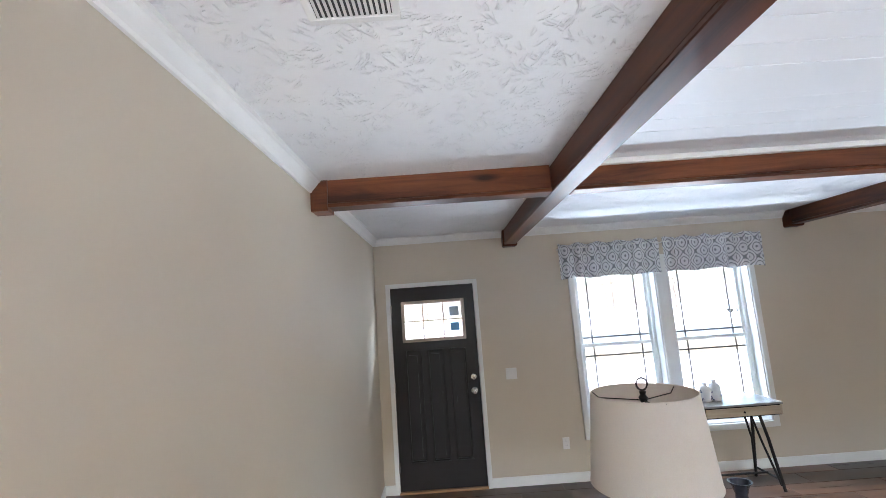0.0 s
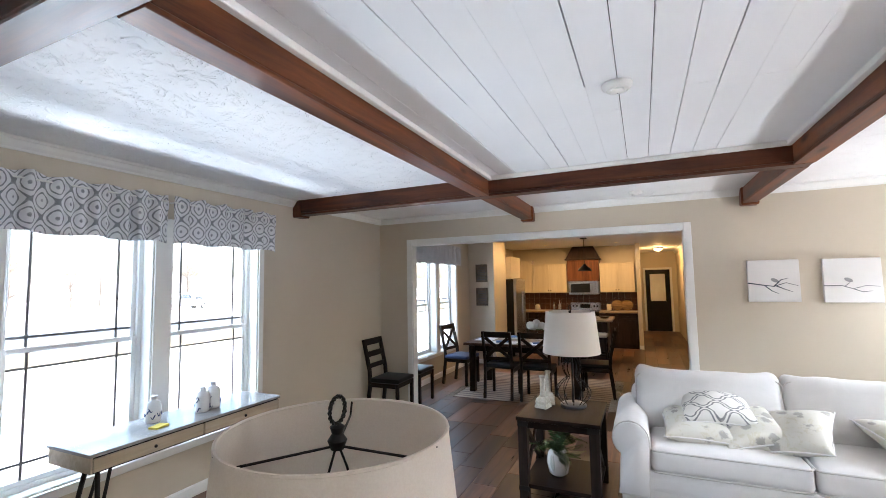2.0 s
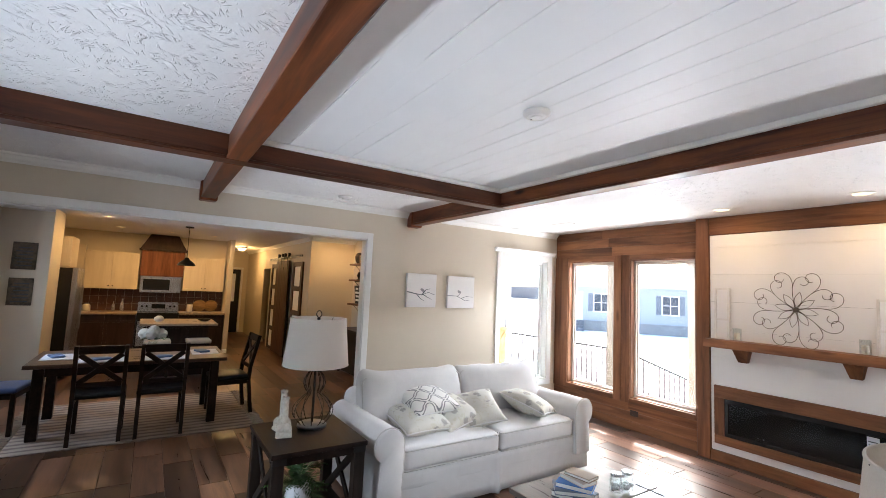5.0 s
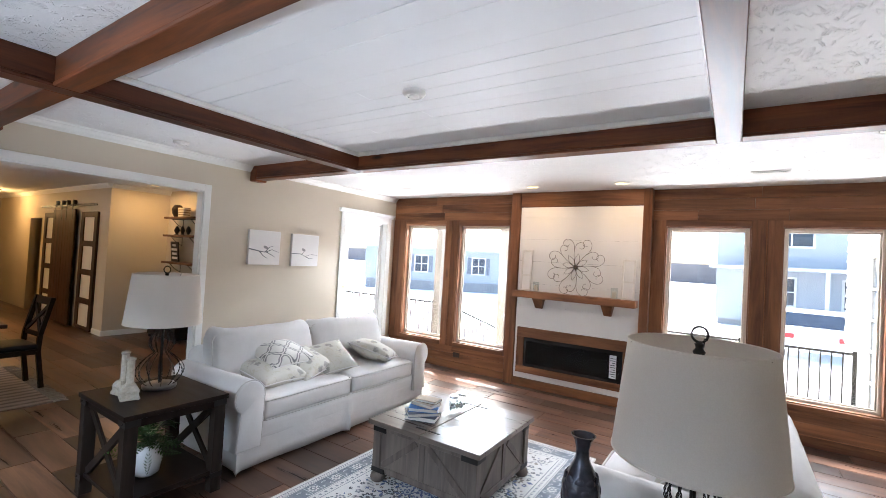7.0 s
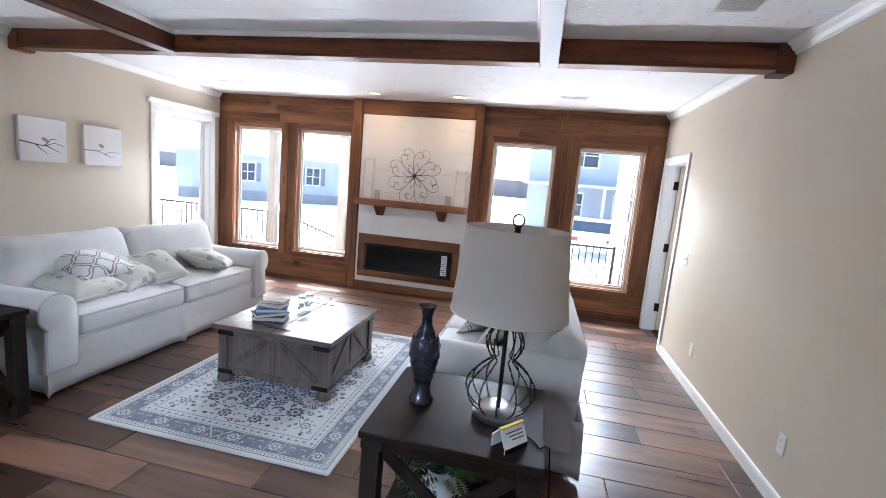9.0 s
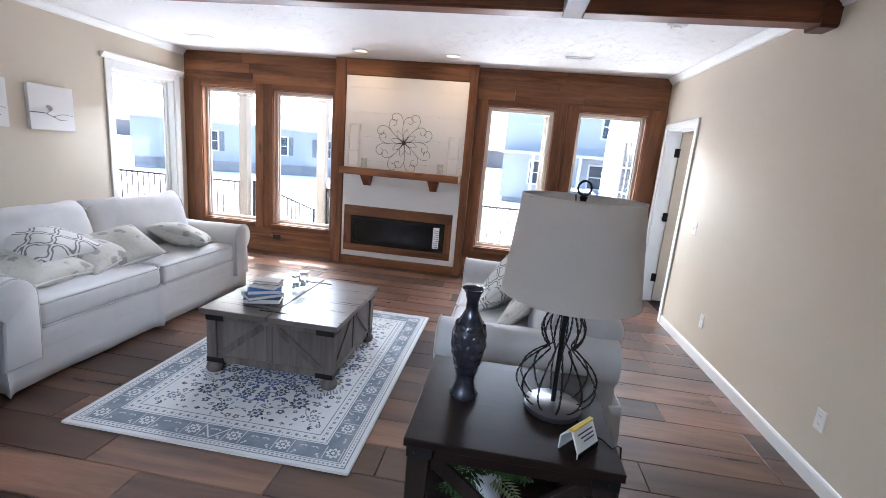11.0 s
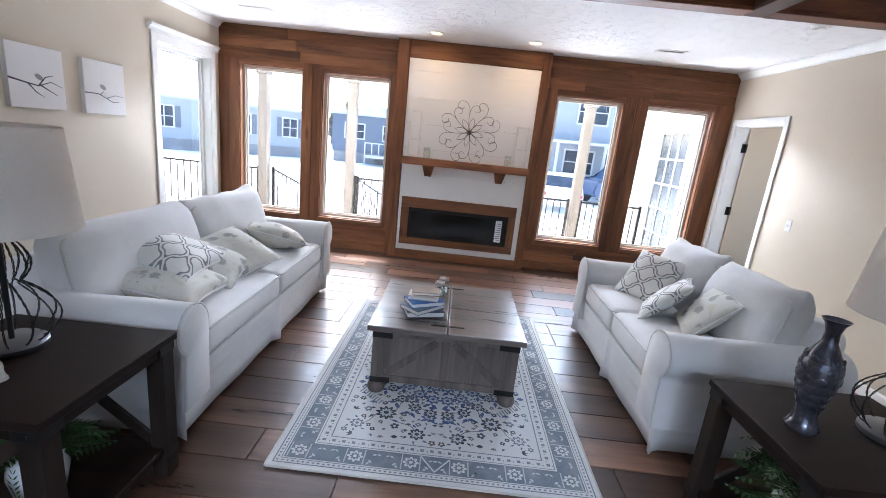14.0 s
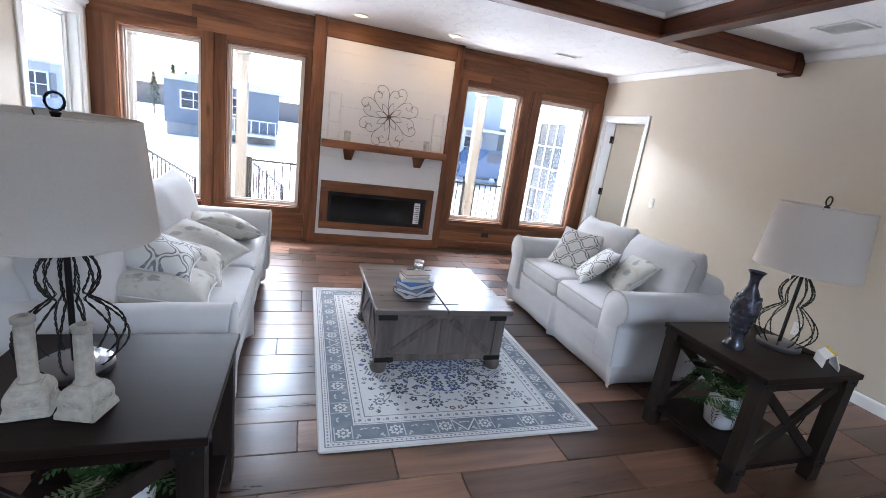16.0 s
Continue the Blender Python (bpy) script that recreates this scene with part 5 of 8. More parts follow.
    for ph in (0, math.pi):
        tube(bm, [((0.022 + 0.002 * math.cos(i * 1.3 + ph)) * math.cos(2 * math.pi * i / 40 + yaw), 0.002 * math.sin(i * 1.3 + ph), z1 + 0.033 + (0.024 + 0.002 * math.cos(i * 1.3 + ph)) * math.sin(2 * math.pi * i / 40)) for i in range(40)], 0.0026, 4, True)
    part("ring", bm, IRON_BLACK, fin)
    bm = bmesh.new()
    tube(bm, [(0.12, 0.02, 0.49), (0.12, 0.02, 0.40)], 0.0025, 5)
    part("pull_chain", bm, TRIM, ob)
    return ob


lamp2 = table_lamp(pose(1.635, 2.80, 0.6555))
copy_thing(lamp2, pose(4.87, 2.86, 0.6555, 0, 0, 40))

# ---- added lamps hidden outside the windows, for sky above and sunlit snow below ----
def hidden_fill_lamp(name, at, aim, w, d, watts, colour):
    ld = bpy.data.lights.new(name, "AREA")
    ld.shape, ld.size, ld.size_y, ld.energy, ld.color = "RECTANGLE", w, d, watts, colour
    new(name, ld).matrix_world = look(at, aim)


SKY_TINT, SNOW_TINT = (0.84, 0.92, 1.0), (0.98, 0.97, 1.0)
# Each pair stands outdoors, above and below what the camera sees.
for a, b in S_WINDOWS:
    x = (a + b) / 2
    hidden_fill_lamp("hidden_fill_sky", (x, S - 1.40, 2.56), (x, S + 3.0, 0.9), b - a, 0.24, 16.0, SKY_TINT)
    hidden_fill_lamp("hidden_fill_snow", (x, S - 1.30, -0.06), (x, S + 2.0, 1.9), b - a, 0.24, 8.5, SNOW_TINT)
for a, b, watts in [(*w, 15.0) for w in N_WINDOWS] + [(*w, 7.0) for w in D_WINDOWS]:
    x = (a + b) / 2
    hidden_fill_lamp("hidden_fill_sky", (x, N + 1.40, 2.62), (x, N - 3.0, 0.9), b - a, 0.24, watts * 0.65, SKY_TINT)
    hidden_fill_lamp("hidden_fill_snow", (x, N + 1.30, -0.06), (x, N - 2.0, 1.9), b - a, 0.24, watts * 0.55, SKY_TINT)
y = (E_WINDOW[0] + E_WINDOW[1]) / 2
hidden_fill_lamp("hidden_fill_sky", (E + 1.30, y, 2.56), (E - 3.0, y, 0.9), 0.9, 0.24, 8.0, SKY_TINT)
hidden_fill_lamp("hidden_fill_snow", (E + 0.75, y, -0.04), (E - 2.0, y, 1.9), 0.9, 0.24, 4.0, SNOW_TINT)

# ---- lamps in the ceiling ----
WARM = (1.0, 0.60, 0.23)
CAN_LENS = glow("lit_can_lens", (1.0, 0.70, 0.28), 0.6)


def can_light(x, y, watts):
    ob = thing("recessed_light", pose(x, y, CEIL), "lit recessed ceiling light with a white trim ring", "ceiling light", "recessed lights")
    bm = bmesh.new()
    lathe(bm, [(0.062, -0.002), (0.085, -0.002), (0.088, -0.006), (0.07, -0.011), (0.062, -0.004)], 28, caps=False)
    part("trim_ring", bm, TRIM, ob, smooth=40)
    bm = bmesh.new()
    lathe(bm, [(0.063, -0.002), (0.063, -0.0035)], 28)
    part("lens", bm, CAN_LENS, ob)
    ld = bpy.data.lights.new("can_lamp", "AREA")
    ld.shape, ld.size, ld.energy, ld.color = "DISK", 0.11, watts, WARM
    lo = new("can_lamp", ld)
    lo.matrix_world = pose(x, y, CEIL - 0.012)
    return ob


can_light(3.72, -0.86, 0.42)
can_light(2.65, -0.86, 0.42)
for x, y in ((10.45, 4.58), (12.2, 4.5), (12.35, 3.66), (12.45, 2.83)):
    can_light(x, y, 1.5)
can_light(9.94, 0.83, 1.3)

dome = thing("dome_light", pose(15.2, 1.83, CEIL), "lit glass dome ceiling light in the hall", "ceiling light")
bm = bmesh.new()
lathe(bm, [(0.14, 0), (0.14, -0.02), (0.12, -0.025)], 28)
part("base_ring", bm, IRON_BLACK, dome, smooth=40)
bm = bmesh.new()
lathe(bm, [(0.12, -0.026), (0.115, -0.05), (0.08, -0.085), (0.03, -0.10), (0.0005, -0.103)], 28)
part("glass_bowl", bm, glow("lit_dome_glass", (1.0, 0.78, 0.42), 0.33), dome, smooth=60)
ld = bpy.data.lights.new("hall_lamp", "POINT")
ld.energy, ld.color, ld.shadow_soft_size = 2.8, WARM, 0.08
new("hall_lamp", ld).matrix_world = pose(15.2, 1.83, CEIL - 0.22)

for x, y in ((10.9, 3.41),):
    ob = thing("pendant_lamp", pose(x, y, 1.92), "black metal bowl pendant lamp over the kitchen island", "pendant lamp", "")
    bm = bmesh.new()
    lathe(bm, [(0.15, 0.0), (0.15, 0.01), (0.12, 0.06), (0.05, 0.11), (0.03, 0.15), (0.028, 0.15), (0.047, 0.108), (0.116, 0.058), (0.146, 0.008), (0.146, 0.0)], 28, caps=False)
    part("bowl", bm, IRON_BLACK, ob, smooth=50)
    bm = bmesh.new()
    lathe(bm, [(0.006, 0.13), (0.006, CEIL - 1.92 - 0.02)], 8)
    part("rod", bm, IRON_BLACK, ob)
    bm = bmesh.new()
    lathe(bm, [(0.07, CEIL - 1.92 - 0.022), (0.07, CEIL - 1.92 - 0.001)], 24)
    part("canopy", bm, IRON_BLACK, ob)
    bm = bmesh.new()
    bmesh.ops.create_uvsphere(bm, u_segments=14, v_segments=8, radius=0.035, matrix=Matrix.Translation((0, 0, 0.055)))
    part("bulb", bm, CAN_LENS, ob, smooth=60)

# ---- dining room ----
SEAT_BLACK = plain("black_vinyl_seat", (0.010, 0.010, 0.011), 0.42, var=0.2, bump=0.1, spec=0.2)
SEAT_BLUE = fabric("navy_seat_cloth", (0.05, 0.075, 0.16), 600, 0.1)


def dining_chair(m, style, seat_mat, label):
    """Wooden dining chair, facing +y, with a cross back or a slatted back."""
    ob = thing("dining_chair", m, label, "chair", "dining chairs")
    w, d, sh, th = 0.45, 0.44, 0.46, 0.98
    for s in (-1, 1):
        bm = bmesh.new()
        beam_between(bm, (s * (w / 2 - 0.02), d / 2 - 0.02, 0), (s * (w / 2 - 0.02), d / 2 - 0.02, sh - 0.03), 0.04, 0.04, (0, 1, 0), 0.004)
        part("leg", bm, DARK_WOOD, ob)
        bm = bmesh.new()
        y = -d / 2 + 0.02
        pts = [(s * (w / 2 - 0.02), y - 0.05, 0), (s * (w / 2 - 0.02), y, sh - 0.05), (s * (w / 2 - 0.02), y - 0.01, sh + 0.12), (s * (w / 2 - 0.02), y - 0.10, th)]
        for p, q in zip(pts, pts[1:]):
            beam_between(bm, p, q, 0.036, 0.042, (0, 1, 0))
        part("back_leg", bm, DARK_WOOD, ob)
        part("side_rail", boxes((s * (w / 2 - 0.02) - 0.012, s * (w / 2 - 0.02) + 0.012, -d / 2 + 0.04, d / 2 - 0.04, sh - 0.085, sh - 0.03)), DARK_WOOD, ob)
    part("front_rail", boxes((-w / 2 + 0.04, w / 2 - 0.04, d / 2 - 0.035, d / 2 - 0.012, sh - 0.085, sh - 0.03)), DARK_WOOD, ob)
    bm = bmesh.new()
    soft_box(bm, w + 0.01, d - 0.01, 0.055, 0.024, 0.012, 0, 6, (0, 0.012, sh), 0.0)
    part("seat", bm, seat_mat, ob, smooth=60)

    def back_y(z):
        return -d / 2 + 0.01 - 0.09 * max(0, z - sh - 0.12) / (th - sh - 0.12)
    rows = ((th - 0.085, 0.085),) if style == "cross" else ((th - 0.085, 0.085), (th - 0.235, 0.075), (th - 0.375, 0.06))
    for z, hgt in rows:
        bm = bmesh.new()
        beam_between(bm, (-w / 2 + 0.04, back_y(z + hgt / 2), z + hgt / 2), (w / 2 - 0.04, back_y(z + hgt / 2), z + hgt / 2), 0.02, hgt, (0, -0.18, 1), 0.004)
        part("top_rail" if z > th - 0.1 else "slat", bm, DARK_WOOD, ob)
    if style == "cross":
        z0, z1 = sh + 0.14, th - 0.09
        bm = bmesh.new()
        beam_between(bm, (-w / 2 + 0.04, back_y(z0), z0 - 0.02), (w / 2 - 0.04, back_y(z0), z0 - 0.02), 0.02, 0.05, (0, -0.18, 1), 0.003)
        part("lower_rail", bm, DARK_WOOD, ob)
        for s in (-1, 1):
            bm = bmesh.new()
            beam_between(bm, (s * (w / 2 - 0.05), back_y(z0) + 0.003 * s, z0), (-s * (w / 2 - 0.05), back_y(z1) + 0.003 * s, z1), 0.018, 0.05, (0, -0.2, 1), 0.003)
            part("cross_slat", bm, DARK_WOOD, ob)
    return ob


XB = "dark-stained dining chair with a cross back and black seat"
c1 = dining_chair(pose(7.52, 4.28, 0.006, 0, 0, -90), "cross", SEAT_BLACK, XB)
copy_thing(c1, pose(7.52, 3.73, 0.006, 0, 0, -90))
copy_thing(c1, pose(8.0, 2.98, 0.006, 0, 0, 4))
dining_chair(pose(8.10, 5.18, 0.006, 0, 0, 172), "cross", SEAT_BLUE, "dark-stained cross-back dining chair with a navy cloth seat")
dining_chair(pose(6.13, 5.40, 0.0, 0, 0, 182), "slat", SEAT_BLACK, "black-brown slat-back chair standing against the front wall")
dining_chair(pose(6.80, 5.42, 0.0, 0, 0, 180), "slat", SEAT_BLACK, "black-brown chair with a dark padded seat beside the opening")

TABLE_TOP = wood("dining_table_wood", (0.045, 0.026, 0.018), (0.12, 0.07, 0.048), "y", 0.3, 0.1, 14)
dt = thing("dining_table", pose(8.05, 4.0, 0.006), "dark wooden dining table set for a meal", "dining table")
part("tabletop", boxes((-0.52, 0.52, -0.92, 0.92, 0.72, 0.76), bevel=0.006, seg=2), TABLE_TOP, dt)
part("apron", boxes((-0.44, 0.44, -0.82, -0.80, 0.63, 0.719), (-0.44, 0.44, 0.80, 0.82, 0.63, 0.719), (-0.44, -0.42, -0.80, 0.80, 0.63, 0.719), (0.42, 0.44, -0.80, 0.80, 0.63, 0.719)), DARK_WOOD, dt)
for sx in (-1, 1):
    for sy in (-1, 1):
        part("leg", boxes((sx * 0.42 - 0.045, sx * 0.42 + 0.045, sy * 0.80 - 0.045, sy * 0.80 + 0.045, 0, 0.719), bevel=0.005), DARK_WOOD, dt)
MAT_CLOTH = fabric("white_place_mat", (0.62, 0.63, 0.66), 500, 0.1)
BLUE_CLOTH = fabric("blue_napkin", (0.10, 0.18, 0.36), 500, 0.2)
for x, y, rot in ((7.72, 4.3, 0), (7.72, 3.72, 0), (8.38, 4.3, 0), (8.38, 3.72, 0), (8.05, 4.70, 90), (8.05, 3.28, 90)):
    ob = thing("place_mat", pose(x, y, 0.7665, 0, 0, rot), "white woven place mat on the dining table", "place mat", "place mats")
    part("mat", boxes((-0.15, 0.15, -0.21, 0.21, 0, 0.004), bevel=0.001), MAT_CLOTH, ob)
    np_ = thing("napkin", pose(x, y + 0.03, 0.7712, 0, 0, rot + 20), "folded blue napkin on a place mat", "napkin", "napkins")
    bm = bmesh.new()
    soft_box(bm, 0.12, 0.20, 0.022, 0.009, 0.008, 0, 5, (0, 0, 0.011), 0, 0.004, 3)
    part("cloth", bm, BLUE_CLOTH, np_, smooth=60)
# flowers
PETAL = plain("white_petal", (0.80, 0.80, 0.76), 0.7, var=0.05, bump=0.1)
LEAF = plain("dark_green_leaf", (0.035, 0.085, 0.025), 0.5, var=0.4, scale=20, bump=0.2)
LEAF_PALE = plain("pale_green_leaf", (0.30, 0.38, 0.20), 0.5, var=0.3, scale=20, bump=0.2)
CLEAR = pane_glass("clear_glass", (0.94, 0.96, 0.96))
bouquet = thing("flower_vase", pose(8.0, 3.85, 0.7665), "white hydrangea blooms in a clear glass vase on the table", "flowers")
bm = bmesh.new()
lathe(bm, [(0.035, 0.001), (0.04, 0.01), (0.035, 0.10), (0.05, 0.16), (0.047, 0.16), (0.032, 0.10), (0.036, 0.012)], 20, caps=False)
part("vase", bm, CLEAR, bouquet, smooth=50)
rn = random.Random(8)
for bx_, by_, bz_ in ((0, 0, 0.28), (0.08, 0.03, 0.24), (-0.08, 0.02, 0.25), (0.02, -0.08, 0.24), (-0.02, 0.09, 0.25)):
    bm = bmesh.new()
    for _ in range(70):
        v = Vector((rn.gauss(0, 1), rn.gauss(0, 1), rn.gauss(0, 1))).normalized() * 0.062
        q = v.to_track_quat("Z", "Y").to_matrix().to_4x4()
        q.translation = Vector((bx_, by_, bz_)) + v
        for k in range(4):
            a = k * math.pi / 2 + rn.uniform(0, 1)
            vs = [bm.verts.new(q @ Vector(p)) for p in ((0, 0, 0), (0.015 * math.cos(a - 0.7), 0.015 * math.sin(a - 0.7), 0.004), (0.022 * math.cos(a), 0.022 * math.sin(a), 0.0), (0.015 * math.cos(a + 0.7), 0.015 * math.sin(a + 0.7), 0.004))]
            bm.faces.new(vs)
    bmesh.ops.create_icosphere(bm, subdivisions=2, radius=0.058, matrix=Matrix.Translation((bx_, by_, bz_)))
    part("bloom", bm, PETAL, bouquet)
for k in range(9):
    a = k * 0.7
    bm = bmesh.new()
    vs = [bm.verts.new(p) for p in ((0.02 * math.cos(a), 0.02 * math.sin(a), 0.17), (0.10 * math.cos(a - 0.25), 0.10 * math.sin(a - 0.25), 0.20), (0.15 * math.cos(a), 0.15 * math.sin(a), 0.17 + 0.02 * (k % 3)), (0.10 * math.cos(a + 0.25), 0.10 * math.sin(a + 0.25), 0.20))]
    bm.faces.new(vs)
    r = bmesh.ops.extrude_face_region(bm, geom=list(bm.faces))
    bmesh.ops.translate(bm, verts=[v for v in r["geom"] if isinstance(v, bmesh.types.BMVert)], vec=(0, 0, 0.002))
    part("leaf", bm, LEAF, bouquet)


# striped rug with a knotted fringe
def stripes(name):
    m, nt, b = material(name)
    tc = nt.nodes.new("ShaderNodeTexCoord")
    sp = nt.nodes.new("ShaderNodeSeparateXYZ")
    nt.links.new(tc.outputs["Object"], sp.inputs[0])
    s = math_node(nt, "SINE", math_node(nt, "MULTIPLY", sp.outputs[0], 55.0))
    n = noise_tex(nt, coords(nt, (1, 0.2, 1)), 30, 3)
    f = math_node(nt, "ADD", math_node(nt, "MULTIPLY", s, 0.25), n)
    nt.links.new(ramp(nt, f, [(0.3, (0.16, 0.12, 0.10)), (0.6, (0.33, 0.27, 0.22))]), b.inputs["Base Color"])
    b.inputs["Roughness"].default_value = 0.95
    bump_to(nt, b, n, 0.5, 0.004)
    return m


drug = thing("dining_rug", pose(8.15, 3.87, 0.0), "tan and brown woven striped rug with fringed ends", "rug")
part("weave", boxes((-0.95, 0.95, -1.10, 1.10, 0.0005, 0.006)), stripes("tan_woven_rug"), drug)
bm = bmesh.new()
rn = random.Random(3)
for sgn in (-1, 1):
    for k in range(75):
        x = -0.94 + k * 0.0254
        dx = rn.uniform(-0.03, 0.03)
        tube(bm, [(x, sgn * 1.10, 0.004), (x + dx * 0.4, sgn * 1.16, 0.006 + rn.uniform(0, 0.006)), (x + dx, sgn * (1.20 + rn.uniform(0, 0.04)), 0.004)], 0.0035, 4)
fr_ = part("fringe", bm, fabric("cream_fringe", (0.40, 0.35, 0.28)), drug, "cream knotted fringe")
fr_["kind"] = "stuff"

# two wooden plaques on the stub wall
PLAQUE = wood("weathered_plaque", (0.05, 0.04, 0.03), (0.16, 0.125, 0.09), "x", 0.7, 0, 20)
for z in (1.22, 1.72):
    ob = thing("wall_plaque", pose(9.945, 5.43, z), "weathered brown wooden plaque with faint lettering on the wall", "wall decor", "wall plaques")
    part("board", boxes((-0.02, -0.001, -0.13, 0.13, 0, 0.38), bevel=0.003), PLAQUE, ob)
    for k in range(6):
        part("line_of_print", boxes((-0.0215, -0.0202, -0.09, 0.09 - 0.02 * (k % 2), 0.05 + 0.05 * k, 0.062 + 0.05 * k)), INK, ob)

# ---- kitchen ----
MAPLE = wood("pale_maple_door", (0.54, 0.45, 0.33), (0.62, 0.53, 0.40), "z", 0.4, 0, 14)
ESPRESSO = wood("espresso_cabinet", (0.016, 0.009, 0.007), (0.045, 0.024, 0.018), "z", 0.35, 0, 14)
STEEL = plain("brushed_steel", (0.52, 0.52, 0.53), 0.28, 1.0, var=0.06, bump=0.05)
BLACKP = plain("black_appliance", (0.012, 0.012, 0.013), 0.2, var=0.1, bump=0)
COUNTER = plain("tan_laminate_counter", (0.30, 0.22, 0.15), 0.35, var=0.2, scale=25, bump=0.03)
KNOB = plain("dark_bronze_knob", (0.05, 0.035, 0.028), 0.4, 0.8)
HOODW = wood("stained_hood_wood", (0.07, 0.022, 0.010), (0.19, 0.068, 0.028), "z", 0.45, 0.3, 14)


def cabinet(x0, x1, y0, y1, z0, z1, mat, doors, label, group, drawer=False):
    """A cabinet unit whose doors face -x."""
    ob = thing("cabinet", pose(0, 0, 0), label, "cabinet", group)
    part("body", boxes((x0 + 0.022, x1, y0 + 0.001, y1 - 0.001, z0, z1)), mat, ob)
    n = doors
    for k in range(n):
        a, b = y0 + (y1 - y0) * k / n + 0.005, y0 + (y1 - y0) * (k + 1) / n - 0.005
        rows = [(z0 + 0.005, z1 - 0.005)] if not drawer else [(z0 + 0.10, z1 - 0.17), (z1 - 0.16, z1 - 0.01)]
        for c, d in rows:
            bm = bmesh.new()
            box(bm, x0 + 0.006, x0 + 0.021, a, b, c, d)
            fwid = 0.05 if d - c > 0.2 else 0.03
            for r in ((a, a + fwid, c, d), (b - fwid, b, c, d), (a + fwid, b - fwid, c, c + fwid), (a + fwid, b - fwid, d - fwid, d)):
                box(bm, x0, x0 + 0.006, *r, bevel=0.0015)
            dr = part("door" if d - c > 0.2 else "drawer_front", bm, mat, ob)
            bm = bmesh.new()
            kz = (c + 0.06 if z0 > 1 else d - 0.06) if d - c > 0.2 else (c + d) / 2
            ky = (b - 0.03 if k % 2 == 0 else a + 0.03) if d - c > 0.2 else (a + b) / 2
            bmesh.ops.create_uvsphere(bm, u_segments=10, v_segments=6, radius=0.014, matrix=Matrix.Translation((x0 - 0.012, ky, kz)))
            part("knob", bm, KNOB, dr)
    return ob


UP, LO = "cream painted upper kitchen cabinet", "espresso-stained base kitchen cabinet"
KX = 13.28
cabinet(KX, FAR_X - 0.001, 4.16, 5.10, 1.40, 2.19, MAPLE, 2, UP, "upper cabinets")
cabinet(KX, FAR_X - 0.001, 5.10, 5.45, 1.40, 2.30, MAPLE, 1, "taller cream painted corner cabinet", "upper cabinets")
cabinet(KX, FAR_X - 0.001, 2.46, 3.31, 1.40, 2.17, MAPLE, 2, UP, "upper cabinets")
cabinet(13.0, FAR_X - 0.001, 4.12, 5.70, 0.0, 0.88, ESPRESSO, 3, LO, "base cabinets", True)
cabinet(13.0, FAR_X - 0.001, 2.43, 3.34, 0.0, 0.88, ESPRESSO, 2, LO, "base cabinets", True)
for a, b in ((4.12, 5.72), (2.425, 3.34)):
    ob = thing("worktop", pose(0, 0, 0), "tan laminate kitchen worktop on the base cabinets", "worktop")
    part("slab", boxes((12.96, FAR_X - 0.001, a, b, 0.881, 0.92), bevel=0.004), COUNTER, ob)
bs = tagged(new("trim_backsplash"), "brown tiled backsplash between the cabinets", "backsplash", kind="structure")
TILE = plain("brown_slate_tile", (0.10, 0.05, 0.034), 0.4, var=0.3, scale=9, bump=0.15)
for i in range(22):
    for j in range(3):
        y0 = 2.43 + 0.15 * i
        if y0 + 0.15 <= 5.75:
            bm = bmesh.new()
            box(bm, FAR_X - 0.008, FAR_X - 0.0005, y0 + 0.002, y0 + 0.148, 0.922 + 0.159 * j, 0.922 + 0.159 * j + 0.156)
            part("tile", bm, TILE, bs)
rg = thing("range_cooker", pose(0, 0, 0), "black and stainless steel electric range", "range")
part("body", boxes((12.97, FAR_X - 0.05, 3.345, 4.115, 0, 0.915), bevel=0.004), BLACKP, rg)
part("oven_door", boxes((12.945, 12.968, 3.37, 4.09, 0.22, 0.74), bevel=0.004), STEEL, rg)
part("oven_window", boxes((12.942, 12.9445, 3.48, 3.98, 0.36, 0.62)), BLACKP, rg)
bm = bmesh.new()
tube(bm, [(12.92, 3.42, 0.78), (12.92, 4.04, 0.78)], 0.012, 8)
part("oven_handle", bm, STEEL, rg)
part("backguard", boxes((FAR_X - 0.10, FAR_X - 0.012, 3.345, 4.115, 0.916, 1.12), bevel=0.006), STEEL, rg)
part("display", boxes((FAR_X - 0.104, FAR_X - 0.1005, 3.60, 3.86, 0.98, 1.08)), BLACKP, rg)
for y in (3.42, 3.50, 3.95, 4.04):
    bm = bmesh.new()
    tube(bm, [(FAR_X - 0.1005, y, 1.03), (FAR_X - 0.125, y, 1.03)], 0.022, 12)
    part("dial", bm, BLACKP, rg)
mw = thing("microwave", pose(0, 0, 0), "stainless steel microwave under the wooden hood", "microwave")
part("body", boxes((KX - 0.02, FAR_X - 0.001, 3.345, 4.115, 1.345, 1.70), bevel=0.005), STEEL, mw)
part("window", boxes((KX - 0.024, KX - 0.0205, 3.56, 4.06, 1.40, 1.64)), BLACKP, mw)
bm = bmesh.new()
tube(bm, [(KX - 0.055, 3.53, 1.40), (KX - 0.055, 3.53, 1.65)], 0.011, 8)
part("handle", bm, STEEL, mw)
hood = thing("range_hood", pose(0, 0, 0), "stained wooden range hood with a tapered dark crown", "range hood")
part("front_box", boxes((KX - 0.02, FAR_X - 0.001, 3.32, 4.14, 1.705, 2.27), bevel=0.004), HOODW, hood)
part("shelf_rim", boxes((KX - 0.06, FAR_X - 0.001, 3.27, 4.19, 2.271, 2.31), bevel=0.004), ESPRESSO, hood)
bm = bmesh.new()
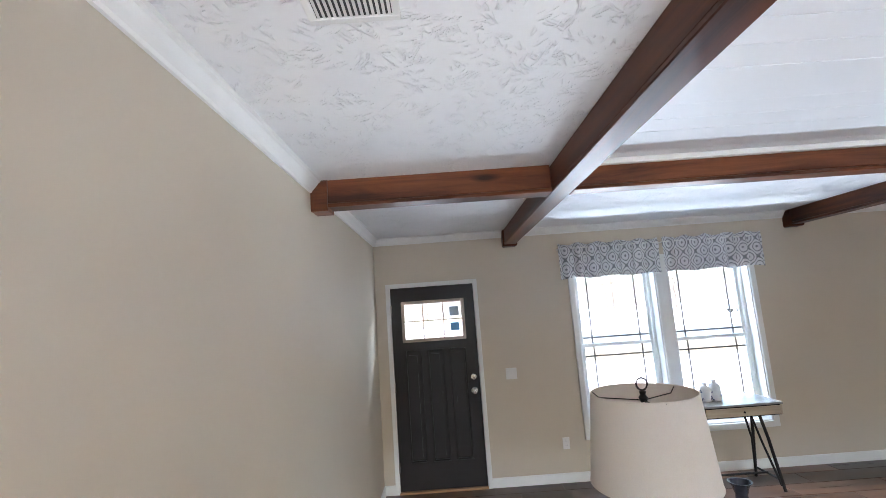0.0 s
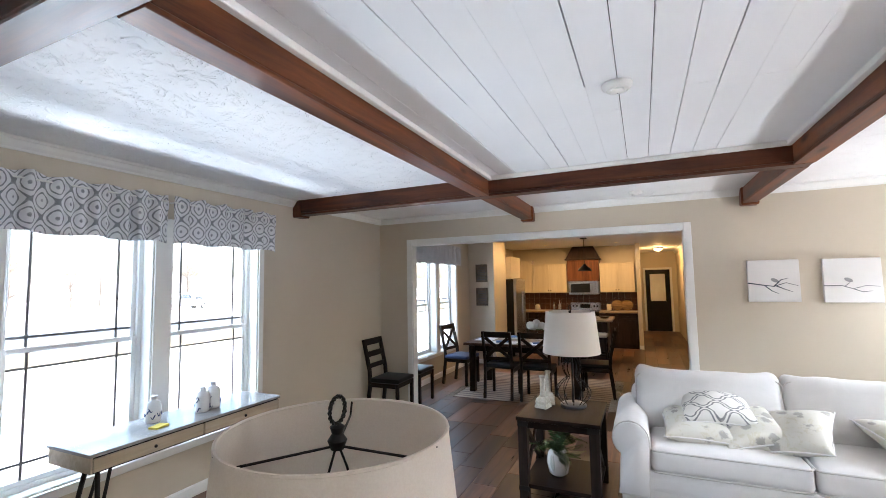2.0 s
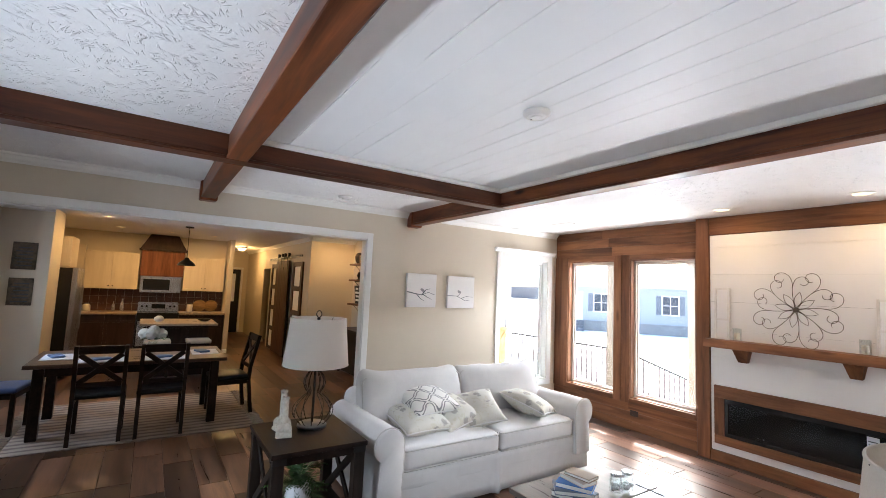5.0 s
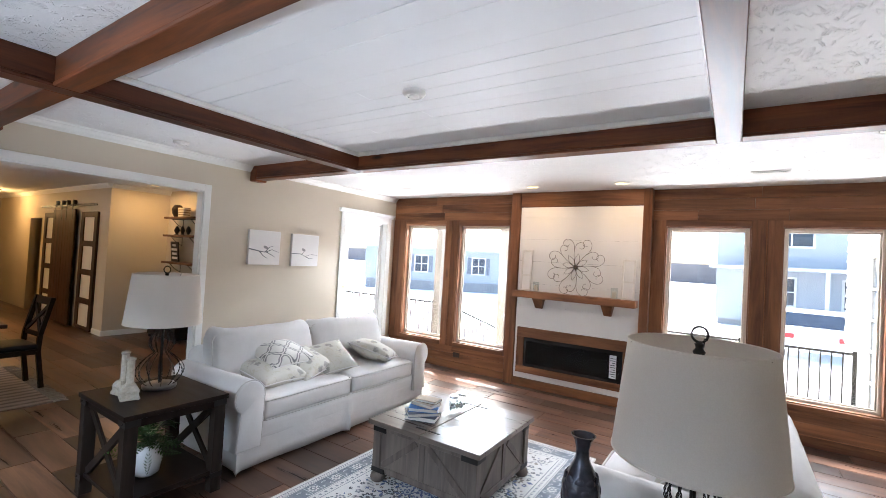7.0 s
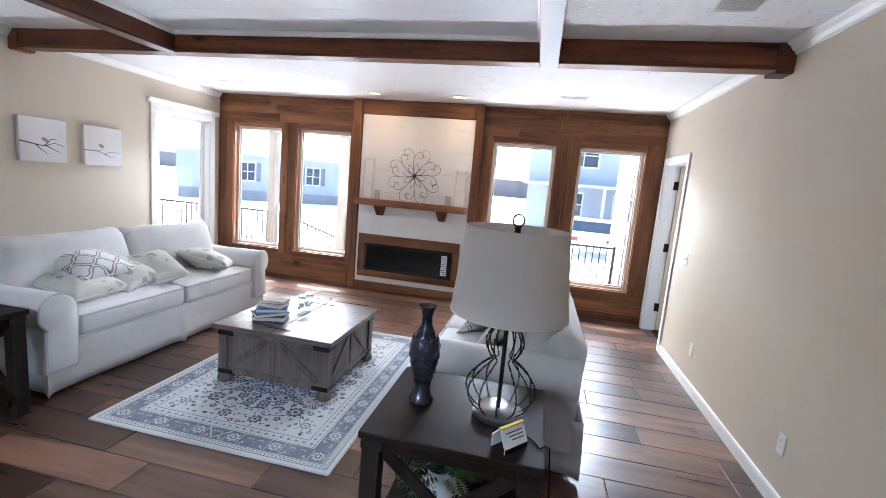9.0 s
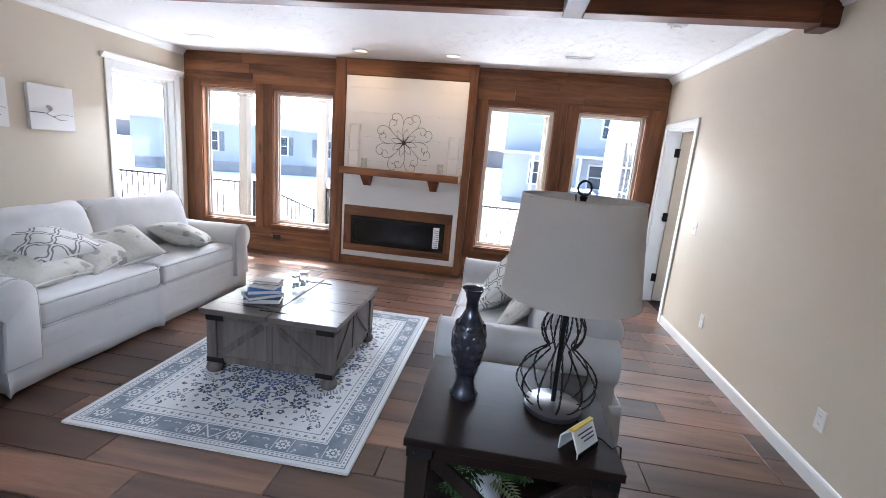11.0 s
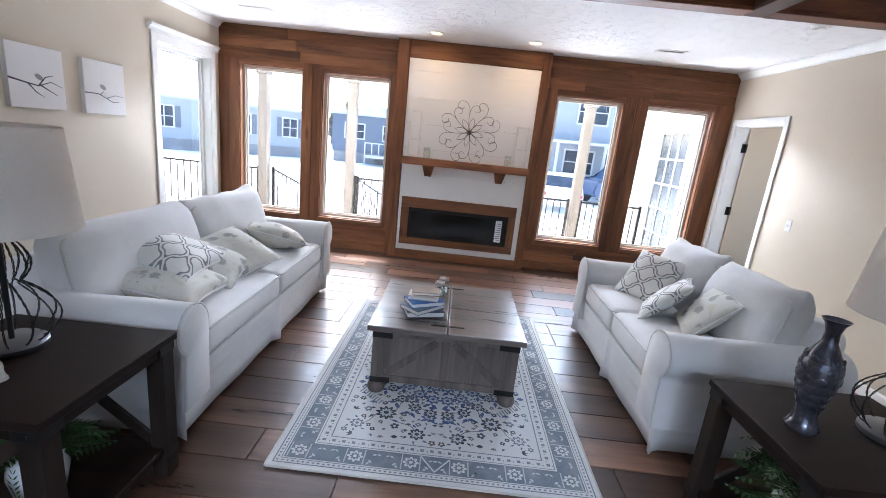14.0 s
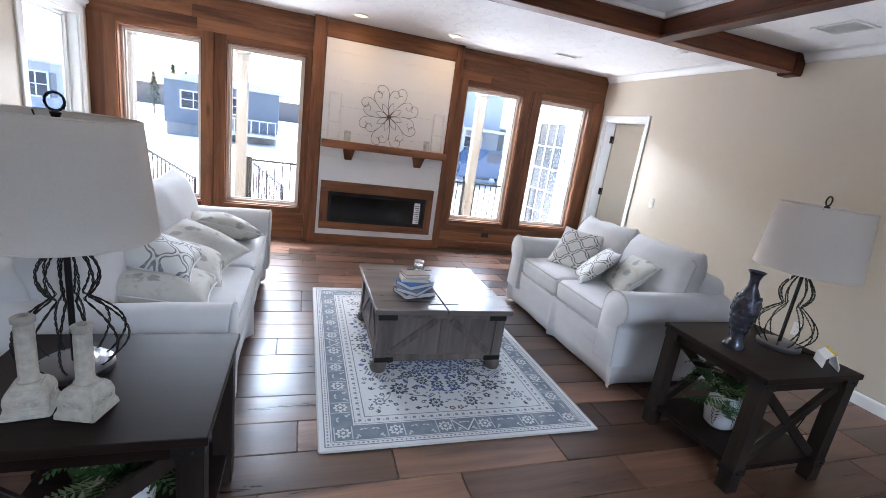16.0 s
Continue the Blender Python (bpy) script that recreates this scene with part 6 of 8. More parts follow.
vs = [bm.verts.new(p) for p in ((KX - 0.03, 3.29, 2.311), (FAR_X - 0.001, 3.29, 2.311), (FAR_X - 0.001, 4.17, 2.311), (KX - 0.03, 4.17, 2.311), (KX + 0.06, 3.46, CEIL - 0.002), (FAR_X - 0.001, 3.46, CEIL - 0.002), (FAR_X - 0.001, 4.0, CEIL - 0.002), (KX + 0.06, 4.0, CEIL - 0.002))]
for q in ((0, 1, 2, 3), (4, 5, 6, 7), (0, 1, 5, 4), (1, 2, 6, 5), (2, 3, 7, 6), (3, 0, 4, 7)):
    bm.faces.new([vs[i] for i in q])
part("crown", bm, ESPRESSO, hood)
fg = thing("refrigerator", pose(0, 0, 0), "stainless steel refrigerator behind the wall stub", "refrigerator")
part("body", boxes((10.87, 11.75, 5.0, N - 0.02, 0.02, 1.78), bevel=0.008), BLACKP, fg)
for a, b in ((10.875, 11.305), (11.312, 11.745)):
    dr = part("door", boxes((a, b, 4.93, 4.998, 0.05, 1.78), bevel=0.01, seg=2), STEEL, fg)
    bm = bmesh.new()
    hx = b - 0.04 if a < 11 else a + 0.04
    tube(bm, [(hx, 4.89, 0.75), (hx, 4.89, 1.5)], 0.012, 8)
    part("handle", bm, STEEL, dr)
cabinet(10.95, 11.75, 5.05, N - 0.002, 1.80, 2.30, MAPLE, 1, "cream painted cabinet above the refrigerator", "upper cabinets")
isl = thing("kitchen_island", pose(0, 0, 0), "espresso kitchen island with a tan laminate top", "kitchen island")
part("body", boxes((10.62, 11.32, 2.98, 3.92, 0, 0.88), bevel=0.004), ESPRESSO, isl)
for k in range(3):
    part("panel", boxes((10.606, 10.619, 3.01 + 0.30 * k, 3.29 + 0.30 * k, 0.10, 0.82), bevel=0.003), ESPRESSO, isl)
part("countertop", boxes((10.34, 11.40, 2.87, 4.02, 0.881, 0.92), bevel=0.006, seg=2), COUNTER, isl)
for x, y in ((10.40, 3.15), (10.40, 3.75)):
    ob = thing("bar_stool", pose(x, y, 0), "dark wooden bar stool with a pale seat at the island", "stool", "bar stools")
    bm = bmesh.new()
    soft_box(bm, 0.38, 0.38, 0.06, 0.025, 0.01, 0, 5, (0, 0, 0.62))
    part("seat", bm, fabric("cream_seat", (0.45, 0.40, 0.33)), ob, smooth=60)
    for sx in (-1, 1):
        for sy in (-1, 1):
            bm = bmesh.new()
            beam_between(bm, (sx * 0.17, sy * 0.17, 0), (sx * 0.14, sy * 0.14, 0.59), 0.035, 0.035, (0, 1, 0), 0.003)
            part("leg", bm, DARK_WOOD, ob)
    for s in (-1, 1):
        bm = bmesh.new()
        beam_between(bm, (s * 0.16, -0.15, 0.25), (s * 0.16, 0.15, 0.25), 0.02, 0.03)
        part("stretcher", bm, DARK_WOOD, ob)
# odds and ends on the worktops
CREAM = plain("cream_ceramic", (0.62, 0.56, 0.46), 0.4)
WICKER = wood("woven_wicker", (0.16, 0.09, 0.04), (0.36, 0.22, 0.10), "y", 0.7, 0, 60)


def jar(name, x, y, z, prof, mat, label, cat, lid=None):
    ob = thing(name, pose(x, y, z), label, cat)
    bm = bmesh.new()
    lathe(bm, prof, 20)
    part("body", bm, mat, ob, smooth=50)
    if lid:
        bm = bmesh.new()
        lathe(bm, lid, 20)
        part("lid", bm, DARK_WOOD, ob, smooth=50)
    return ob


for y in (2.68, 2.92):
    ob = thing("round_platter", pose(13.50, y, 0.921, 0, -12, 0), "round wooden platter leaning against the backsplash", "platter", "platters")
    bm = bmesh.new()
    lathe(bm, [(0.13, -0.01), (0.14, 0.0), (0.12, 0.008), (0.0005, 0.01)], 26)
    bmesh.ops.rotate(bm, verts=bm.verts, cent=(0, 0, 0), matrix=Matrix.Rotation(radians(-90), 3, "Y"))
    bmesh.ops.translate(bm, verts=bm.verts, vec=(0, 0, 0.14))
    part("disc", bm, WICKER, ob, smooth=40)
jar("canister", 13.40, 3.12, 0.921, [(0.05, 0), (0.06, 0.02), (0.06, 0.15), (0.05, 0.17)], CREAM, "cream ceramic canister on the worktop", "canister", [(0.055, 0.171), (0.055, 0.185), (0.012, 0.20), (0.0005, 0.21)])
jar("canister", 13.40, 5.0, 0.921, [(0.06, 0), (0.075, 0.02), (0.07, 0.12), (0.04, 0.15)], CREAM, "squat cream ceramic jar on the worktop", "canister")
for y, s in ((4.4, 1.0), (4.55, 0.8)):
    jar("bottle", 13.42, y, 0.921, [(0.035 * s, 0), (0.035 * s, 0.16 * s), (0.012 * s, 0.21 * s), (0.012 * s, 0.27 * s)], STEEL, "small steel bottle on the worktop", "bottle")
for dx, dy in ((0, 0), (0.14, 0.10)):
    jar("goblet", 10.75 + dx, 3.2 + dy, 0.921, [(0.035, 0), (0.03, 0.004), (0.005, 0.01), (0.005, 0.08), (0.035, 0.11), (0.038, 0.16)], CLEAR, "clear glass goblet on the island", "goblet")
jar("bowl", 10.8, 3.05, 0.921, [(0.05, 0), (0.09, 0.02), (0.12, 0.045)], DARK_WOOD, "dark shallow bowl on the island", "bowl")
jar("tea_pot", 10.8, 3.75, 0.921, [(0.05, 0), (0.075, 0.03), (0.07, 0.07), (0.03, 0.10)], PETAL, "white ceramic pot on the island", "pot", [(0.03, 0.101), (0.012, 0.115), (0.0005, 0.125)])

# ---- hall: barn doors and rooms ----
BARN = wood("dark_barn_wood", (0.022, 0.010, 0.006), (0.075, 0.034, 0.020), "z", 0.5, 0.2, 14)
rail = thing("barn_rail", pose(0, 0, 0), "black iron sliding rail above the barn doors", "door rail")
part("bar", boxes((10.98, 13.95, BARN_Y + 0.045, BARN_Y + 0.053, 2.255, 2.30)), IRON_BLACK, rail)
for k in range(7):
    bm = bmesh.new()
    tube(bm, [(11.1 + 0.45 * k, BARN_Y + 0.001, 2.277), (11.1 + 0.45 * k, BARN_Y + 0.06, 2.277)], 0.012, 8)
    part("standoff", bm, IRON_BLACK, rail)
for a, b in ((11.87, 12.445), (12.45, 13.03)):
    ob = thing("barn_door", pose(0, 0, 0), "dark-stained plank barn door hanging from the rail", "barn door", "barn doors")
    n = 4
    for k in range(n):
        u, v = a + (b - a) * k / n, a + (b - a) * (k + 1) / n
        part("plank", boxes((u + 0.001, v - 0.001, BARN_Y + 0.06, BARN_Y + 0.09, 0.02, 2.20), bevel=0.002), BARN, ob)
    for u in (a + 0.12, b - 0.12):
        part("strap", boxes((u - 0.02, u + 0.02, BARN_Y + 0.0905, BARN_Y + 0.096, 2.0, 2.36)), IRON_BLACK, ob)
        bm = bmesh.new()
        tube(bm, [(u, BARN_Y + 0.04, 2.335), (u, BARN_Y + 0.09, 2.335)], 0.045, 16)
        part("wheel", bm, IRON_BLACK, ob)
for a, b in ((10.95, 11.70), (13.06, 13.75)):
    ob = thing("panelled_door", pose(0, 0, 0), "dark-framed door leaf with four white panels", "door", "panelled doors")
    zz = [0.08, 0.58, 1.10, 1.62, 2.15]
    part("stile", boxes((a, a + 0.13, BARN_Y + 0.001, BARN_Y + 0.04, 0.02, 2.15), bevel=0.003), BARN, ob)
    part("stile", boxes((b - 0.13, b, BARN_Y + 0.001, BARN_Y + 0.04, 0.02, 2.15), bevel=0.003), BARN, ob)
    for z0, z1 in zip(zz, zz[1:]):
        part("rail", boxes((a + 0.13, b - 0.13, BARN_Y + 0.001, BARN_Y + 0.038, z1 - 0.10, z1), bevel=0.003), BARN, ob)
        part("panel", boxes((a + 0.13, b - 0.13, BARN_Y + 0.001, BARN_Y + 0.02, z0, z1 - 0.10)), WHITE_PANEL, ob)
    part("bottom_rail", boxes((a + 0.13, b - 0.13, BARN_Y + 0.001, BARN_Y + 0.038, 0.02, 0.08)), BARN, ob)
hd = tagged(new("door_3"), "black door with a tall glazed pane standing open at the hall's end", "door", kind="structure")
part("leaf", boxes((HALL_X + 0.01, HALL_X + 0.05, 1.46, 1.60, 0.005, 2.04), (HALL_X + 0.01, HALL_X + 0.05, 2.06, 2.19, 0.005, 2.04), (HALL_X + 0.01, HALL_X + 0.05, 1.60, 2.06, 0.005, 1.0), (HALL_X + 0.01, HALL_X + 0.05, 1.60, 2.06, 1.9, 2.04)), BLACKP, hd)
part("pane", boxes((HALL_X + 0.025, HALL_X + 0.03, 1.60, 2.06, 1.0, 1.9)), plain("pale_blind", (0.75, 0.76, 0.78), 0.6), hd)

# ---- nook shelves ----
SHELFW = wood("rustic_shelf_wood", (0.08, 0.038, 0.02), (0.2, 0.10, 0.055), "x", 0.6, 0.3, 14)
for z in (2.10, 1.78, 1.30):
    ob = thing("wall_shelf", pose(0, 0, 0), "rustic wooden shelf on black iron brackets", "shelf", "nook shelves")
    part("board", boxes((9.15, 10.2 - 0.02, NOOK_Y + 0.001, NOOK_Y + 0.25, z, z + 0.035), bevel=0.003), SHELFW, ob)
    for x in (9.35, 9.98):
        bm = bmesh.new()
        tube(bm, [(x, NOOK_Y + 0.006, z - 0.16), (x, NOOK_Y + 0.006, z - 0.002), (x, NOOK_Y + 0.20, z - 0.006)], 0.006, 6)
        tube(bm, [(x, NOOK_Y + 0.01, z - 0.15), (x, NOOK_Y + 0.10, z - 0.10), (x, NOOK_Y + 0.19, z - 0.008)], 0.005, 6)
        part("bracket", bm, IRON_BLACK, ob)
jar("carved_vase", 9.95, NOOK_Y + 0.13, 2.136, [(0.05, 0), (0.085, 0.06), (0.10, 0.14), (0.07, 0.20), (0.05, 0.22)], DARK_WOOD, "dark carved wooden vase on the shelf", "vase")
for k in range(4):
    ob = thing("book", pose(9.74, NOOK_Y + 0.12, 2.1355 + 0.042 * k, 0, 0, 3 * k), "worn brown hardback book in a stack", "book", "shelf books")
    part("cover", boxes((-0.09, 0.09, -0.06, 0.06, 0, 0.006), (-0.09, 0.09, -0.06, 0.06, 0.034, 0.04), (0.086, 0.09, -0.06, 0.06, 0.006, 0.034)), WICKER, ob)
    part("page_block", boxes((-0.085, 0.086, -0.056, 0.056, 0.0061, 0.0339)), CREAM, ob)
for x, s in ((9.95, 1.0), (9.75, 0.8), (9.55, 0.9)):
    jar("iron_ornament", x, NOOK_Y + 0.12, 1.816, [(0.05 * s, 0), (0.02 * s, 0.02), (0.05 * s, 0.08), (0.03 * s, 0.13), (0.01, 0.16)], IRON_BLACK, "black iron ornament on the shelf", "ornament")
sg = thing("letter_sign", pose(9.93, NOOK_Y + 0.12, 1.336, -6, 0, 0), "black framed sign with white lettering leaning on the shelf", "sign")
part("board", boxes((-0.13, 0.13, -0.01, 0.01, 0, 0.36), bevel=0.002), IRON_BLACK, sg)
for k, wd in enumerate((0.20, 0.16, 0.20, 0.12)):
    part("line_of_print", boxes((-wd / 2, wd / 2, 0.0105, 0.012, 0.05 + 0.075 * k, 0.09 + 0.075 * k)), TRIM, sg)
cb_ = thing("side_cabinet", pose(0, 0, 0), "low black cabinet under the nook shelves", "cabinet")
part("body", boxes((9.20, 10.2 - 0.03, NOOK_Y + 0.016, NOOK_Y + 0.40, 0.05, 0.82), bevel=0.004), DARK_WOOD, cb_)
part("top", boxes((9.18, 10.2 - 0.025, NOOK_Y + 0.016, NOOK_Y + 0.42, 0.821, 0.85), bevel=0.004), DARK_WOOD, cb_)
for k in range(4):
    part("leg", boxes((9.22 + (k % 2) * 0.88, 9.26 + (k % 2) * 0.88, NOOK_Y + 0.03 + (k // 2) * 0.32, NOOK_Y + 0.07 + (k // 2) * 0.32, 0, 0.05)), DARK_WOOD, cb_)

# ---- doors of the living room ----
DOOR_PAINT = plain("dark_brown_door_paint", (0.019, 0.014, 0.013), 0.33, var=0.1, scale=2, bump=0.05, bscale=60, spec=0.32)
NICKEL = plain("satin_nickel", (0.62, 0.60, 0.57), 0.25, 1.0, var=0.05, bump=0.02)
TAN_LITE = plain("tan_lite_frame", (0.50, 0.40, 0.32), 0.5, var=0.04)
door = tagged(new("door_1"), "closed dark brown panelled front door with a six-light window", "door", kind="structure")
DX0, DX1, DZ = DOOR[0] + 0.004, DOOR[1] - 0.004, DOOR[3] - 0.004
LX0, LX1, LZ0, LZ1 = 0.40, 1.055, 1.52, 1.93
PX = [(0.40, 0.578), (0.639, 0.817), (0.877, 1.055)]
PZ = (0.29, 1.42)
bm = slab_with_holes("y", N + 0.012, N + 0.05, DX0, DX1, 0.02, DZ, [(LX0, LX1, LZ0, LZ1)] + [(a, b, *PZ) for a, b in PX])
part("leaf", bm, DOOR_PAINT, door)
for a, b in PX:
    bm = bmesh.new()
    box(bm, a - 0.001, b + 0.001, N + 0.030, N + 0.045, PZ[0] - 0.001, PZ[1] + 0.001)
    vs = box(bm, a + 0.035, b - 0.035, N + 0.016, N + 0.031, PZ[0] + 0.035, PZ[1] - 0.035)
    es = [e for e in bm.edges if all(v in vs for v in e.verts) and all(v.co.y < N + 0.017 for v in e.verts)]
    bmesh.ops.bevel(bm, geom=es, offset=0.012, segments=2, affect="EDGES")
    part("raised_panel", bm, DOOR_PAINT, door)
    part("panel_mould", boxes((a, a + 0.018, N + 0.001, N + 0.029, *PZ), (b - 0.018, b, N + 0.001, N + 0.029, *PZ), (a + 0.018, b - 0.018, N + 0.001, N + 0.029, PZ[1] - 0.018, PZ[1]), (a + 0.018, b - 0.018, N + 0.001, N + 0.029, PZ[0], PZ[0] + 0.018), bevel=0.006), DOOR_PAINT, door)
lite = part("lite_frame", boxes((LX0 - 0.012, LX0 + 0.022, N + 0.002, N + 0.05, LZ0 - 0.012, LZ1 + 0.012), (LX1 - 0.022, LX1 + 0.012, N + 0.002, N + 0.05, LZ0 - 0.012, LZ1 + 0.012), (LX0 + 0.022, LX1 - 0.022, N + 0.002, N + 0.05, LZ1 - 0.022, LZ1 + 0.012), (LX0 + 0.022, LX1 - 0.022, N + 0.002, N + 0.05, LZ0 - 0.012, LZ0 + 0.022), bevel=0.003), TAN_LITE, door, "tan frame round the door glass")
p = part("pane", boxes((LX0 + 0.02, LX1 - 0.02, N + 0.028, N + 0.032, LZ0 + 0.02, LZ1 - 0.02)), GLASS, lite)
p.visible_shadow = False
for k in (1, 2):
    x = LX0 + (LX1 - LX0) * k / 3
    part("glazing_bar", boxes((x - 0.007, x + 0.007, N + 0.02, N + 0.0275, LZ0 + 0.022, LZ1 - 0.022)), TAN_LITE, lite)
part("glazing_bar", boxes((LX0 + 0.022, LX1 - 0.022, N + 0.018, N + 0.0275, (LZ0 + LZ1) / 2 - 0.007, (LZ0 + LZ1) / 2 + 0.007)), TAN_LITE, lite)
STK = plain("blue_sticker", (0.12, 0.32, 0.55), 0.5, bump=0)
STK2 = plain("pale_blue_sticker", (0.40, 0.55, 0.68), 0.5, bump=0)
part("sticker", boxes((0.905, 1.005, N + 0.0262, N + 0.0275, 1.76, 1.86)), STK2, lite, "pale blue paper sticker on the door glass")
part("sticker", boxes((0.905, 1.005, N + 0.0262, N + 0.0275, 1.60, 1.69)), STK, lite, "blue paper sticker on the door glass")
for z, r in ((1.11, 0.030), (0.97, 0.034)):
    bm = bmesh.new()
    lathe(bm, [(r, 0), (r, 0.008), (r * 0.8, 0.012), (r * 0.35, 0.014), (r * 0.35, 0.03), (r * 0.8, 0.04), (r * 0.8, 0.055), (0.0005, 0.062)] if r > 0.032 else [(r, 0), (r, 0.01), (r * 0.7, 0.014), (0.0005, 0.016)], 20)
    bmesh.ops.rotate(bm, verts=bm.verts, cent=(0, 0, 0), matrix=Matrix.Rotation(radians(90), 3, "X"))
    bmesh.ops.translate(bm, verts=bm.verts, vec=(1.112, N + 0.012, z))
    part("door_knob" if r > 0.032 else "deadbolt", bm, NICKEL, door, smooth=50)
for z in (0.25, 1.05, 1.86):
    part("hinge", boxes((DX0 - 0.004, DX0 + 0.012, N - 0.003, N + 0.0115, z - 0.05, z + 0.05), bevel=0.002), NICKEL, door)
setting("trim_threshold", boxes((DOOR[0], DOOR[1], N - 0.03, N + EXT, 0.0005, 0.019), bevel=0.004), wood("oak_threshold", (0.28, 0.15, 0.07), (0.42, 0.25, 0.13), "x", 0.4), "tan wooden threshold under the front door", "threshold")
setting("trim_front_jamb", boxes((DOOR[0] - 0.0005, DOOR[0] + 0.003, N, N + EXT, 0, DOOR[3]), (DOOR[1] - 0.003, DOOR[1] + 0.0005, N, N + EXT, 0, DOOR[3]), (DOOR[0], DOOR[1], N, N + EXT, DOOR[3] - 0.003, DOOR[3] + 0.0005)), TRIM, "white jamb of the front door", "trim")

CREAM_DOOR = plain("cream_door_paint", (0.56, 0.47, 0.345), 0.5, var=0.02, bump=0.04)
sd = tagged(new("door_2"), "plain cream interior door standing wide open", "door", kind="structure")
part("leaf", boxes((W - 0.155 - 0.76, W - 0.155, SIDE_DOOR[0] - 0.002, SIDE_DOOR[0] + 0.033, 0.012, 2.03), bevel=0.002), CREAM_DOOR, sd)
setting("trim_side_jamb", boxes((W - 0.151, W + 0.001, SIDE_DOOR[0] - 0.001, SIDE_DOOR[0] + 0.016, 0, SIDE_DOOR[3]), (W - 0.151, W + 0.001, SIDE_DOOR[1] - 0.016, SIDE_DOOR[1] + 0.001, 0, SIDE_DOOR[3]), (W - 0.151, W + 0.001, SIDE_DOOR[0], SIDE_DOOR[1], SIDE_DOOR[3] - 0.016, SIDE_DOOR[3] + 0.001)), TRIM, "white jamb of the side door", "trim")
for z in (0.30, 1.05, 1.80):
    bm = bmesh.new()
    box(bm, W - 0.15, W - 0.105, SIDE_DOOR[0] + 0.0165, SIDE_DOOR[0] + 0.0195, z - 0.05, z + 0.05)
    tube(bm, [(W - 0.15, SIDE_DOOR[0] + 0.038, z - 0.05), (W - 0.15, SIDE_DOOR[0] + 0.038, z + 0.05)], 0.008, 8)
    part("hinge", bm, IRON_BLACK, sd, "black butt hinge")


# ---- valances ----
def valance_cloth(name):
    """White cotton with grey ogee medallions made of nested rings."""
    m, nt, b = material(name)
    tc = nt.nodes.new("ShaderNodeTexCoord")
    sp = nt.nodes.new("ShaderNodeSeparateXYZ")
    nt.links.new(tc.outputs["UV"], sp.inputs[0])
    u = math_node(nt, "MULTIPLY", sp.outputs[0], 14.0)
    v = math_node(nt, "MULTIPLY", sp.outputs[1], 10.0)
    f = math_node(nt, "ADD", math_node(nt, "COSINE", math_node(nt, "MULTIPLY", u, 3.1416)), math_node(nt, "COSINE", math_node(nt, "MULTIPLY", v, 3.1416)))
    n = noise_tex(nt, coords(nt, space="UV"), 20, 3)
    band = math_node(nt, "SINE", math_node(nt, "MULTIPLY", math_node(nt, "ADD", f, math_node(nt, "MULTIPLY", n, 0.5)), 6.0))
    fac = ramp(nt, band, [(0.35, (0, 0, 0)), (0.75, (1, 1, 1))])
    nt.links.new(mix_colour(nt, math_node(nt, "MULTIPLY", fac, ramp(nt, n, [(0.30, (0.6,) * 3), (0.5, (1,) * 3)])), (0.76, 0.76, 0.77), (0.20, 0.21, 0.225)), b.inputs["Base Color"])
    b.inputs["Roughness"].default_value = 0.9
    tl, mx = nt.nodes.new("ShaderNodeBsdfTranslucent"), nt.nodes.new("ShaderNodeMixShader")
    tl.inputs[0].default_value = (0.55, 0.57, 0.6, 1)
    mx.inputs[0].default_value = 0.14
    nt.links.new(b.outputs[0], mx.inputs[1])
    nt.links.new(tl.outputs[0], mx.inputs[2])
    nt.links.new(mx.outputs[0], nt.nodes["Material Output"].inputs[0])
    return m


VALANCE = valance_cloth("grey_medallion_valance")


def valance(x0, x1, y, seed):
    ob = thing("window_valance", pose(0, 0, 0), "white gathered window valance with grey medallion print", "valance", "window valances")
    bm = bmesh.new()
    uv = bm.loops.layers.uv.new("UVMap")
    nx, nz = 150, 12
    z0, z1 = 2.06, 2.43
    rn = random.Random(seed)
    ph = [rn.uniform(0, 6.28) for _ in range(4)]
    g = []
    for i in range(nx + 1):
        t = i / nx
        col = []
        for j in range(nz + 1):
            s = j / nz
            fold = 0.022 * math.sin(t * 44 + ph[0] + 1.5 * math.sin(t * 9 + ph[1])) + 0.010 * math.sin(t * 97 + ph[2])
            amp = 1.0 if s < 0.75 else (0.45 if s < 0.9 else 0.9)
            zz = z0 + (z1 - z0) * s + (0.012 * math.sin(t * 31 + ph[3]) if s > 0.95 else 0) + (0.008 * math.sin(t * 17 + ph[1]) if s < 0.05 else 0)
            col.append(bm.verts.new((x0 + (x1 - x0) * t, y + fold * amp, zz)))
        g.append(col)
    for i in range(nx):
        for j in range(nz):
            f = bm.faces.new((g[i][j], g[i + 1][j], g[i + 1][j + 1], g[i][j + 1]))
            for l, (a, c) in zip(f.loops, ((i, j), (i + 1, j), (i + 1, j + 1), (i, j + 1))):
                l[uv].uv = (a / nx * (x1 - x0), c / nz * (z1 - z0) * 1.0)
    cl = part("cloth", bm, VALANCE, ob, smooth=180)
    md = cl.modifiers.new("thickness", "SOLIDIFY")
    md.thickness = 0.003
    for x in (x0 + 0.01, x1 - 0.01):
        bm = bmesh.new()
        tube(bm, [(x, N - 0.001, 2.385), (x, y, 2.385)], 0.006, 6)
        part("rod_return", bm, TRIM, ob)
    bm = bmesh.new()
    tube(bm, [(x0 + 0.01, y, 2.385), (x1 - 0.01, y, 2.385)], 0.006, 6)
    part("rod", bm, TRIM, ob)


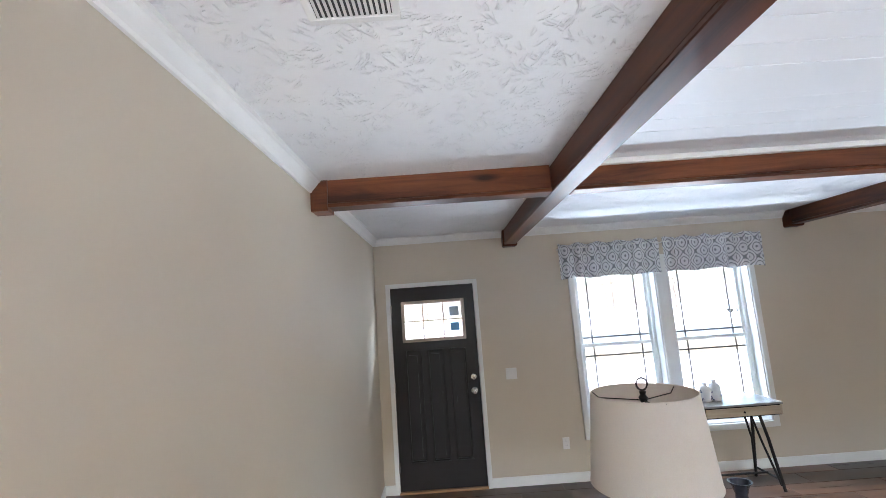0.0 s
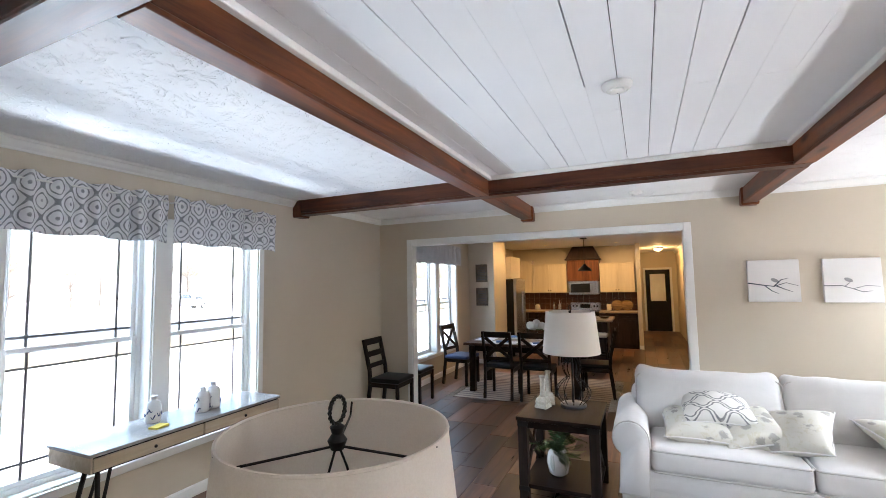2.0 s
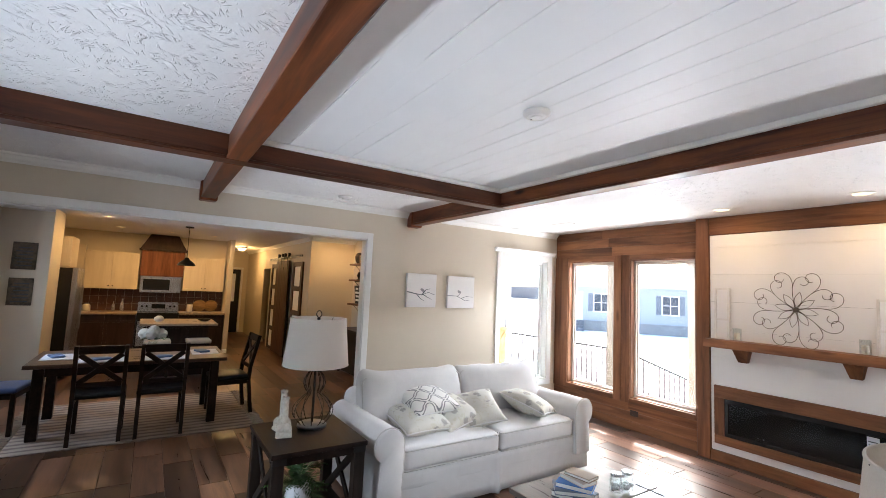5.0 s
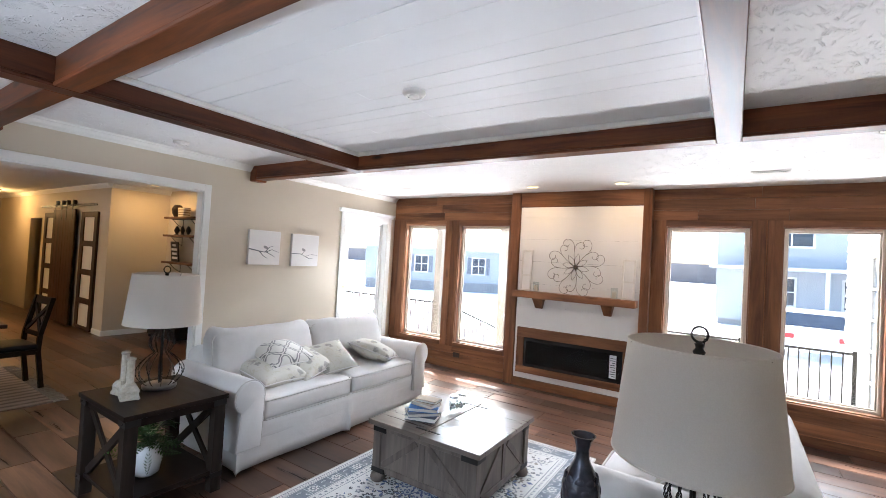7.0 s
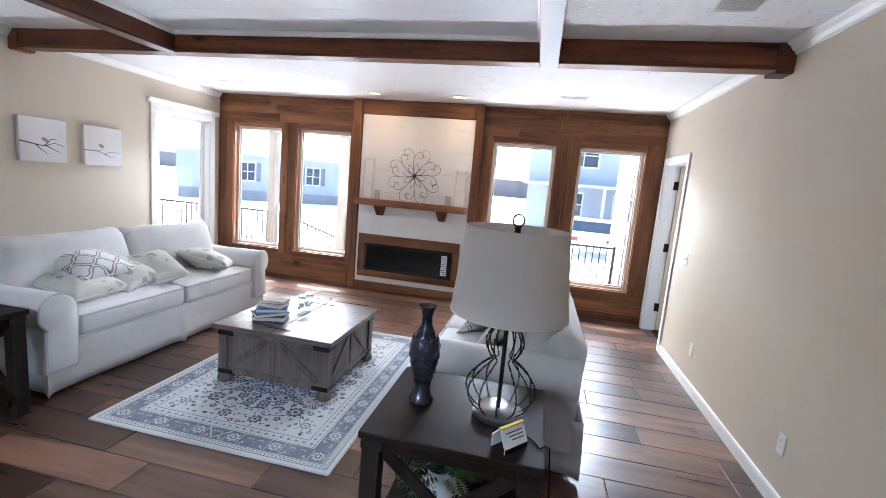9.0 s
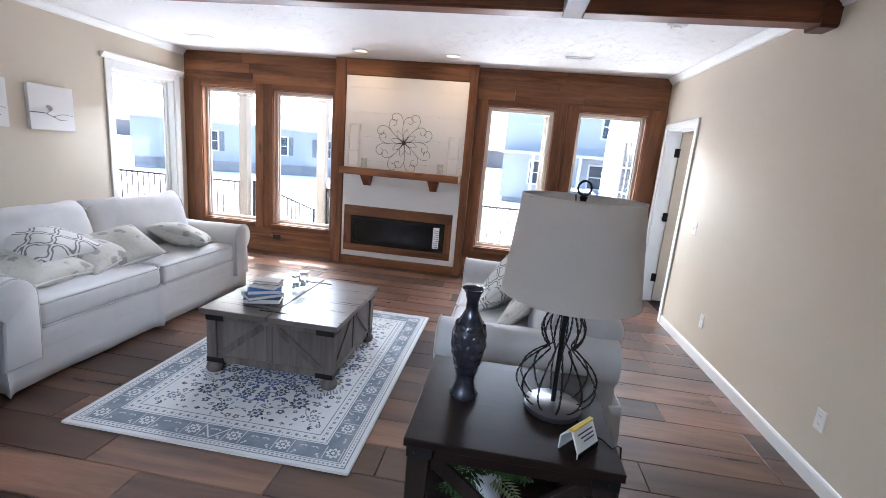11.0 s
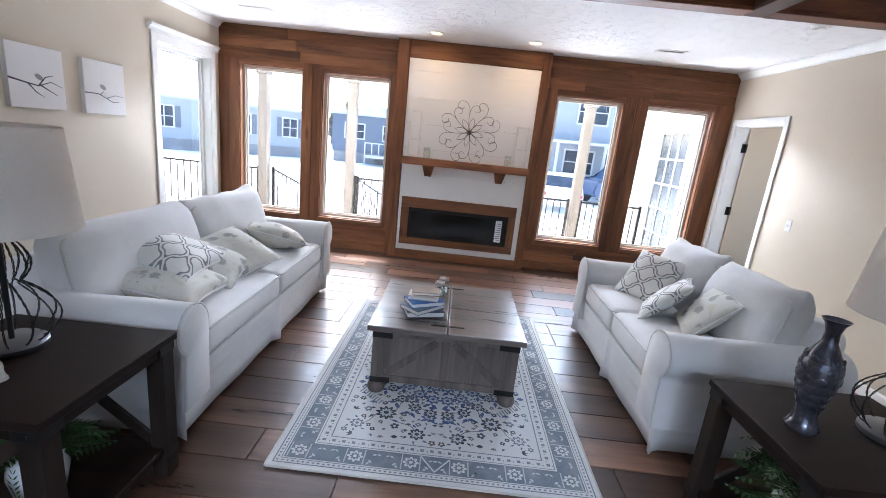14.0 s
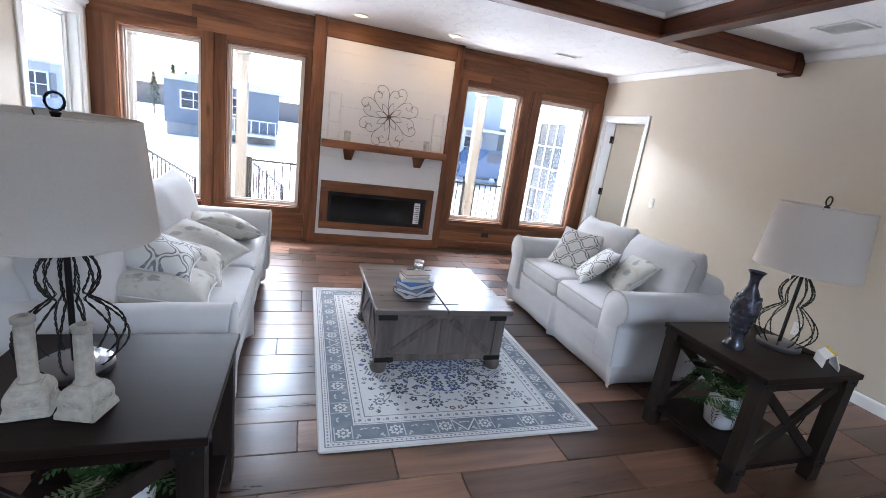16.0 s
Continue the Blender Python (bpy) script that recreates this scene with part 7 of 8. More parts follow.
valance(2.11, 3.20, N - 0.09, 1)
valance(3.23, 4.31, N - 0.09, 2)
valance(7.38, 8.32, N - 0.09, 3)
valance(8.34, 9.30, N - 0.09, 4)

# ---- console desk under the front window ----
CONSOLE_TOP = plain("grey_painted_desk_top", (0.33, 0.33, 0.33), 0.25, var=0.1, scale=6, bump=0.05)
DRAWER = wood("pale_drawer_front", (0.42, 0.34, 0.24), (0.58, 0.49, 0.37), "x", 0.5, 0, 16)
desk = thing("console_desk", pose(3.16, 5.345, 0), "narrow desk with pale drawer front on black iron trestle legs", "console table")
part("desktop", boxes((-0.71, 0.71, -0.215, 0.235, 0.765, 0.785), bevel=0.003), CONSOLE_TOP, desk)
part("drawer_box", boxes((-0.695, 0.695, -0.20, 0.22, 0.67, 0.7645), bevel=0.003), BLACKP, desk)
for a, b in ((-0.685, -0.005), (0.005, 0.685)):
    dr = part("drawer_front", boxes((a, b, -0.214, -0.2005, 0.68, 0.755), bevel=0.003), DRAWER, desk)
    bm = bmesh.new()
    bmesh.ops.create_uvsphere(bm, u_segments=10, v_segments=6, radius=0.01, matrix=Matrix.Translation(((a + b) / 2, -0.224, 0.717)))
    part("knob", bm, IRON_BLACK, dr)
for e_ in (-0.7, 0.7):
    part("end_panel", boxes((min(e_, e_ * 0.985), max(e_, e_ * 0.985), -0.21, 0.225, 0.675, 0.763)), DRAWER, desk)
for sx in (-1, 1):
    for sy in (-1, 1):
        bm = bmesh.new()
        tube(bm, [(sx * 0.58, sy * 0.05, 0.67), (sx * 0.60, sy * 0.10, 0.45), (sx * 0.62, sy * 0.19, 0.008)], 0.014, 8)
        part("trestle_leg", bm, IRON_BLACK, desk)
        bm = bmesh.new()
        tube(bm, [(sx * 0.50, sy * 0.05, 0.67), (sx * 0.56, sy * 0.07, 0.40), (sx * 0.61, sy * 0.17, 0.05)], 0.010, 8)
        part("trestle_brace", bm, IRON_BLACK, desk)
    bm = bmesh.new()
    tube(bm, [(sx * 0.615, -0.16, 0.10), (sx * 0.615, 0.16, 0.10)], 0.010, 8)
    part("cross_bar", bm, IRON_BLACK, desk)
bm = bmesh.new()
tube(bm, [(-0.61, 0, 0.11), (0.61, 0, 0.11)], 0.010, 8)
part("stretcher", bm, IRON_BLACK, desk)
PORC = plain("white_porcelain", (0.76, 0.77, 0.78), 0.15, var=0.02, bump=0)
COBALT = plain("cobalt_glaze", (0.03, 0.05, 0.16), 0.2, bump=0)
for x, y, s in ((3.40, 5.36, 1.0), (3.29, 5.33, 0.92), (2.98, 5.42, 0.9)):
    ob = thing("porcelain_bottle", pose(x, y, 0.7855), "white porcelain bottle with dark blue brushwork", "bottle", "porcelain bottles")
    bm = bmesh.new()
    lathe(bm, [(0.048 * s, 0), (0.055 * s, 0.01), (0.055 * s, 0.12 * s), (0.045 * s, 0.15 * s), (0.022 * s, 0.165 * s), (0.022 * s, 0.185 * s), (0.028 * s, 0.195 * s), (0.018 * s, 0.196 * s)], 24)
    part("body", bm, PORC, ob, smooth=50)
    rn = random.Random(int(x * 100))
    for k in range(11):
        a, z = rn.uniform(0, 6.28), rn.uniform(0.02, 0.11) * s
        bm = bmesh.new()
        tube(bm, [(0.0555 * s * math.cos(a + 0.12 * i), 0.0555 * s * math.sin(a + 0.12 * i), z + 0.014 * math.sin(i * 1.1 + k)) for i in range(6)], [0.001, 0.003, 0.004, 0.004, 0.003, 0.001], 4)
        part("brush_stroke", bm, COBALT, ob)
nb = thing("notepad", pose(2.92, 5.26, 0.7855, 0, 0, 15), "small yellow notepad on the desk", "notepad")
part("pad", boxes((-0.05, 0.05, -0.035, 0.035, 0, 0.012), bevel=0.001), plain("yellow_paper", (0.70, 0.55, 0.08), 0.6), nb)

# ---- pictures on the east wall ----
CANVAS = plain("white_canvas", (0.76, 0.75, 0.73), 0.8, var=0.02, bump=0.15, bscale=400)
GREYBIRD = plain("grey_paint_stroke", (0.30, 0.30, 0.30), 0.8, bump=0)
for y0, y1, z0, z1, flip in ((0.87, 1.30, 1.465, 1.885, 1), (0.255, 0.69, 1.46, 1.88, -1)):
    ob = thing("canvas_picture", pose(E - 0.001, (y0 + y1) / 2, z0, 0, 0, 0), "white canvas painted with a dark bare branch", "picture", "paired canvases")
    hw = (y1 - y0) / 2
    part("canvas", boxes((-0.038, 0, -hw, hw, 0, z1 - z0), bevel=0.004, seg=2), CANVAS, ob)
    runs = [[(hw, 0.19), (0.10, 0.17), (0.0, 0.155), (-0.10, 0.19), (-hw + 0.02, 0.16)], [(0.08, 0.168), (0.02, 0.11), (-0.04, 0.08)], [(-0.02, 0.16), (-0.08, 0.13), (-0.15, 0.10)], [(0.0, 0.155), (-0.06, 0.22), (-0.12, 0.235)]]
    if flip < 0:
        runs = [[(hw, 0.16), (0.08, 0.16), (0.0, 0.13), (-0.10, 0.16), (-hw + 0.02, 0.15)], [(0.0, 0.13), (-0.07, 0.10), (-0.14, 0.11)], [(0.06, 0.155), (0.02, 0.19)]]
    for r in runs:
        bm = bmesh.new()
        n = len(r)
        tube(bm, [(-0.0385, a, z) for a, z in r], [(0.006 if flip > 0 else 0.004) * (1 - 0.8 * i / (n - 1)) + 0.0006 for i in range(n)], 5)
        bmesh.ops.scale(bm, vec=(0.15, 1, 1), space=Matrix.Translation((0.0385, 0, 0)), verts=bm.verts)
        part("branch_stroke", bm, INK, ob)
    bm = bmesh.new()
    bmesh.ops.create_uvsphere(bm, u_segments=14, v_segments=8, radius=1, matrix=Matrix.Translation((-0.0385, -0.01 if flip > 0 else 0.03, 0.215)) @ Matrix.Rotation(radians(25), 4, "X") @ Matrix.Diagonal((0.0012, 0.034, 0.018, 1)))
    part("painted_spot", bm, GREYBIRD, ob, smooth=60)


# ---- fittings ----
PLATE = plain("white_plastic_plate", (0.78, 0.77, 0.74), 0.35, bump=0)
SLOT = plain("dark_slot", (0.05, 0.05, 0.05), 0.6, bump=0)


def wall_plate(name, m, label, w=0.07, h=0.115, dark=None, rockers=0):
    """A plate on a wall whose face looks along local -y."""
    ob = thing(name, m, label, name.replace("_", " "))
    part("plate", boxes((-w / 2, w / 2, -0.006, -0.0005, -h / 2, h / 2), bevel=0.002), dark or PLATE, ob)
    if rockers:
        for k in range(rockers):
            cx = (k - (rockers - 1) / 2) * 0.046
            part("toggle", boxes((cx - 0.005, cx + 0.005, -0.015, -0.0062, -0.012, 0.012), bevel=0.002), PLATE, ob)
    else:
        for z in (-0.022, 0.022):
            s = part("socket", boxes((-0.016, 0.016, -0.0072, -0.0062, z - 0.013, z + 0.013), bevel=0.0005), dark or PLATE, ob)
            for dx in (-0.006, 0.006):
                part("slot", boxes((dx - 0.001, dx + 0.001, -0.0078, -0.0073, z - 0.004, z + 0.006)), SLOT, s)
    return ob


wall_plate("light_switch", pose(1.51, N, 1.115), "white double light switch beside the front door", 0.115, 0.115, None, 2)
wall_plate("power_outlet", pose(2.01, N, 0.38), "white power outlet under the window")
wall_plate("light_switch", pose(W, -0.02, 1.08, 0, 0, 90), "white light switch beside the side door", 0.07, 0.115, None, 1)
wall_plate("power_outlet", pose(W, 0.49, 0.35, 0, 0, 90), "white power outlet low on the plain wall")
wall_plate("power_outlet", pose(W, 1.97, 0.35, 0, 0, 90), "white power outlet low on the plain wall")
BROWNP = plain("brown_outlet_plate", (0.03, 0.015, 0.01), 0.4, bump=0)
wall_plate("power_outlet", pose(1.65, S + 0.0022, 0.215, 0, 0, 180), "dark brown outlet in the board wall", 0.115, 0.07, BROWNP)
wall_plate("power_outlet", pose(5.03, S + 0.0022, 0.215, 0, 0, 180), "dark brown outlet in the board wall", 0.115, 0.07, BROWNP)


def register(x, y, w, d, label, rot=0):
    ob = thing("ceiling_vent", pose(x, y, CEIL, 0, 0, rot), label, "vent", "ceiling vents")
    part("frame", boxes((-w / 2, w / 2, -d / 2, -d / 2 + 0.022, -0.008, -0.0005), (-w / 2, w / 2, d / 2 - 0.022, d / 2, -0.008, -0.0005), (-w / 2, -w / 2 + 0.022, -d / 2 + 0.022, d / 2 - 0.022, -0.008, -0.0005), (w / 2 - 0.022, w / 2, -d / 2 + 0.022, d / 2 - 0.022, -0.008, -0.0005), bevel=0.002), PLATE, ob)
    part("backing", boxes((-w / 2 + 0.022, w / 2 - 0.022, -d / 2 + 0.022, d / 2 - 0.022, -0.0016, -0.0006)), SLOT, ob)
    n = int((w - 0.044) / 0.014)
    for k in range(n):
        bm = bmesh.new()
        x_ = -w / 2 + 0.029 + k * (w - 0.058) / max(1, n - 1)
        beam_between(bm, (x_, -d / 2 + 0.022, -0.005), (x_, d / 2 - 0.022, -0.005), 0.009, 0.002, (0.5, 0, 1))
        part("slat", bm, PLATE, ob)
    return ob


register(0.675, 1.925, 0.25, 0.30, "white slatted ceiling vent in the stomped ceiling")
register(1.35, 4.0, 0.30, 0.14, "white slatted ceiling vent near the front beam")
register(1.31, -0.63, 0.30, 0.12, "white slatted ceiling vent near the fireplace")
register(5.55, -0.58, 0.30, 0.12, "white slatted ceiling vent near the side window")


def smoke_alarm(x, y, z):
    ob = thing("smoke_alarm", pose(x, y, z), "round white smoke alarm on the ceiling", "smoke alarm", "smoke alarms")
    bm = bmesh.new()
    lathe(bm, [(0.07, -0.0005), (0.07, -0.012), (0.062, -0.024), (0.05, -0.030), (0.048, -0.026), (0.03, -0.026), (0.028, -0.034), (0.0005, -0.036)], 32)
    part("case", bm, PLATE, ob, smooth=40)
    bm = bmesh.new()
    bmesh.ops.create_uvsphere(bm, u_segments=8, v_segments=5, radius=0.004, matrix=Matrix.Translation((0.04, 0, -0.028)))
    part("button", bm, SLOT, ob)


smoke_alarm(3.17, 2.345, CEIL + 0.004)
smoke_alarm(0.79, 0.63, CEIL)
smoke_alarm(6.0, 2.3, CEIL)

# ---- things on the coffee table ----
def book(m, w, d, h, mat, label):
    ob = thing("book", m, label, "book", "books on the coffee table")
    t = 0.003
    part("cover", boxes((-w / 2, w / 2, -d / 2, d / 2, 0, t), (-w / 2, w / 2, -d / 2, d / 2, h - t, h), (-w / 2, -w / 2 + t, -d / 2, d / 2, t, h - t)), mat, ob)
    part("page_block", boxes((-w / 2 + t, w / 2 - 0.004, -d / 2 + 0.004, d / 2 - 0.004, t + 0.0002, h - t - 0.0002)), PAGES, ob)


PAGES = plain("page_edges", (0.78, 0.76, 0.71), 0.8, var=0.1, bump=0.2, bscale=500)
zt = 0.4712
for dx, dy, rot, w, d, h, c, lab in ((0, 0, -72, 0.17, 0.235, 0.034, (0.05, 0.06, 0.09), "dark-covered hardback book at the bottom of the stack"), (0.005, 0.01, -42, 0.16, 0.23, 0.026, (0.16, 0.19, 0.25), "grey-blue hardback book in the stack"), (0.0, -0.01, -62, 0.15, 0.215, 0.028, (0.05, 0.16, 0.42), "bright blue hardback book in the stack"), (0.005, -0.035, -92, 0.125, 0.19, 0.024, (0.60, 0.50, 0.42), "pale tan paperback book in the stack"), (-0.005, -0.05, -82, 0.11, 0.175, 0.02, (0.22, 0.15, 0.10), "small brown book on top of the stack")):
    book(pose(3.45 + dx, 1.66 + dy, zt, 0, 0, rot + 180), w, d, h, plain("book_cloth", c, 0.6, var=0.1, bump=0.15, bscale=300), lab)
    zt += h + 0.0004
for x, y, s in ((3.365, 1.37, 1.0), (3.34, 1.29, 1.05)):
    ob = thing("glass_jar", pose(x, y, 0.4711), "clear glass jar with a metal lid on the coffee table", "jar", "glass jars")
    bm = bmesh.new()
    lathe(bm, [(0.036 * s, 0), (0.04 * s, 0.006), (0.041 * s, 0.07 * s), (0.03 * s, 0.095 * s), (0.03 * s, 0.104 * s), (0.028 * s, 0.104 * s), (0.028 * s, 0.093 * s), (0.038 * s, 0.068 * s), (0.037 * s, 0.008), (0.0005, 0.006)], 24, caps=False)
    part("glass", bm, CLEAR, ob, smooth=50)
    bm = bmesh.new()
    lathe(bm, [(0.033 * s, 0.1045 * s), (0.033 * s, 0.12 * s), (0.0005, 0.122 * s)], 20)
    part("lid", bm, STEEL, ob, smooth=40)
    rn = random.Random(int(y * 50))
    for k in range(10):
        bm = bmesh.new()
        bmesh.ops.create_icosphere(bm, subdivisions=2, radius=0.012, matrix=Matrix.Translation((rn.uniform(-0.018, 0.018), rn.uniform(-0.018, 0.018), 0.02 + 0.006 * (k % 5))))
        part("pebble", bm, PORC, ob, smooth=60)

# ---- things on the end tables ----
GLAZE = plain("pewter_blue_glaze", (0.075, 0.075, 0.095), 0.2, 0.55, var=0.5, scale=14, bump=0.2, bscale=60)
vs_ = thing("ceramic_vase", pose(1.97, 2.80, 0.6555), "slim pewter-blue glazed vase with raised scales", "vase")
prof = [(0.050, 0.0), (0.055, 0.012), (0.045, 0.03), (0.034, 0.06), (0.040, 0.10), (0.055, 0.16), (0.066, 0.22), (0.062, 0.27), (0.042, 0.31), (0.024, 0.345), (0.022, 0.38), (0.030, 0.41), (0.043, 0.428), (0.038, 0.428), (0.018, 0.385), (0.0005, 0.38)]
bm = bmesh.new()
lathe(bm, prof, 32)
part("body", bm, GLAZE, vs_, smooth=60)
for j in range(6):
    z = 0.115 + j * 0.033
    r = np.interp(z, [q[1] for q in prof[:13]], [q[0] for q in prof[:13]])
    for k in range(9):
        a = 2 * math.pi * (k + 0.5 * (j % 2)) / 9
        bm = bmesh.new()
        bmesh.ops.create_uvsphere(bm, u_segments=10, v_segments=6, radius=0.017, matrix=Matrix.Translation(((r - 0.003) * math.cos(a), (r - 0.003) * math.sin(a), z)) @ Matrix.Rotation(a, 4, "Z") @ Matrix.Diagonal((0.34, 1.05, 1.05, 1)))
        part("scale", bm, GLAZE, vs_, smooth=80)

card = thing("brochure_holder", pose(1.572, 3.01, 0.6555, 0, 0, 50), "white card tent with a yellow printed face on the table", "card stand")
bm = bmesh.new()
extrude_profile(bm, [(-0.035, 0.0), (-0.033, 0.05), (0.0, 0.085), (0.006, 0.085), (0.036, 0.02), (0.036, 0.0), (0.033, 0.0), (0.032, 0.018), (0.002, 0.080), (-0.029, 0.048), (-0.031, 0.0)], "x", -0.06, 0.06)
part("folded_card", bm, PLATE, card)
part("yellow_band", boxes((-0.0605, 0.0605, -0.004, 0.010, 0.0805, 0.0868)), plain("yellow_print", (0.72, 0.52, 0.04), 0.5), card)
slope = Vector((0, 0.030, -0.065)).normalized()
for k in range(3):
    bm = bmesh.new()
    c0 = Vector((0, 0.0075, 0.085)) + slope * (0.022 + 0.013 * k)
    beam_between(bm, c0 + Vector((-0.045, 0.0, 0.0)), c0 + Vector((0.04 - 0.012 * k, 0.0, 0.0)), 0.004, 0.0012, (0, 0.065, 0.030))
    part("line_of_print", bm, INK, card)
part("dark_foot", boxes((-0.058, 0.058, 0.0365, 0.040, 0.0, 0.018)), BLACKP, card, "dark foot of the stand")
cord = thing("lamp_cord", pose(0, 0, 0), "black lamp cord trailing over the table edge", "cord")
bm = bmesh.new()
tube(bm, [(1.56, 2.86, 0.660), (1.52, 2.92, 0.6595), (1.48, 2.96, 0.660), (1.46, 3.0, 0.6595), (1.44, 2.98, 0.661), (1.42, 2.96, 0.645), (1.40, 2.96, 0.45), (1.38, 2.90, 0.2), (1.36, 2.85, 0.006)], 0.003, 6)
part("cable", bm, BLACKP, cord)

PLASTER = plain("crackled_white_plaster", (0.44, 0.40, 0.335), 0.8, var=0.16, scale=40, bump=0.5, bscale=120, dist=0.004)
for x, y, hgt, rot in ((4.885, 3.07, 0.28, 10), (4.75, 3.09, 0.265, -15)):
    ob = thing("candlestick", pose(x, y, 0.6555, 0, 0, rot), "crackled white plaster column candlestick on the end table", "candlestick", "plaster candlesticks")
    bm = bmesh.new()
    prev = None
    for hw, z in ((0.052, 0), (0.055, 0.012), (0.046, 0.03), (0.048, 0.055), (0.040, 0.08), (0.028, 0.092)):
        ring = [bm.verts.new((sx * hw, sy * hw, z)) for sx, sy in ((-1, -1), (1, -1), (1, 1), (-1, 1))]
        if prev:
            for i in range(4):
                bm.faces.new((prev[i], prev[(i + 1) % 4], ring[(i + 1) % 4], ring[i]))
        else:
            bm.faces.new(ring)
        prev = ring
    bm.faces.new(prev)
    bmesh.ops.bevel(bm, geom=list(bm.edges), offset=0.004, segments=2, affect="EDGES")
    part("plinth", bm, PLASTER, ob)
    bm = bmesh.new()
    z0 = 0.0915
    n = 40
    rings = []
    for r, z in ((0.026, z0), (0.028, z0 + 0.006), (0.022, z0 + 0.012), (0.0215, hgt - 0.03), (0.019, hgt - 0.022), (0.026, hgt - 0.016), (0.026, hgt - 0.004), (0.021, hgt), (0.012, hgt), (0.010, hgt - 0.012)):
        rings.append([bm.verts.new(((r - (0.0016 * (k % 4 == 0) if z0 + 0.011 < z < hgt - 0.028 else 0)) * math.cos(2 * math.pi * k / n), (r - (0.0016 * (k % 4 == 0) if z0 + 0.011 < z < hgt - 0.028 else 0)) * math.sin(2 * math.pi * k / n), z)) for k in range(n)])
    for a, b in zip(rings, rings[1:]):
        for k in range(n):
            bm.faces.new((a[k], a[(k + 1) % n], b[(k + 1) % n], b[k]))
    bm.faces.new(rings[0])
    bm.faces.new(rings[-1])
    part("fluted_column", bm, PLASTER, ob, smooth=50)
    for k in range(4):
        a = k * math.pi / 2
        for s in (-1, 1):
            bm = bmesh.new()
            pts = []
            for i in range(12):
                th = i * 0.55
                rr = 0.014 * (1 - i / 14)
                pts.append((0.049, s * (0.018 - rr * math.cos(th)), 0.045 + rr * math.sin(th)))
            tube(bm, pts, 0.003, 5)
            bmesh.ops.rotate(bm, verts=bm.verts, cent=(0, 0, 0), matrix=Matrix.Rotation(a, 3, "Z"))
            part("scroll_relief", bm, PLASTER, ob)


def fern(m, seed, label):
    """A white jar of dark fern fronds, for the lower shelves."""
    ob = thing("fern_plant", m, label, "plant", "ferns under the end tables")
    bm = bmesh.new()
    lathe(bm, [(0.05, 0), (0.075, 0.02), (0.09, 0.10), (0.08, 0.17), (0.055, 0.20), (0.05, 0.20), (0.07, 0.16), (0.0005, 0.15)], 26)
    pot = part("jar", bm, PORC, ob, smooth=50)
    rn = random.Random(seed)

    def frond(bm, base, a, ln, rise, curl):
        pts = []
        for i in range(13):
            t = i / 12
            pts.append(Vector(base) + Vector((math.cos(a + curl * t) * ln * t, math.sin(a + curl * t) * ln * t, rise * math.sin(t * 2.3))))
        tube(bm, pts, [0.003 * (1 - 0.8 * i / 12) for i in range(13)], 3)
        for i in range(1, 13):
            t = i / 12
            d = (pts[i] - pts[i - 1]).normalized()
            side = d.cross(Vector((0, 0, 1))).normalized()
            l2 = 0.055 * math.sin(math.pi * (0.12 + 0.85 * t))
            for s in (-1, 1):
                tip = pts[i] + side * s * l2 + d * l2 * 0.45 + Vector((0, 0, -0.008))
                mid = pts[i].lerp(tip, 0.45)
                bm.faces.new([bm.verts.new(q) for q in (pts[i], mid + d * 0.008, tip, mid - d * 0.008)])
    for k in range(34):
        bm = bmesh.new()
        frond(bm, (0, 0, 0.19), rn.uniform(0, 6.28), rn.uniform(0.14, 0.26), rn.uniform(-0.06, 0.17), rn.uniform(-0.7, 0.7))
        part("frond", bm, LEAF_PALE if k % 7 == 0 else LEAF, ob)
    for k in range(5):
        a = k * 1.25 + 0.3
        bm = bmesh.new()
        for i in range(7):
            z = 0.03 + i * 0.02
            r = float(np.interp(z, [0.02, 0.10, 0.17], [0.077, 0.092, 0.082]))
            for s in (-1, 1):
                w = 0.030 * math.sin(math.pi * (i + 1) / 8.5)
                q = [(a, z), (a + s * w * 5, z + 0.006), (a + s * w * 9, z + 0.022), (a + s * w * 4, z + 0.014)]
                bm.faces.new([bm.verts.new(((r + 0.0012) * math.cos(t), (r + 0.0012) * math.sin(t), h)) for t, h in q])
        part("painted_leaf", bm, LEAF, pot)
    return ob


FERN = "dark green fern in a white leaf-painted jar on the low shelf"
fern(pose(TABLE_2[0] + 0.08, TABLE_2[1] - 0.02, 0.1455), 1, FERN)
fern(pose(TABLE_1[0] - 0.05, TABLE_1[1] + 0.05, 0.1455), 2, FERN)

# ---- mantel pieces ----
WHITEW = plain("whitewashed_wood", (0.74, 0.72, 0.68), 0.7, var=0.08, scale=12, bump=0.3, bscale=60)
WAX = plain("cream_wax", (0.76, 0.71, 0.60), 0.5, bump=0)
for x, hgt in ((3.90, 0.55), (2.60, 0.48)):
    ob = thing("picture_frame", pose(x, FPY + 0.055, 1.3005, 3, 0, 0), "tall whitewashed wooden frame leaning on the mantel", "frame", "mantel frames")
    w = 0.075
    part("stile", boxes((-w, -w + 0.02, -0.01, 0.01, 0, hgt), bevel=0.002), WHITEW, ob)
    part("stile", boxes((w - 0.02, w, -0.01, 0.01, 0, hgt), bevel=0.002), WHITEW, ob)
    for z in (0.0, 0.20, hgt - 0.02):
        part("rail", boxes((-w + 0.02, w - 0.02, -0.009, 0.009, z, z + 0.02)), WHITEW, ob)
    part("backing", boxes((-w + 0.02, w - 0.02, -0.009, -0.005, 0.02, hgt - 0.02)), WHITE_PANEL, ob)
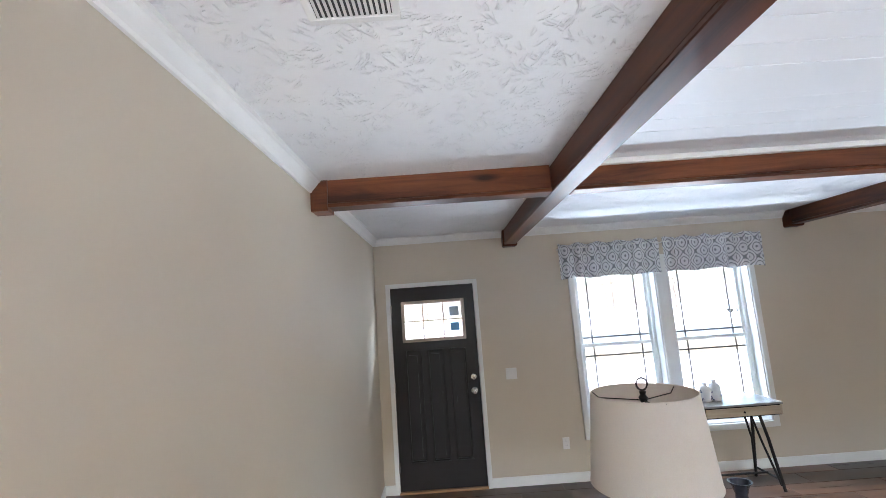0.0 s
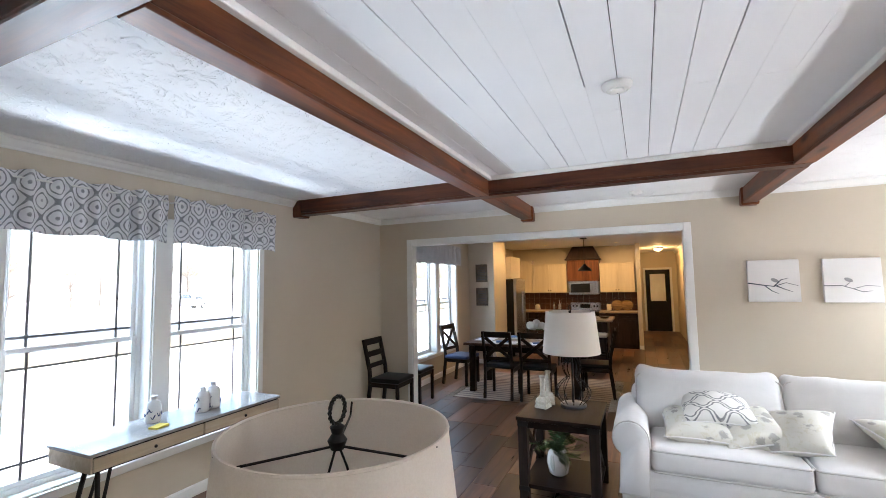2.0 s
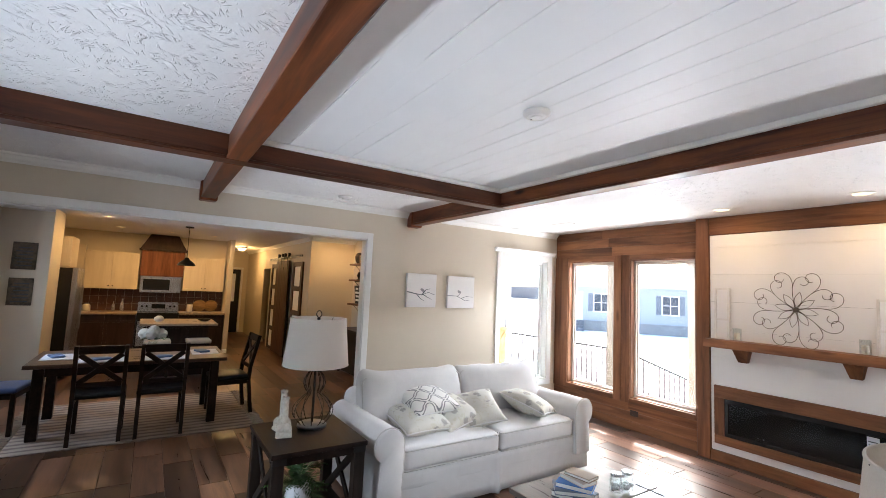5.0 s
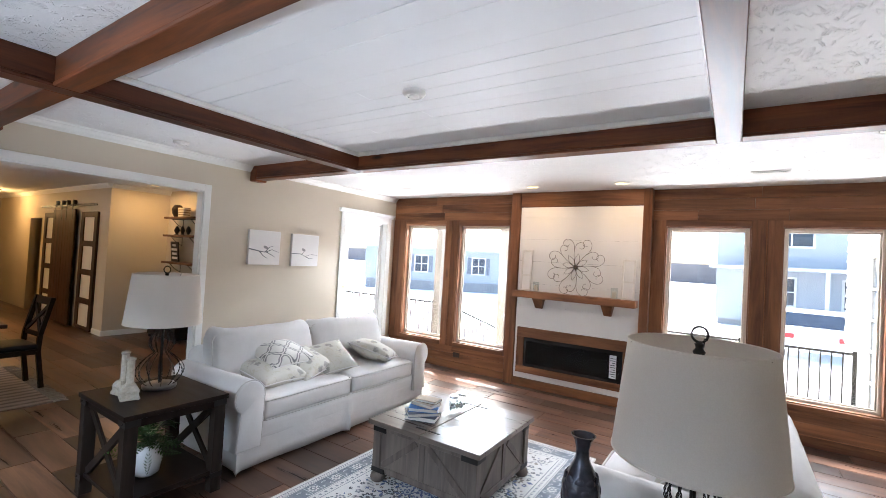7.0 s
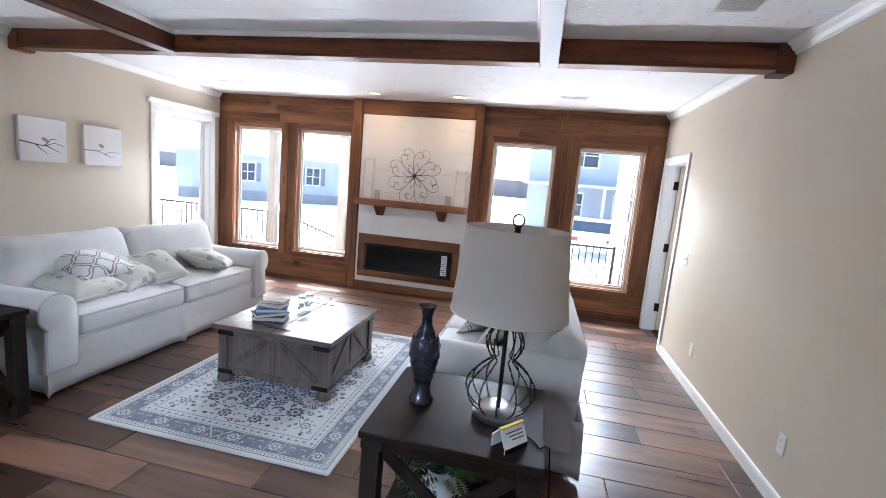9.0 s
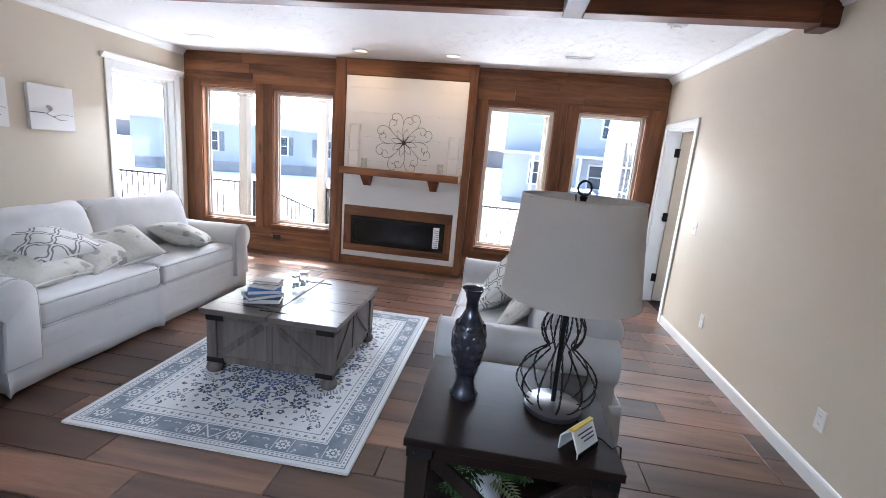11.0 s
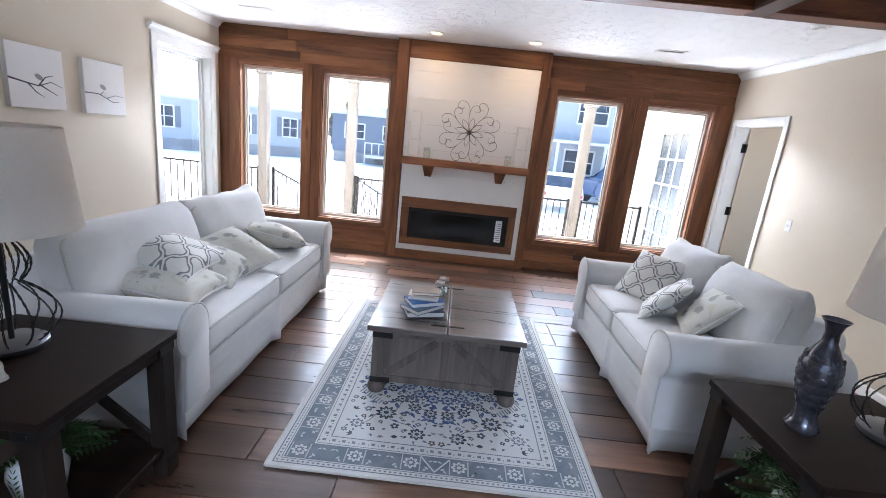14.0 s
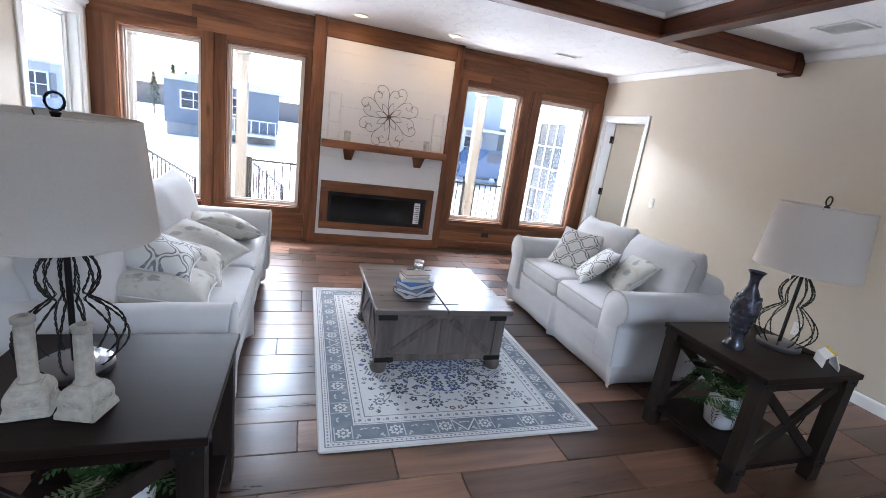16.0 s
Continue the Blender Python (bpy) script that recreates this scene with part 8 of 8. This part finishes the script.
for x in (3.735, 2.745):
    ob = thing("candle_jar", pose(x, FPY + 0.09, 1.3005), "clear glass jar holding a cream candle on the mantel", "candle jar", "candle jars")
    bm = bmesh.new()
    lathe(bm, [(0.035, 0.0), (0.04, 0.01), (0.04, 0.13), (0.037, 0.13), (0.037, 0.012), (0.0005, 0.01)], 22, caps=False)
    part("glass", bm, CLEAR, ob, smooth=50)
    bm = bmesh.new()
    lathe(bm, [(0.026, 0.0125), (0.026, 0.085), (0.004, 0.088)], 18)
    part("candle", bm, WAX, ob, smooth=50)
    part("tag", boxes((-0.014, 0.014, 0.0405, 0.0415, 0.04, 0.07)), CREAM, ob)

# ---- outdoors ----
SNOW = plain("snow", (0.80, 0.82, 0.85), 0.7, var=0.05, scale=0.15, bump=0.35, bscale=3.0, dist=0.03)
GROUND = -0.75
setting("ground", boxes((-900, 900, -900, 900, GROUND - 0.5, GROUND)), SNOW, "snow-covered ground reaching to the horizon", "ground")
ROADM = plain("wet_slushy_asphalt", (0.08, 0.08, 0.08), 0.5, var=0.35, scale=0.6, bump=0.2)
setting("road", boxes((-300, 300, 27, 34, GROUND - 0.3, GROUND + 0.004)), ROADM, "slushy grey road beyond the front field", "road")
GRASS = plain("wintered_grass", (0.13, 0.10, 0.06), 0.9, var=0.3, scale=0.5, bump=0.4, bscale=20)
setting("ground_verge", boxes((-300, 300, 20, 26.5, GROUND - 0.3, GROUND + 0.003)), GRASS, "patchy brown wintered verge along the road", "verge")

# porch
DECK = wood("weathered_deck", (0.30, 0.27, 0.24), (0.5, 0.46, 0.42), "x", 0.7, 0.1, 14)
deck = tagged(new("pavement_deck"), "pale snowy deck boards of the porch", "deck", kind="structure")
for k in range(15):
    part("deck_board", boxes((0.2, 9.6, -1.70 - 0.14 * k, -1.564 - 0.14 * k, -0.20, -0.16)), DECK, deck)
for k in range(12):
    part("deck_board", boxes((6.52, 9.6, -1.545 + 0.14 * k, -1.41 + 0.14 * k, -0.20, -0.16)), DECK, deck)
POST = wood("pale_porch_post", (0.13, 0.112, 0.095), (0.20, 0.175, 0.15), "z", 0.6, 0.2, 12)
for x in (6.6, 5.14, 1.34):
    ob = thing("porch_post", pose(x, -3.15, -0.16), "square pale wooden porch post with a moulded cap", "porch post", "porch posts")
    part("shaft", boxes((-0.075, 0.075, -0.075, 0.075, 0, 2.62), bevel=0.008), POST, ob)
    part("cap", boxes((-0.10, 0.10, -0.10, 0.10, 2.42, 2.50), bevel=0.012, seg=2), POST, ob)
    part("base", boxes((-0.095, 0.095, -0.095, 0.095, 0, 0.12), bevel=0.008), POST, ob)
SOFFIT = plain("white_porch_soffit", (0.8, 0.8, 0.8), 0.5, bump=0.02)
# Roof out of view, added and sized to keep sun patches near the wall.
setting("porch_roof", boxes((0.0, 9.8, -3.30, S - EXT - 0.001, 2.70, 2.80), (0.0, 9.8, -3.24, -3.06, 2.46, 2.70)), SOFFIT, "unseen white porch roof and beam added over the deck to cut the sun", "porch roof")


def railing(p, q, n, label):
    """Black iron railing from p to q with n balusters."""
    ob = thing("porch_railing", None, label, "railing", "porch railings")
    p, q = Vector(p), Vector(q)
    for h in (0.10, 0.92):
        bm = bmesh.new()
        beam_between(bm, p + Vector((0, 0, h)), q + Vector((0, 0, h)), 0.03, 0.03)
        part("rail", bm, IRON_BLACK, ob)
    for k in range(n + 1):
        c = p.lerp(q, k / n)
        r = 0.022 if k in (0, n) else 0.008
        part("newel" if k in (0, n) else "baluster", boxes((c.x - r, c.x + r, c.y - r, c.y + r, c.z if k in (0, n) else c.z + 0.10, c.z + 0.96 if k in (0, n) else c.z + 0.92)), IRON_BLACK, ob)


railing((6.46, -3.2, -0.16), (6.2, -5.2, -0.85), 14, "black iron railing down the porch steps")
railing((9.5, -3.15, -0.16), (6.7, -3.15, -0.16), 24, "black iron railing along the porch edge")
railing((5.05, -3.2, -0.16), (4.6, -5.2, -0.85), 14, "black iron railing down the porch steps")
railing((5.0, -3.15, -0.16), (3.36, -3.15, -0.16), 14, "black iron railing along the porch edge")
railing((3.3, -3.15, -0.16), (1.45, -3.15, -0.16), 16, "black iron railing along the porch edge")
railing((1.24, -3.15, -0.16), (0.25, -3.15, -0.16), 9, "black iron railing along the porch edge")
CEDAR = wood("orange_cedar", (0.30, 0.15, 0.06), (0.52, 0.28, 0.13), "x", 0.6, 0.2, 12)
# lapped siding on the wing and the nook wall
SIDING = plain("white_vinyl_siding", (0.44, 0.44, 0.435), 0.5, var=0.03, bump=0.03)
wing = thing("side_wing", pose(0, 0, 0), "white lap-sided wing of the house with a glazed door", "house wing")
part("wall", boxes((-2.3, 0.10, -4.6, S - EXT - 0.002, GROUND, 2.9)), SIDING, wing)
for k in range(20):
    bm = bmesh.new()
    extrude_profile(bm, [(0.101, -0.6 + 0.17 * k), (0.125, -0.6 + 0.17 * k), (0.106, -0.43 + 0.17 * k), (0.101, -0.43 + 0.17 * k)], "y", -4.62, -3.28)
    part("siding_board", bm, SIDING, wing)
    bm = bmesh.new()
    extrude_profile(bm, [(0.101, -0.6 + 0.17 * k), (0.125, -0.6 + 0.17 * k), (0.106, -0.43 + 0.17 * k), (0.101, -0.43 + 0.17 * k)], "y", -2.12, S - EXT - 0.003)
    part("siding_board", bm, SIDING, wing)
gd = part("glazed_door", boxes((0.101, 0.135, -3.26, -3.14, -0.16, 2.1), (0.101, 0.135, -2.26, -2.14, -0.16, 2.1), (0.101, 0.135, -3.14, -2.26, 1.98, 2.1), (0.101, 0.135, -3.14, -2.26, -0.16, 0.06)), SIDING, wing, "white door with fifteen glass lights")
GREYP = plain("grey_reflecting_glass", (0.035, 0.042, 0.05), 0.15, var=0.1, bump=0)
part("pane", boxes((0.102, 0.112, -3.14, -2.26, 0.06, 1.98)), GREYP, gd)
for k in range(1, 5):
    part("glazing_bar", boxes((0.1125, 0.125, -3.14, -2.26, 0.06 + 0.384 * k - 0.012, 0.06 + 0.384 * k + 0.012)), SIDING, gd)
for k in (1, 2):
    part("glazing_bar", boxes((0.1125, 0.124, -3.14 + 0.293 * k - 0.012, -3.14 + 0.293 * k + 0.012, 0.06, 1.98)), SIDING, gd)
pw = thing("porch_wall", pose(8.0, 0, -0.16), "white lap-sided porch wall above an orange cedar panel with crossed boards", "porch wall")
part("core", boxes((0.0, 0.14, -1.85, NOOK_Y - EXT - 0.03, 0.0, 2.85)), SIDING, pw)
for k in range(10):
    bm = bmesh.new()
    extrude_profile(bm, [(-0.001, 1.22 + 0.16 * k), (-0.024, 1.22 + 0.16 * k), (-0.005, 1.38 + 0.16 * k), (-0.001, 1.38 + 0.16 * k)], "y", -1.78, NOOK_Y - EXT - 0.03)
    part("siding_board", bm, SIDING, pw)
part("corner_board", boxes((-0.03, 0.16, -1.90, -1.79, 0.0, 2.85), bevel=0.004), SIDING, pw)
part("cedar_panel", boxes((-0.05, -0.001, -1.78, -0.2, 0.02, 1.14), bevel=0.006), CEDAR, pw, "orange cedar panel")
part("rim", boxes((-0.09, -0.001, -1.80, -0.18, 1.141, 1.20), bevel=0.006), CEDAR, pw)
for s in (-1, 1):
    bm = bmesh.new()
    beam_between(bm, (-0.062, -1.40 - 0.36 * s, 0.10), (-0.062, -1.40 + 0.36 * s, 1.08), 0.024 + 0.004 * s, 0.08, (0, 0, 1), 0.003)
    part("cross_board", bm, CEDAR, pw)
ns = thing("nook_siding", pose(0, 0, 0), "white lapped siding on the outside of the nook wall", "siding")
for k in range(20):
    bm = bmesh.new()
    y = NOOK_Y - EXT - 0.001
    extrude_profile(bm, [(y, -0.6 + 0.17 * k), (y - 0.024, -0.6 + 0.17 * k), (y - 0.005, -0.43 + 0.17 * k), (y, -0.43 + 0.17 * k)], "x", E + INT + 0.005, 10.3)
    part("siding_board", bm, SIDING, ns)

# neighbouring houses
SHINGLE = plain("snowy_shingle_roof", (0.36, 0.38, 0.41), 0.8, var=0.2, scale=1.0, bump=0.3, bscale=12)
WINDOWG = plain("dark_house_glass", (0.03, 0.04, 0.055), 0.12, var=0.2, bump=0)


def house(name, m, w, d, z1, roof, wall_mat, label, windows, skirt=0.6, ridge="x"):
    """A gabled house, its long front along x facing +y. windows: (x, z0, width, height)."""
    ob = thing(name, m, label, "house", "neighbouring houses")
    part("wall", boxes((-w / 2, w / 2, -d, 0, skirt, z1)), wall_mat, ob)
    part("skirting", boxes((-w / 2 + 0.1, w / 2 - 0.1, -d + 0.1, -0.1, 0, skirt - 0.001)), plain(name + "_skirting", (0.2, 0.2, 0.2), 0.8), ob)
    bm = bmesh.new()
    o = 0.35
    if ridge == "x":
        extrude_profile(bm, [(o, z1 + 0.002), (o, z1 + 0.14), (-d / 2, z1 + roof + 0.14), (-d - o, z1 + 0.14), (-d - o, z1 + 0.002)], "x", -w / 2 - o, w / 2 + o)
    else:
        extrude_profile(bm, [(-w / 2 - o, z1 + 0.002), (-w / 2 - o, z1 + 0.14), (0, z1 + roof + 0.14), (w / 2 + o, z1 + 0.14), (w / 2 + o, z1 + 0.002)], "y", -d - o, o)
    part("roof", bm, SHINGLE, ob)
    for x, z0, ww, hh in windows:
        wdw = part("window", boxes((x - ww / 2 - 0.09, x - ww / 2, 0.001, 0.06, z0 - 0.09, z0 + hh + 0.09), (x + ww / 2, x + ww / 2 + 0.09, 0.001, 0.06, z0 - 0.09, z0 + hh + 0.09), (x - ww / 2, x + ww / 2, 0.001, 0.06, z0 - 0.09, z0), (x - ww / 2, x + ww / 2, 0.001, 0.06, z0 + hh, z0 + hh + 0.09), (x - 0.03, x + 0.03, 0.001, 0.05, z0, z0 + hh), (x - ww / 2, x + ww / 2, 0.001, 0.045, z0 + hh / 2 - 0.025, z0 + hh / 2 + 0.025)), SIDING, ob)
        part("pane", boxes((x - ww / 2, x + ww / 2, 0.002, 0.02, z0, z0 + hh)), WINDOWG, wdw)
    return ob


def porch_on(ob, x0, x1, depth, z):
    part("porch_roof", boxes((x0, x1, 0.07, depth, z, z + 0.14)), SHINGLE, ob)
    k = x0 + 0.15
    while k < x1:
        part("porch_post", boxes((k - 0.07, k + 0.07, depth - 0.2, depth - 0.06, 0, z - 0.001)), SIDING, ob)
        k += 2.4


GREY_S = plain("light_grey_siding", (0.25, 0.27, 0.295), 0.6, var=0.04, scale=0.3, bump=0.1, bscale=8)
BLUE_S = plain("slate_blue_siding", (0.105, 0.125, 0.155), 0.6, var=0.08, scale=0.3, bump=0.1, bscale=8)
SLATE = plain("slate_blue_trim", (0.10, 0.11, 0.13), 0.6)
PALE_S = plain("pale_green_grey_siding", (0.30, 0.335, 0.34), 0.6, var=0.04, scale=0.3, bump=0.1, bscale=8)
h1 = house("house", pose(19.2, -23.6, GROUND, 0, 0, 36), 13.0, 6.0, 3.05, 1.2, GREY_S, "light grey manufactured house with shuttered windows in the snow", [(-5.0, 1.4, 0.9, 1.15), (-2.0, 1.4, 0.9, 1.15), (2.3, 1.4, 0.9, 1.15)], 0.7)
for x in (-5.0, -2.0, 2.3):
    for q in (-1, 1):
        part("shutter", boxes((x + q * 0.70 - 0.15, x + q * 0.70 + 0.15, 0.001, 0.05, 1.35, 2.60)), SLATE, h1, "slate blue shutter")
for k in range(4):
    part("stoop_step", boxes((3.4, 4.5, 0.02 + 0.28 * k, 0.28 + 0.28 * k, 0.0, 0.70 - 0.17 * k)), SLATE, h1)
part("front_door", boxes((3.5, 4.4, 0.001, 0.05, 0.72, 2.72)), SIDING, h1)
h3 = house("house", pose(9.3, -28.0, GROUND, 0, 0, 3), 6.6, 9.0, 3.3, 0.6, BLUE_S, "slate blue manufactured house with a white-railed deck", [(1.7, 1.75, 1.3, 0.95), (-0.8, 1.75, 0.9, 0.95)], 0.75, "y")
part("deck", boxes((-3.2, 0.6, 0.02, 2.2, 0.55, 0.68)), SIDING, h3)
for k in range(9):
    part("deck_baluster", boxes((-3.2 + 0.47 * k, -3.14 + 0.47 * k, 2.1, 2.16, 0.0 if k % 4 == 0 else 0.68, 1.5)), SIDING, h3)
part("deck_rail", boxes((-3.2, 0.62, 2.09, 2.17, 1.501, 1.57)), SIDING, h3)
h2 = house("house", pose(-2.2, -21.0, GROUND, 0, 0, -6), 9.0, 7.0, 5.9, 1.6, GREY_S, "two-storey grey house with a porch roof", [(2.2, 1.2, 1.5, 1.2), (-1.0, 1.2, 1.5, 1.2), (-2.9, 1.2, 1.1, 1.2), (1.6, 3.9, 1.5, 1.2), (-1.4, 3.9, 1.5, 1.2)], 0.3)
porch_on(h2, -4.6, 4.6, 1.6, 2.75)
house("house", pose(27.0, -10.0, GROUND, 0, 0, 62), 12.0, 6.0, 3.4, 1.6, PALE_S, "pale house with a gable behind the side window", [(-2.0, 1.4, 0.9, 1.2), (2.0, 1.4, 0.9, 1.2)], 0.6, "y")
house("house", pose(-9.5, -26.0, GROUND, 0, 0, -20), 10.0, 7.0, 3.2, 1.9, plain("taupe_siding", (0.12, 0.11, 0.105), 0.6), "taupe bungalow with a broad gable", [(1.5, 1.2, 1.5, 1.2), (4.0, 1.2, 0.9, 1.2)], 0.3)


# cars
def car(m, paint, label, bed=False):
    ob = thing("car", m, label, "car")
    L, Wd = (4.6, 1.8) if not bed else (5.6, 1.95)
    prof = [(-L / 2, 0.35), (-L / 2 + 0.05, 0.80), (-L / 2 + 0.55, 0.95), (-L / 2 + 1.0, 1.38), (L / 2 - 2.0, 1.42), (L / 2 - 1.2, 0.98), (L / 2 - 0.15, 0.85), (L / 2, 0.45), (L / 2 - 0.1, 0.30), (-L / 2 + 0.1, 0.28)]
    if bed:
        prof = [(-L / 2, 0.5), (-L / 2, 1.15), (-0.5, 1.15), (-0.4, 1.85), (0.9, 1.85), (1.5, 1.22), (L / 2 - 0.1, 1.12), (L / 2, 0.6), (L / 2 - 0.1, 0.45), (-L / 2 + 0.1, 0.45)]
    bm = bmesh.new()
    extrude_profile(bm, prof, "y", -Wd / 2, Wd / 2)
    bmesh.ops.bevel(bm, geom=list(bm.edges), offset=0.06, segments=2, affect="EDGES")
    part("body", bm, paint, ob, smooth=50)
    for s in (-1, 1):
        a, b = (-L / 2 + 1.05, L / 2 - 1.9) if not bed else (-0.35, 1.0)
        zl, zh = (0.98, 1.34) if not bed else (1.22, 1.75)
        part("side_window", boxes((a, b, s * (Wd / 2 + 0.001), s * (Wd / 2 + 0.006), zl, zh)), WINDOWG, ob)
        for x in (-L / 2 + 0.9, L / 2 - 0.9):
            bm = bmesh.new()
            tube(bm, [(x, s * (Wd / 2 - 0.2), 0.33), (x, s * (Wd / 2 + 0.01), 0.33)], 0.33, 20)
            wh = part("wheel", bm, BLACKP, ob)
            bm = bmesh.new()
            tube(bm, [(x, s * (Wd / 2 + 0.011), 0.33), (x, s * (Wd / 2 + 0.02), 0.33)], 0.2, 16)
            part("rim", bm, STEEL, wh)
    bm = bmesh.new()
    beam_between(bm, (-L / 2 + 0.57, 0, 1.0), (-L / 2 + 0.95, 0, 1.36), Wd - 0.3, 0.03, (0, 0, 1))
    part("rear_window", bm, WINDOWG, ob)
    RED = plain("red_tail_light", (0.5, 0.02, 0.02), 0.3, bump=0)
    for s in (-1, 1):
        part("tail_light", boxes((-L / 2 - 0.012, -L / 2 + 0.05, s * 0.5, s * 0.85, 0.66, 0.80)), RED, ob)
    return ob


car(pose(-0.7, -14.6, GROUND, 0, 0, -95), plain("white_car_paint", (0.78, 0.79, 0.8), 0.25, bump=0), "white sedan parked in the snow by the grey house")
car(pose(-5.2, -18.0, GROUND, 0, 0, 20), plain("dark_blue_car_paint", (0.05, 0.08, 0.14), 0.25, bump=0), "dark pickup truck parked behind the house", True)
car(pose(34.6, 50.0, GROUND, 0, 0, 178), plain("silver_truck_paint", (0.45, 0.48, 0.52), 0.3, bump=0), "silver pickup truck parked across the front field", True)


# winter trees
BARK = plain("grey_bark", (0.10, 0.08, 0.065), 0.9, var=0.3, scale=10, bump=0.4, bscale=40)
PINE = plain("pine_needles", (0.04, 0.07, 0.04), 0.8, var=0.4, scale=3, bump=0.3)


def bare_tree(x, y, hgt, seed):
    ob = thing("bare_tree", pose(x, y, GROUND), "leafless winter tree beyond the snowy field", "tree", "bare trees")
    rn = random.Random(seed)
    bm = bmesh.new()
    tube(bm, [(0, 0, 0), (0.1, 0, hgt * 0.35), (-0.05, 0.1, hgt * 0.7), (0, 0, hgt)], [hgt * 0.03, hgt * 0.022, hgt * 0.012, 0.02], 6)
    part("trunk", bm, BARK, ob)
    bm = bmesh.new()
    for k in range(26):
        z = hgt * rn.uniform(0.25, 0.92)
        a, ln = rn.uniform(0, 6.28), (hgt - z) * rn.uniform(0.4, 0.75) + 0.5
        tip = Vector((math.cos(a) * ln * 0.8, math.sin(a) * ln * 0.8, z + ln * 0.6))
        mid = Vector((math.cos(a) * ln * 0.4, math.sin(a) * ln * 0.4, z + ln * 0.2))
        tube(bm, [(0, 0, z), mid, tip], [0.05, 0.035, 0.012], 4)
        for _ in range(5):
            t = rn.uniform(0.3, 1)
            p = Vector((0, 0, z)).lerp(tip, t)
            q = p + Vector((rn.uniform(-1, 1), rn.uniform(-1, 1), rn.uniform(0.2, 1.1))) * ln * 0.28
            tube(bm, [p, p.lerp(q, 0.5) + Vector((0, 0, 0.05)), q], [0.02, 0.014, 0.006], 3)
    part("limbs", bm, BARK, ob)


def pine(x, y, hgt, seed):
    ob = thing("pine_tree", pose(x, y, GROUND), "dark pine tree behind the houses", "tree", "pine trees")
    rn = random.Random(seed)
    bm = bmesh.new()
    tube(bm, [(0, 0, 0), (0, 0, hgt)], [hgt * 0.025, 0.02], 6)
    part("trunk", bm, BARK, ob)
    bm = bmesh.new()
    for k in range(420):
        t = rn.random() ** 0.8
        z = hgt * (0.15 + 0.83 * t)
        r = hgt * 0.24 * (1 - t) * rn.uniform(0.4, 1.1) + 0.1
        a = rn.uniform(0, 6.28)
        c = Vector((math.cos(a) * r, math.sin(a) * r, z - 0.12 * r))
        d = Vector((math.cos(a), math.sin(a), -0.3)) * hgt * 0.05
        s = Vector((-math.sin(a), math.cos(a), 0)) * hgt * 0.022
        vs = [bm.verts.new(p) for p in (c - d, c + s, c + d, c - s)]
        bm.faces.new(vs)
    part("crown", bm, PINE, ob)


rn = random.Random(17)
for k in range(26):
    bare_tree(-45 + k * 5.2 + rn.uniform(-2, 2), 62 + rn.uniform(-6, 12), rn.uniform(4, 7.5), k)
for k, (x, y, hh) in enumerate(((18.5, -60, 5.5), (20.2, -61, 6.2), (22, -60, 5), (-20, -64, 7), (-26, -62, 6))):
    pine(x, y, hh, k)
for k, (x, y, hh) in enumerate(((16, -58, 4.5), (24, -60, 5), (-14, -60, 6))):
    bare_tree(x, y, hh, 60 + k)
setting("backdrop_hills", boxes((-400, 400, 120, 125, GROUND, 5.0), (-400, 400, -125, -120, GROUND, 4.0)), plain("hazy_winter_woods", (0.12, 0.11, 0.11), 0.9, var=0.25, scale=0.08, bump=0.3, bscale=1.0), "hazy line of winter woods far off", "backdrop")

# ---- floor planks, laid in courses along x ----
floor_ob = tagged(new("floor"), "dark brown wood-look plank floor with fine joints", "floor", kind="structure")
rnd = random.Random(21)
PITCH, Y_START = 0.232, 2.538
shapes = {}


def plank_mesh(length, width):
    key = (round(length, 3), round(width, 3))
    if key not in shapes:
        bm = bmesh.new()
        box(bm, 0, length, 0, width, -0.012, 0, bevel=0)
        top = [e for e in bm.edges if all(v.co.z > -0.001 for v in e.verts)]
        bmesh.ops.bevel(bm, geom=top, offset=0.0028, segments=1, affect="EDGES")
        me = bpy.data.meshes.new("plank")
        bm.to_mesh(me)
        bm.free()
        me.materials.append(FLOOR)
        shapes[key] = me
    return shapes[key]


far_rows = []
k = math.floor((S - Y_START) / PITCH)
while Y_START + k * PITCH < N:
    y0, y1 = max(S, Y_START + k * PITCH), min(N, Y_START + (k + 1) * PITCH)
    k += 1
    x = W - 0.3 - rnd.choice((0, 0.15, 0.3, 0.45, 0.6))
    while x < HALL_X + 0.2:
        ln = 0.90
        a, b = max(x, W - INT), min(x + ln, HALL_X + 0.2)
        x += ln
        if b - a < 0.02:
            continue
        near = a < E and y1 > S
        a2, b2 = (a + 0.0018), (b - 0.0018)
        if near:
            ob = new("plank", plank_mesh(b2 - a2, y1 - y0 - 0.0036))
            ob.location = (a2, y0 + 0.0018, rnd.uniform(-0.0006, 0.0))
            ob.parent = floor_ob
        else:
            far_rows.append((a2, b2, y0 + 0.0018, y1 - 0.0018))
bm = bmesh.new()
for r in far_rows:
    vs = [bm.verts.new((x, y, 0)) for x, y in ((r[0], r[2]), (r[1], r[2]), (r[1], r[3]), (r[0], r[3]))]
    lo = [bm.verts.new((v.co.x, v.co.y, -0.012)) for v in vs]
    bm.faces.new(vs)
    for i in range(4):
        bm.faces.new((vs[i], lo[i], lo[(i + 1) % 4], vs[(i + 1) % 4]))
far = part("planks", bm, FLOOR_FAR, floor_ob)
far["kind"] = "stuff"
